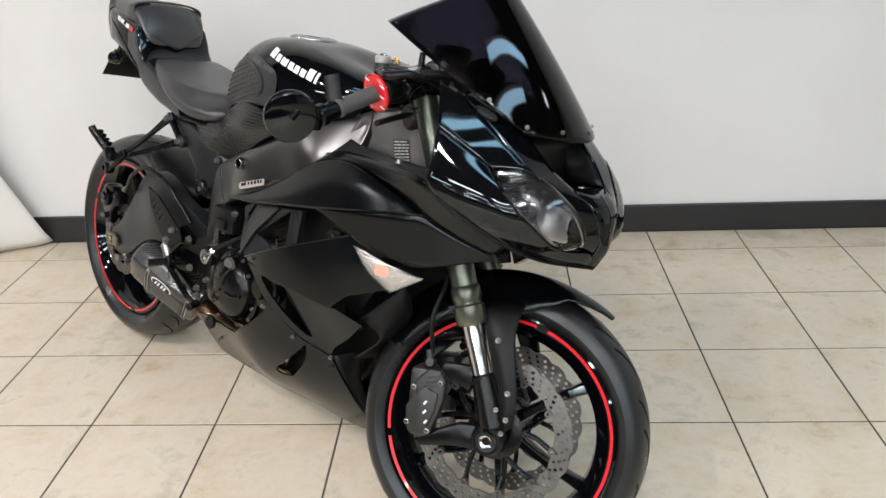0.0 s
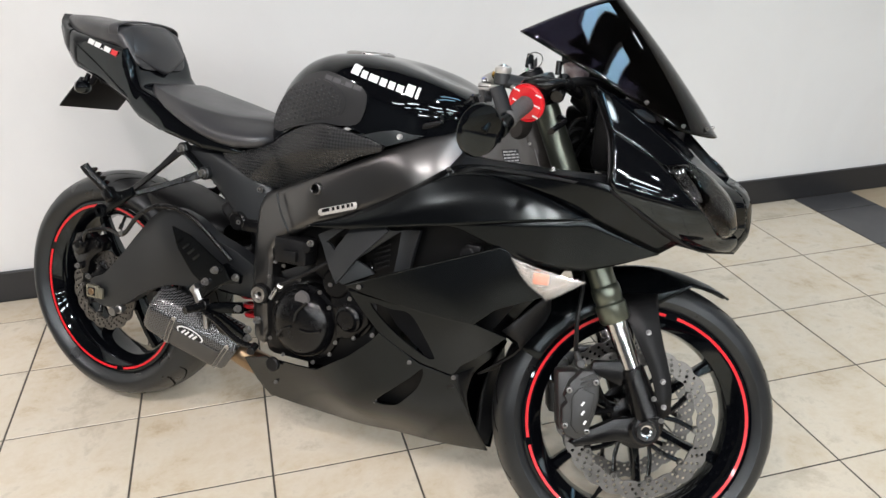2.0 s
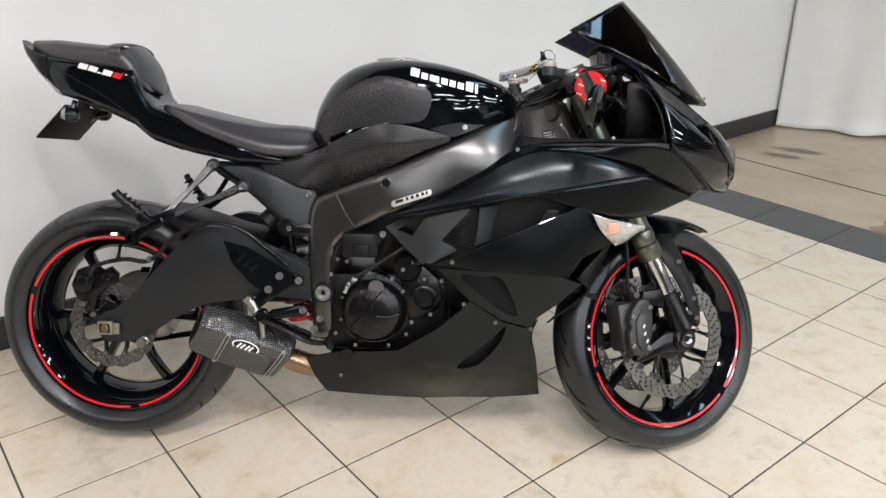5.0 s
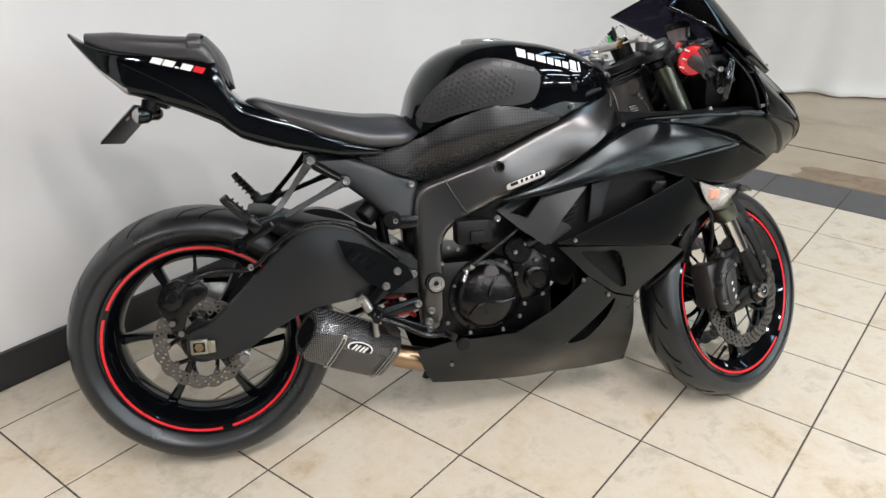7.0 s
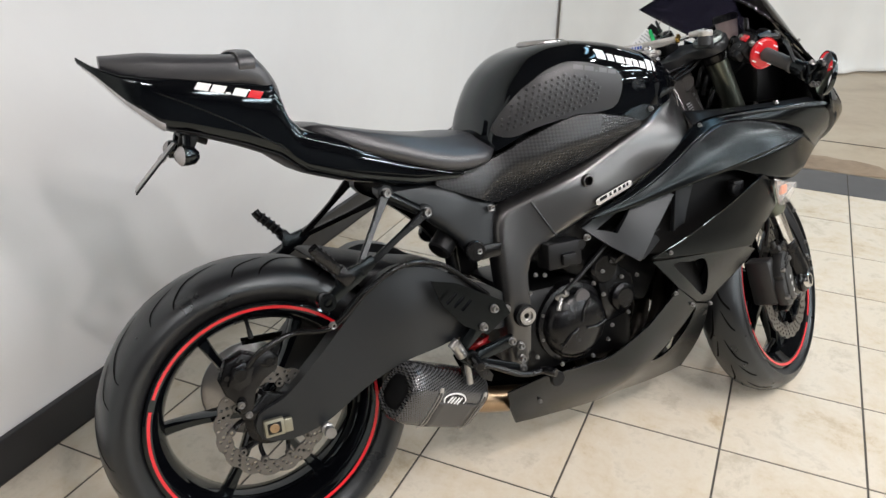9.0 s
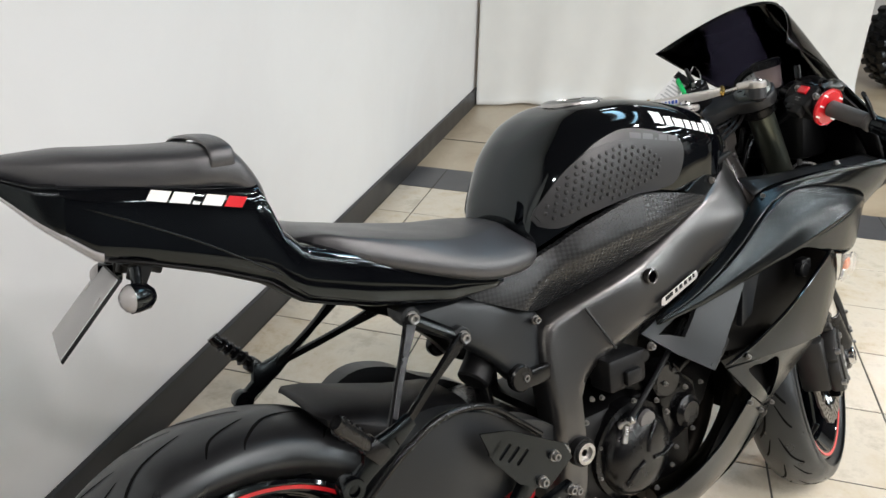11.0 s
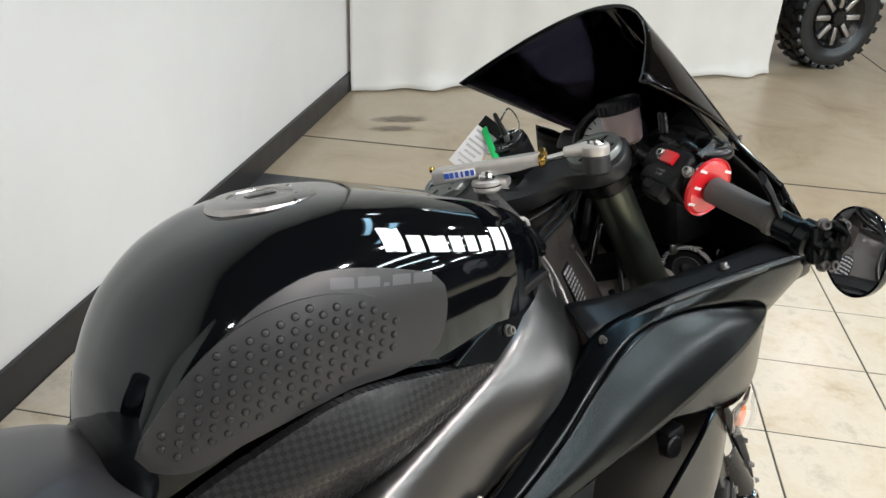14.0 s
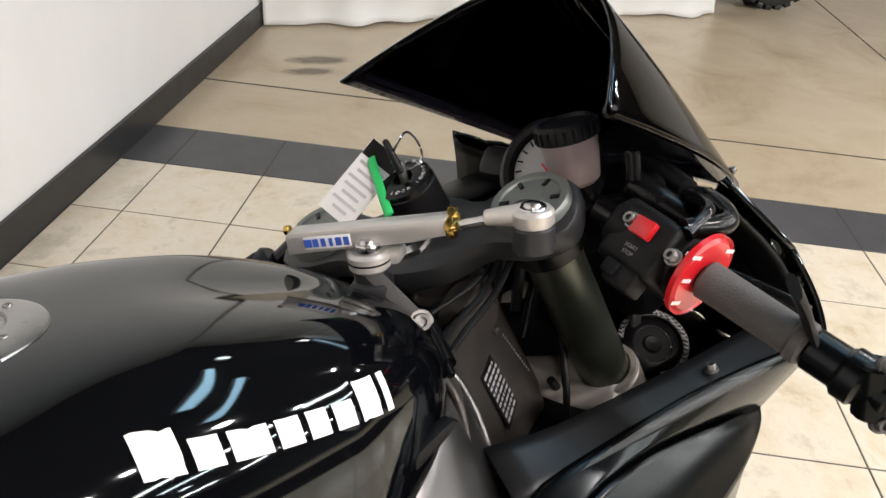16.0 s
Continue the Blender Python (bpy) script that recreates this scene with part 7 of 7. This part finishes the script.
part("needle", block((0.034, 0.001, 0.002), gm @ Matrix.Translation((-0.012, 0.002, -0.008)) @ Matrix.Rotation(radians(-35), 4, "Y"), 0.0003), RED, gauge)
RES = Vector((1.192, -0.056, 0.96))
RU = Vector((-0.12, 0.16, 1)).normalized()
RESM = axis_to(RES, RU)
part("fluid_reservoir", lathe([(0.0005, -0.032), (0.016, -0.032), (0.0205, -0.028), (0.0235, -0.01), (0.0255, 0.01), (0.022, 0.012)], 32), TAN, bike, "cloudy brake fluid reservoir", RESM)
part("fluid", lathe([(0.0005, -0.02), (0.017, -0.02), (0.0195, -0.004), (0.0005, -0.003)], 24), FLUID, bike, "dark brake fluid", RESM)
part("reservoir_cap", joined(lathe([(0.0005, 0.024), (0.02, 0.024), (0.0225, 0.027), (0.025, 0.0265), (0.0275, 0.0235), (0.028, 0.011), (0.026, 0.01)], 36)), PLASTIC, bike, "black ribbed reservoir cap", RESM)
for k in range(22):
    a = 2 * math.pi * k / 22
    part("cap_rib", rod(RESM @ Vector((0.0275 * math.cos(a), 0.012, 0.0275 * math.sin(a))), RESM @ Vector((0.0275 * math.cos(a), 0.0235, 0.0275 * math.sin(a))), 0.0018, 6), PLASTIC, bike)
part("reservoir_bracket", joined(rod(RES + Vector((-0.01, 0.02, -0.025)), Vector((1.12, -0.09, 0.91)), 0.005), tube([RES - RU * 0.028, RES - RU * 0.05 + Vector((0.01, -0.01, 0)), RING - GW * 0.06 + Vector((0.03, 0.01, 0.02))], 0.006, 8)), PLASTIC, bike)
part("front_master_cylinder", joined(rod(RING - GW * 0.08 + Vector((0.035, 0.01, 0.02)), RING - GW * 0.02 + Vector((0.045, 0.005, 0.008)), 0.013, 16), rod(RING - GW * 0.07 + Vector((0.025, 0.01, 0.03)), RING - GW * 0.07 + Vector((0.025, 0.012, 0.055)), 0.006)), DARK, bike)
for r, pts in ((0.0026, [(1.003, -0.075, 0.85), (1.025, -0.07, 0.862), (1.06, -0.068, 0.875), (1.1, -0.055, 0.895)]), (0.003, [(1.0, -0.085, 0.848), (1.03, -0.078, 0.858), (1.07, -0.072, 0.872), (1.11, -0.06, 0.893)]), (0.0022, [(1.02, -0.05, 0.868), (1.06, -0.058, 0.88), (1.1, -0.05, 0.89)]), (0.0035, [(1.18, -0.05, 0.78), (1.158, -0.072, 0.735), (1.138, -0.085, 0.69), (1.128, -0.09, 0.66)])):
    part("cable", tube(pts, r, 8), PLASTIC, bike, "thin black cable")
# Added dark block filling the gap between bars and left cowl.
part("side_filler", block((0.13, 0.07, 0.13), Matrix.Translation((1.205, 0.11, 0.825)), 0.012), BLOCK, bike)
part("fairing_stay", joined(tube([(1.17, 0.03, 0.76), (1.2, 0.05, 0.83), (1.24, 0.06, 0.88), (1.29, 0.05, 0.9)], 0.007, 10), tube([(1.18, 0.0, 0.76), (1.21, 0.0, 0.82), (1.25, -0.01, 0.86), (1.3, -0.02, 0.88)], 0.007, 10)), DARK, bike, "dark tubular fairing stay")
for dy, dz in ((0.02, 0.0), (0.04, 0.018), (0.05, -0.02)):
    part("cockpit_cable", tube([(1.16, -0.03 + dy, 0.80 + dz), (1.185, -0.02 + dy, 0.845 + dz), (1.22, 0.0 + dy, 0.835 + dz), (1.28, 0.0 + dy, 0.80 + dz)], 0.0055, 8), PLASTIC, bike)
HORN_M = axis_to((1.277, -0.088, 0.738), (-0.35, -0.55, 0.75))
part("horn", lathe([(0.0005, 0.004), (0.008, 0.005), (0.010, 0.002), (0.019, 0.002), (0.021, 0.005), (0.026, 0.004), (0.031, 0.0), (0.031, -0.012), (0.024, -0.016)], 36), PLASTIC, bike, "round black horn", HORN_M)
part("horn_ring", lathe([(0.0185, 0.0035), (0.0195, 0.0045), (0.0205, 0.0035)], 32), LAMPDARK, bike, "", HORN_M)
part("braided_hose", tube([HORN_M @ Vector((0.034 * math.cos(a), 0.006, 0.034 * math.sin(a))) for a in np.linspace(radians(20), radians(275), 14)], 0.0032, 8, 60), BRAID, bike, "braided steel hose")
part("hose_clip", block((0.012, 0.006, 0.016), Matrix.Translation((1.262, -0.079, 0.772)), 0.002), STEEL, bike)
for m in (None, FLIP):
    part("head_casting", patch([[(0.975, -0.128, 0.72), (0.985, -0.122, 0.775), (0.995, -0.102, 0.822), (0.992, -0.07, 0.848)], [(1.03, -0.088, 0.69), (1.03, -0.082, 0.75), (1.03, -0.072, 0.81), (1.028, -0.058, 0.852)], [(1.082, -0.074, 0.685), (1.075, -0.064, 0.75), (1.066, -0.053, 0.806), (1.06, -0.05, 0.856)],
                                [(1.125, -0.058, 0.685), (1.114, -0.047, 0.75), (1.098, -0.035, 0.81), (1.088, -0.034, 0.86)], [(1.165, -0.048, 0.685), (1.146, -0.038, 0.752), (1.125, -0.026, 0.808), (1.11, -0.024, 0.862)], [(1.182, -0.018, 0.685), (1.164, -0.014, 0.75), (1.142, -0.01, 0.81), (1.122, -0.008, 0.862)]], 18, 26), HEADCAST, bike, "brown-grey cast side of the steering head", m, thick=0.005)
    part("neck_bulge", rod((1.078, -0.02, 0.842), (1.076, -0.05, 0.838), 0.03, 24, 0.024, chamfer=0.006), HEADCAST, bike, "", m)
    part("weld_bead", tube([(1.012, -0.118, 0.757), (1.017, -0.096, 0.795), (1.012, -0.08, 0.826), (1.002, -0.068, 0.844)], 0.003, 8), FRAME, bike, "", m)
part("casting_screw", rod((1.106, -0.028, 0.81), (1.108, -0.037, 0.81), 0.0035, 10), STEEL, bike)
for k in range(14):
    part("casting_stamp", block((0.0012, 0.0008, 0.0028), Matrix.Translation(Vector((1.117, -0.031, 0.803)).lerp(Vector((1.139, -0.0425, 0.757)), k / 13)), 0.0002), LABELGREY, bike, smooth=0)
LAB = [Vector(p) for p in ((1.0575, -0.0585, 0.793), (1.087, -0.0425, 0.797), (1.108, -0.0525, 0.741), (1.079, -0.0685, 0.734))]


def on_label(u0, u1, v0, v1, out):
    n = (LAB[1] - LAB[0]).cross(LAB[3] - LAB[0]).normalized()
    n = n if n.y < 0 else -n
    bm = bmesh.new()
    bm.faces.new([bm.verts.new((LAB[0] * (1 - u) + LAB[1] * u) * (1 - v) + (LAB[3] * (1 - u) + LAB[2] * u) * v + n * out) for u, v in ((u0, v0), (u1, v0), (u1, v1), (u0, v1))])
    return bm


part("frame_label", on_label(0, 1, 0, 1, 0.0012), PLASTIC, bike, "black label with fine print", thick=0.0008, smooth=0)
rng_l = random.Random(2)
for k in range(9):
    u = 0.06
    while u < 0.85:
        w = rng_l.uniform(0.08, 0.3)
        part("label_print", on_label(u, min(0.95, u + w), 0.05 + 0.102 * k, 0.1 + 0.102 * k, 0.0034), LABELGREY, bike, smooth=0)
        u += w + 0.05
part("side_stand", joined(rod((0.62, 0.13, 0.24), (0.55, 0.235, -0.034), 0.011, 12), block((0.05, 0.03, 0.008), Matrix.Translation((0.55, 0.24, -0.041)) @ Matrix.Rotation(radians(13.6), 4, "X"), 0.003)), DARK, bike, "black side stand")

# ---- key and tag ----
KEYM = BIKE_M
key = thing("ignition_key", KEYM @ Matrix.Translation(S @ (leg(0, 0.951) + Vector((0.01, 0, 0)))), "black key on a steel ring in the ignition switch", "key")
part("blade", rod((0, 0, -0.004), (-0.004, 0.0, 0.018), 0.004, 10), STEEL, key)
part("bow", block((0.02, 0.007, 0.032), Matrix.Translation((-0.006, 0.006, 0.024)) @ Matrix.Rotation(radians(-24), 4, "X") @ Matrix.Rotation(radians(-8), 4, "Y") @ Matrix.Rotation(radians(50), 4, "Z"), 0.0025, taper=0.75), PLASTIC, key)
part("ring", tube([(0.006 + 0.016 * math.cos(a), 0.002 + 0.004 * math.sin(2 * a), 0.026 + 0.016 * math.sin(a)) for a in np.linspace(0, 6.2, 24)], 0.0011, 6, 60), CHROME, key, "steel key ring")
tx = Vector((0.048, -0.018, 0.045)).normalized()
ty = (Vector((0.68, -0.70, 0)) - tx * tx.dot(Vector((0.68, -0.70, 0)))).normalized()
ty = -ty
tz = tx.cross(ty)
tag_m = KEYM @ Matrix.Translation((1.05, 0.064, 0.947)) @ Matrix((tx, ty, tz)).transposed().to_4x4()
tag = thing("key_tag", tag_m, "white printed paper tag hanging from the key ring", "tag")
part("card", block((0.075, 0.034, 0.0008), None, 0.0003), WHITE, tag)
part("header", block((0.016, 0.033, 0.0006), Matrix.Translation((0.03, 0, 0.0007)), 0.0001), PLASTIC, tag, "black printed header")
for k in range(7):
    w = (0.026, 0.02, 0.028, 0.024, 0.018, 0.026, 0.015)[k]
    part("print_line", block((0.003, w, 0.0004), Matrix.Translation((0.016 - 0.0075 * k, 0.0, 0.0008)), 0.0001), FAINT, tag, smooth=0)
tie = thing("green_tie", KEYM @ Matrix.Translation((1.063, 0.066, 0.957)), "bright green plastic tie hanging from the key ring", "tie")
part("strap", tube([(0.006, 0.004, 0.012), (-0.001, -0.006, 0.007), (-0.006, -0.018, -0.006), (-0.013, -0.032, -0.018), (-0.02, -0.047, -0.028)], 0.0045, 8, flat=0.35), GREEN, tie)

# ---- hanging cloths ----
def cloth(name, p0, p1, height, folds, label, trail=0.05, lean=0.0, wave=1.0):
    p0, p1 = Vector((*p0, 0)), Vector((*p1, 0))
    d = (p1 - p0).normalized()
    n = Vector((-d.y, d.x, 0))
    ln = (p1 - p0).length
    rows = []
    nu = int(ln / 0.02)
    for z in np.concatenate([np.linspace(0.004, 0.2, 8), np.linspace(0.3, height, 8)]):
        row = []
        for u in np.linspace(lean * z, ln, nu):
            w = wave * 0.022 * math.sin(u * folds) + wave * 0.014 * math.sin(u * folds * 2.3 + 1) + 0.01 * noise.noise((u * 6, z * 1.5, 2.0))
            amp = 1.0 if z > 0.1 else 1.0 + 1.5 * (0.1 - z) / 0.1
            lift = max(0, 0.012 * noise.noise((u * 4, 0, 7)) + 0.008) if z < 0.05 else 0
            row.append(p0 + d * u + n * (w * amp - trail * max(0, (0.12 - z) / 0.12) ** 2) + Vector((0, 0, z + lift)))
        rows.append(row)
    ob = part(name, grid(rows), CLOTH, None, smooth=80, thick=0.002, offset=0)
    return tagged(ob, label, "curtain")


cloth("hanging_cloth", (3.9, 1.14), (5.2, -1.37), 2.9, 9.0, "white cloth drape hanging to the concrete floor", 0.03, wave=0.55)
cloth("hanging_cloth", (-1.0, 1.13), (-2.1, 0.55), 2.9, 11.0, "white cloth drape hanging beside the wall", 0.03, 0.36, 0.5)

# ---- off-road wheel of a vehicle beyond the cloth ----
ATV = Matrix.Translation((5.62, -1.78, 0.345)) @ Matrix.Rotation(radians(-62), 4, "Z")
wheel_far = thing("off_road_wheel", ATV, "black knobbly off-road tyre on a dark alloy wheel", "wheel")
part("tyre", lathe(spline([(0.2, -0.1), (0.26, -0.13), (0.31, -0.125), (0.325, -0.1), (0.33, 0), (0.325, 0.1), (0.31, 0.125), (0.26, 0.13), (0.2, 0.1)], 24), 56), RUBBER, wheel_far, "black knobbly tyre")
for k in range(26):
    a = 2 * math.pi * k / 26
    for y, tw in ((-0.085, 0.25), (0.0, -0.2), (0.085, 0.25)):
        aa = a + (0.12 if y == 0 else 0)
        part("lug", block((0.03, 0.07, 0.045), Matrix.Rotation(-aa, 4, "Y") @ Matrix.Translation((0.335, y, 0)) @ Matrix.Rotation(tw, 4, "X"), 0.006), RUBBER, wheel_far)
part("rim", lathe([(0.03, -0.06), (0.07, -0.075), (0.16, -0.07), (0.19, -0.1), (0.205, -0.11), (0.205, 0.11)], 48), DARK, wheel_far, "dark alloy rim")
for k in range(8):
    a = 2 * math.pi * k / 8
    part("spoke", block((0.12, 0.03, 0.035), Matrix.Rotation(-a, 4, "Y") @ Matrix.Translation((0.125, -0.085, 0)), 0.008), STEEL, wheel_far, "grey alloy spoke")
part("hub", rod((0, -0.11, 0), (0, -0.05, 0), 0.05, 20), DARK, wheel_far)

# ---- floor pieces ----
def stain(x, y, turn, long, wide):
    bm = bmesh.new()
    bmesh.ops.create_grid(bm, x_segments=2, y_segments=2, size=1.0)
    ob = part("floor_stain", bm, STAIN, None, smooth=0)
    ob.matrix_world = Matrix.Translation((x, y, 0.0012)) @ Matrix.Rotation(radians(turn), 4, "Z") @ Matrix.Diagonal((long, wide, 1, 1))
    tagged(ob, "dark brown stain on the concrete", "stain", kind="structure")


stain(3.5, 0.76, -68, 0.22, 0.09)
stain(3.34, 0.76, -68, 0.17, 0.07)
PATCH = noise_ramp(mat("worn_brown_patch", (0.2, 0.13, 0.08), 0.45, bump=0.1, bump_scale=80), [(0.3, (0.17, 0.11, 0.065)), (0.55, (0.27, 0.19, 0.12)), (0.8, (0.34, 0.26, 0.18))], 9.0)
bm = bmesh.new()
edge_rng = random.Random(9)
bm.faces.new([bm.verts.new((x + edge_rng.uniform(-0.008, 0.008), y + edge_rng.uniform(-0.008, 0.008), 0)) for x, y in spline([(2.615, -0.07), (2.7, -0.075), (2.775, -0.055), (2.815, -0.11), (2.82, -0.25), (2.835, -0.4), (2.825, -0.62), (2.79, -0.8), (2.7, -0.83), (2.615, -0.8), (2.612, -0.4)], 48, True)])
worn = part("worn_patch", bm, PATCH, None, smooth=0)
worn.location = (0, 0, 0.0012)
tagged(worn, "worn brown patch in the concrete beside the charcoal band", "stain", kind="structure")
structure("concrete_joint", (0.008, 8.5, 0.002), (3.11, -2.6, -0.0005), GROUT, "sawn joint in the concrete", "joint")
structure("concrete_joint_cross", (5.0, 0.008, 0.002), (5.5, -2.24, -0.0005), GROUT, "sawn joint in the concrete", "joint")


def tile_mesh(name, w, d, material):
    bm = bmesh.new()
    bmesh.ops.create_cube(bm, size=1)
    for v in bm.verts:
        v.co = Vector((v.co.x * w, v.co.y * d, v.co.z * 0.012))
    es = [e for e in bm.edges if e.verts[0].co.z > 0 and e.verts[1].co.z > 0]
    bmesh.ops.bevel(bm, geom=es, offset=0.0008, segments=1, affect="EDGES")
    me = bpy.data.meshes.new(name)
    bm.to_mesh(me)
    bm.free()
    me.materials.append(material)
    return me


J = 0.005
full = tile_mesh("tile", TILE - J, TILE - J, TILE_MAT)
cut_d = WALL_Y - 0.016 - 3 * TILE
cut = tile_mesh("tile_cut", TILE - J, cut_d - J, TILE_MAT)
strip = tile_mesh("strip_tile", STRIP1 - STRIP0 - J, TILE - J, STRIP_MAT)
strip_cut = tile_mesh("strip_tile_cut", STRIP1 - STRIP0 - J, cut_d - J, STRIP_MAT)
rng = random.Random(4)


def lay(me, x, y, parent, dz=0.0):
    ob = new("tile", me)
    ob.parent = parent
    ob.matrix_parent_inverse = Matrix.Translation(-Vector(parent.location))
    ob.location = (x, y, -0.0062 + rng.uniform(0, 0.0004))
    return ob


for i in range(-8, 7):
    for j in range(-9, 3):
        lay(full, (i + 0.5) * TILE, (j + 0.5) * TILE, floor)
    lay(cut, (i + 0.5) * TILE, 3 * TILE + cut_d / 2, floor)
band = structure("floor_band", (STRIP1 - STRIP0, WALL_Y - Y0, 0.1), ((STRIP0 + STRIP1) / 2, (Y0 + WALL_Y) / 2, -0.0514), GROUT, "band of charcoal tiles between tile and concrete floor", "floor")
for j in range(-12, 3):
    lay(strip, (STRIP0 + STRIP1) / 2, (j + 0.5) * TILE, band)
lay(strip_cut, (STRIP0 + STRIP1) / 2, 3 * TILE + cut_d / 2, band)
# the tiles farther off, in one sheet
far_tiles = []
bm = bmesh.new()
for i in range(-17, 7):
    for j in range(-21, 3):
        if i >= -8 and j >= -9:
            continue
        if (i + 1) * TILE < X0:
            continue
        x0, y0 = i * TILE + J / 2, j * TILE + J / 2
        w = TILE - J
        vs = [bm.verts.new(p) for p in ((x0, y0, 0), (x0 + w, y0, 0), (x0 + w, y0 + w, 0), (x0, y0 + w, 0))]
        top = bm.faces.new(vs)
me = bpy.data.meshes.new("far_tiles")
bm.to_mesh(me)
bm.free()
me.materials.append(TILE_MAT)
ft = new("tile_field", me)
ft.parent = floor
ft.matrix_parent_inverse = Matrix.Translation(-Vector(floor.location))
tagged(ft, kind="stuff")
sd = ft.modifiers.new("solid", "SOLIDIFY")
sd.thickness = 0.006
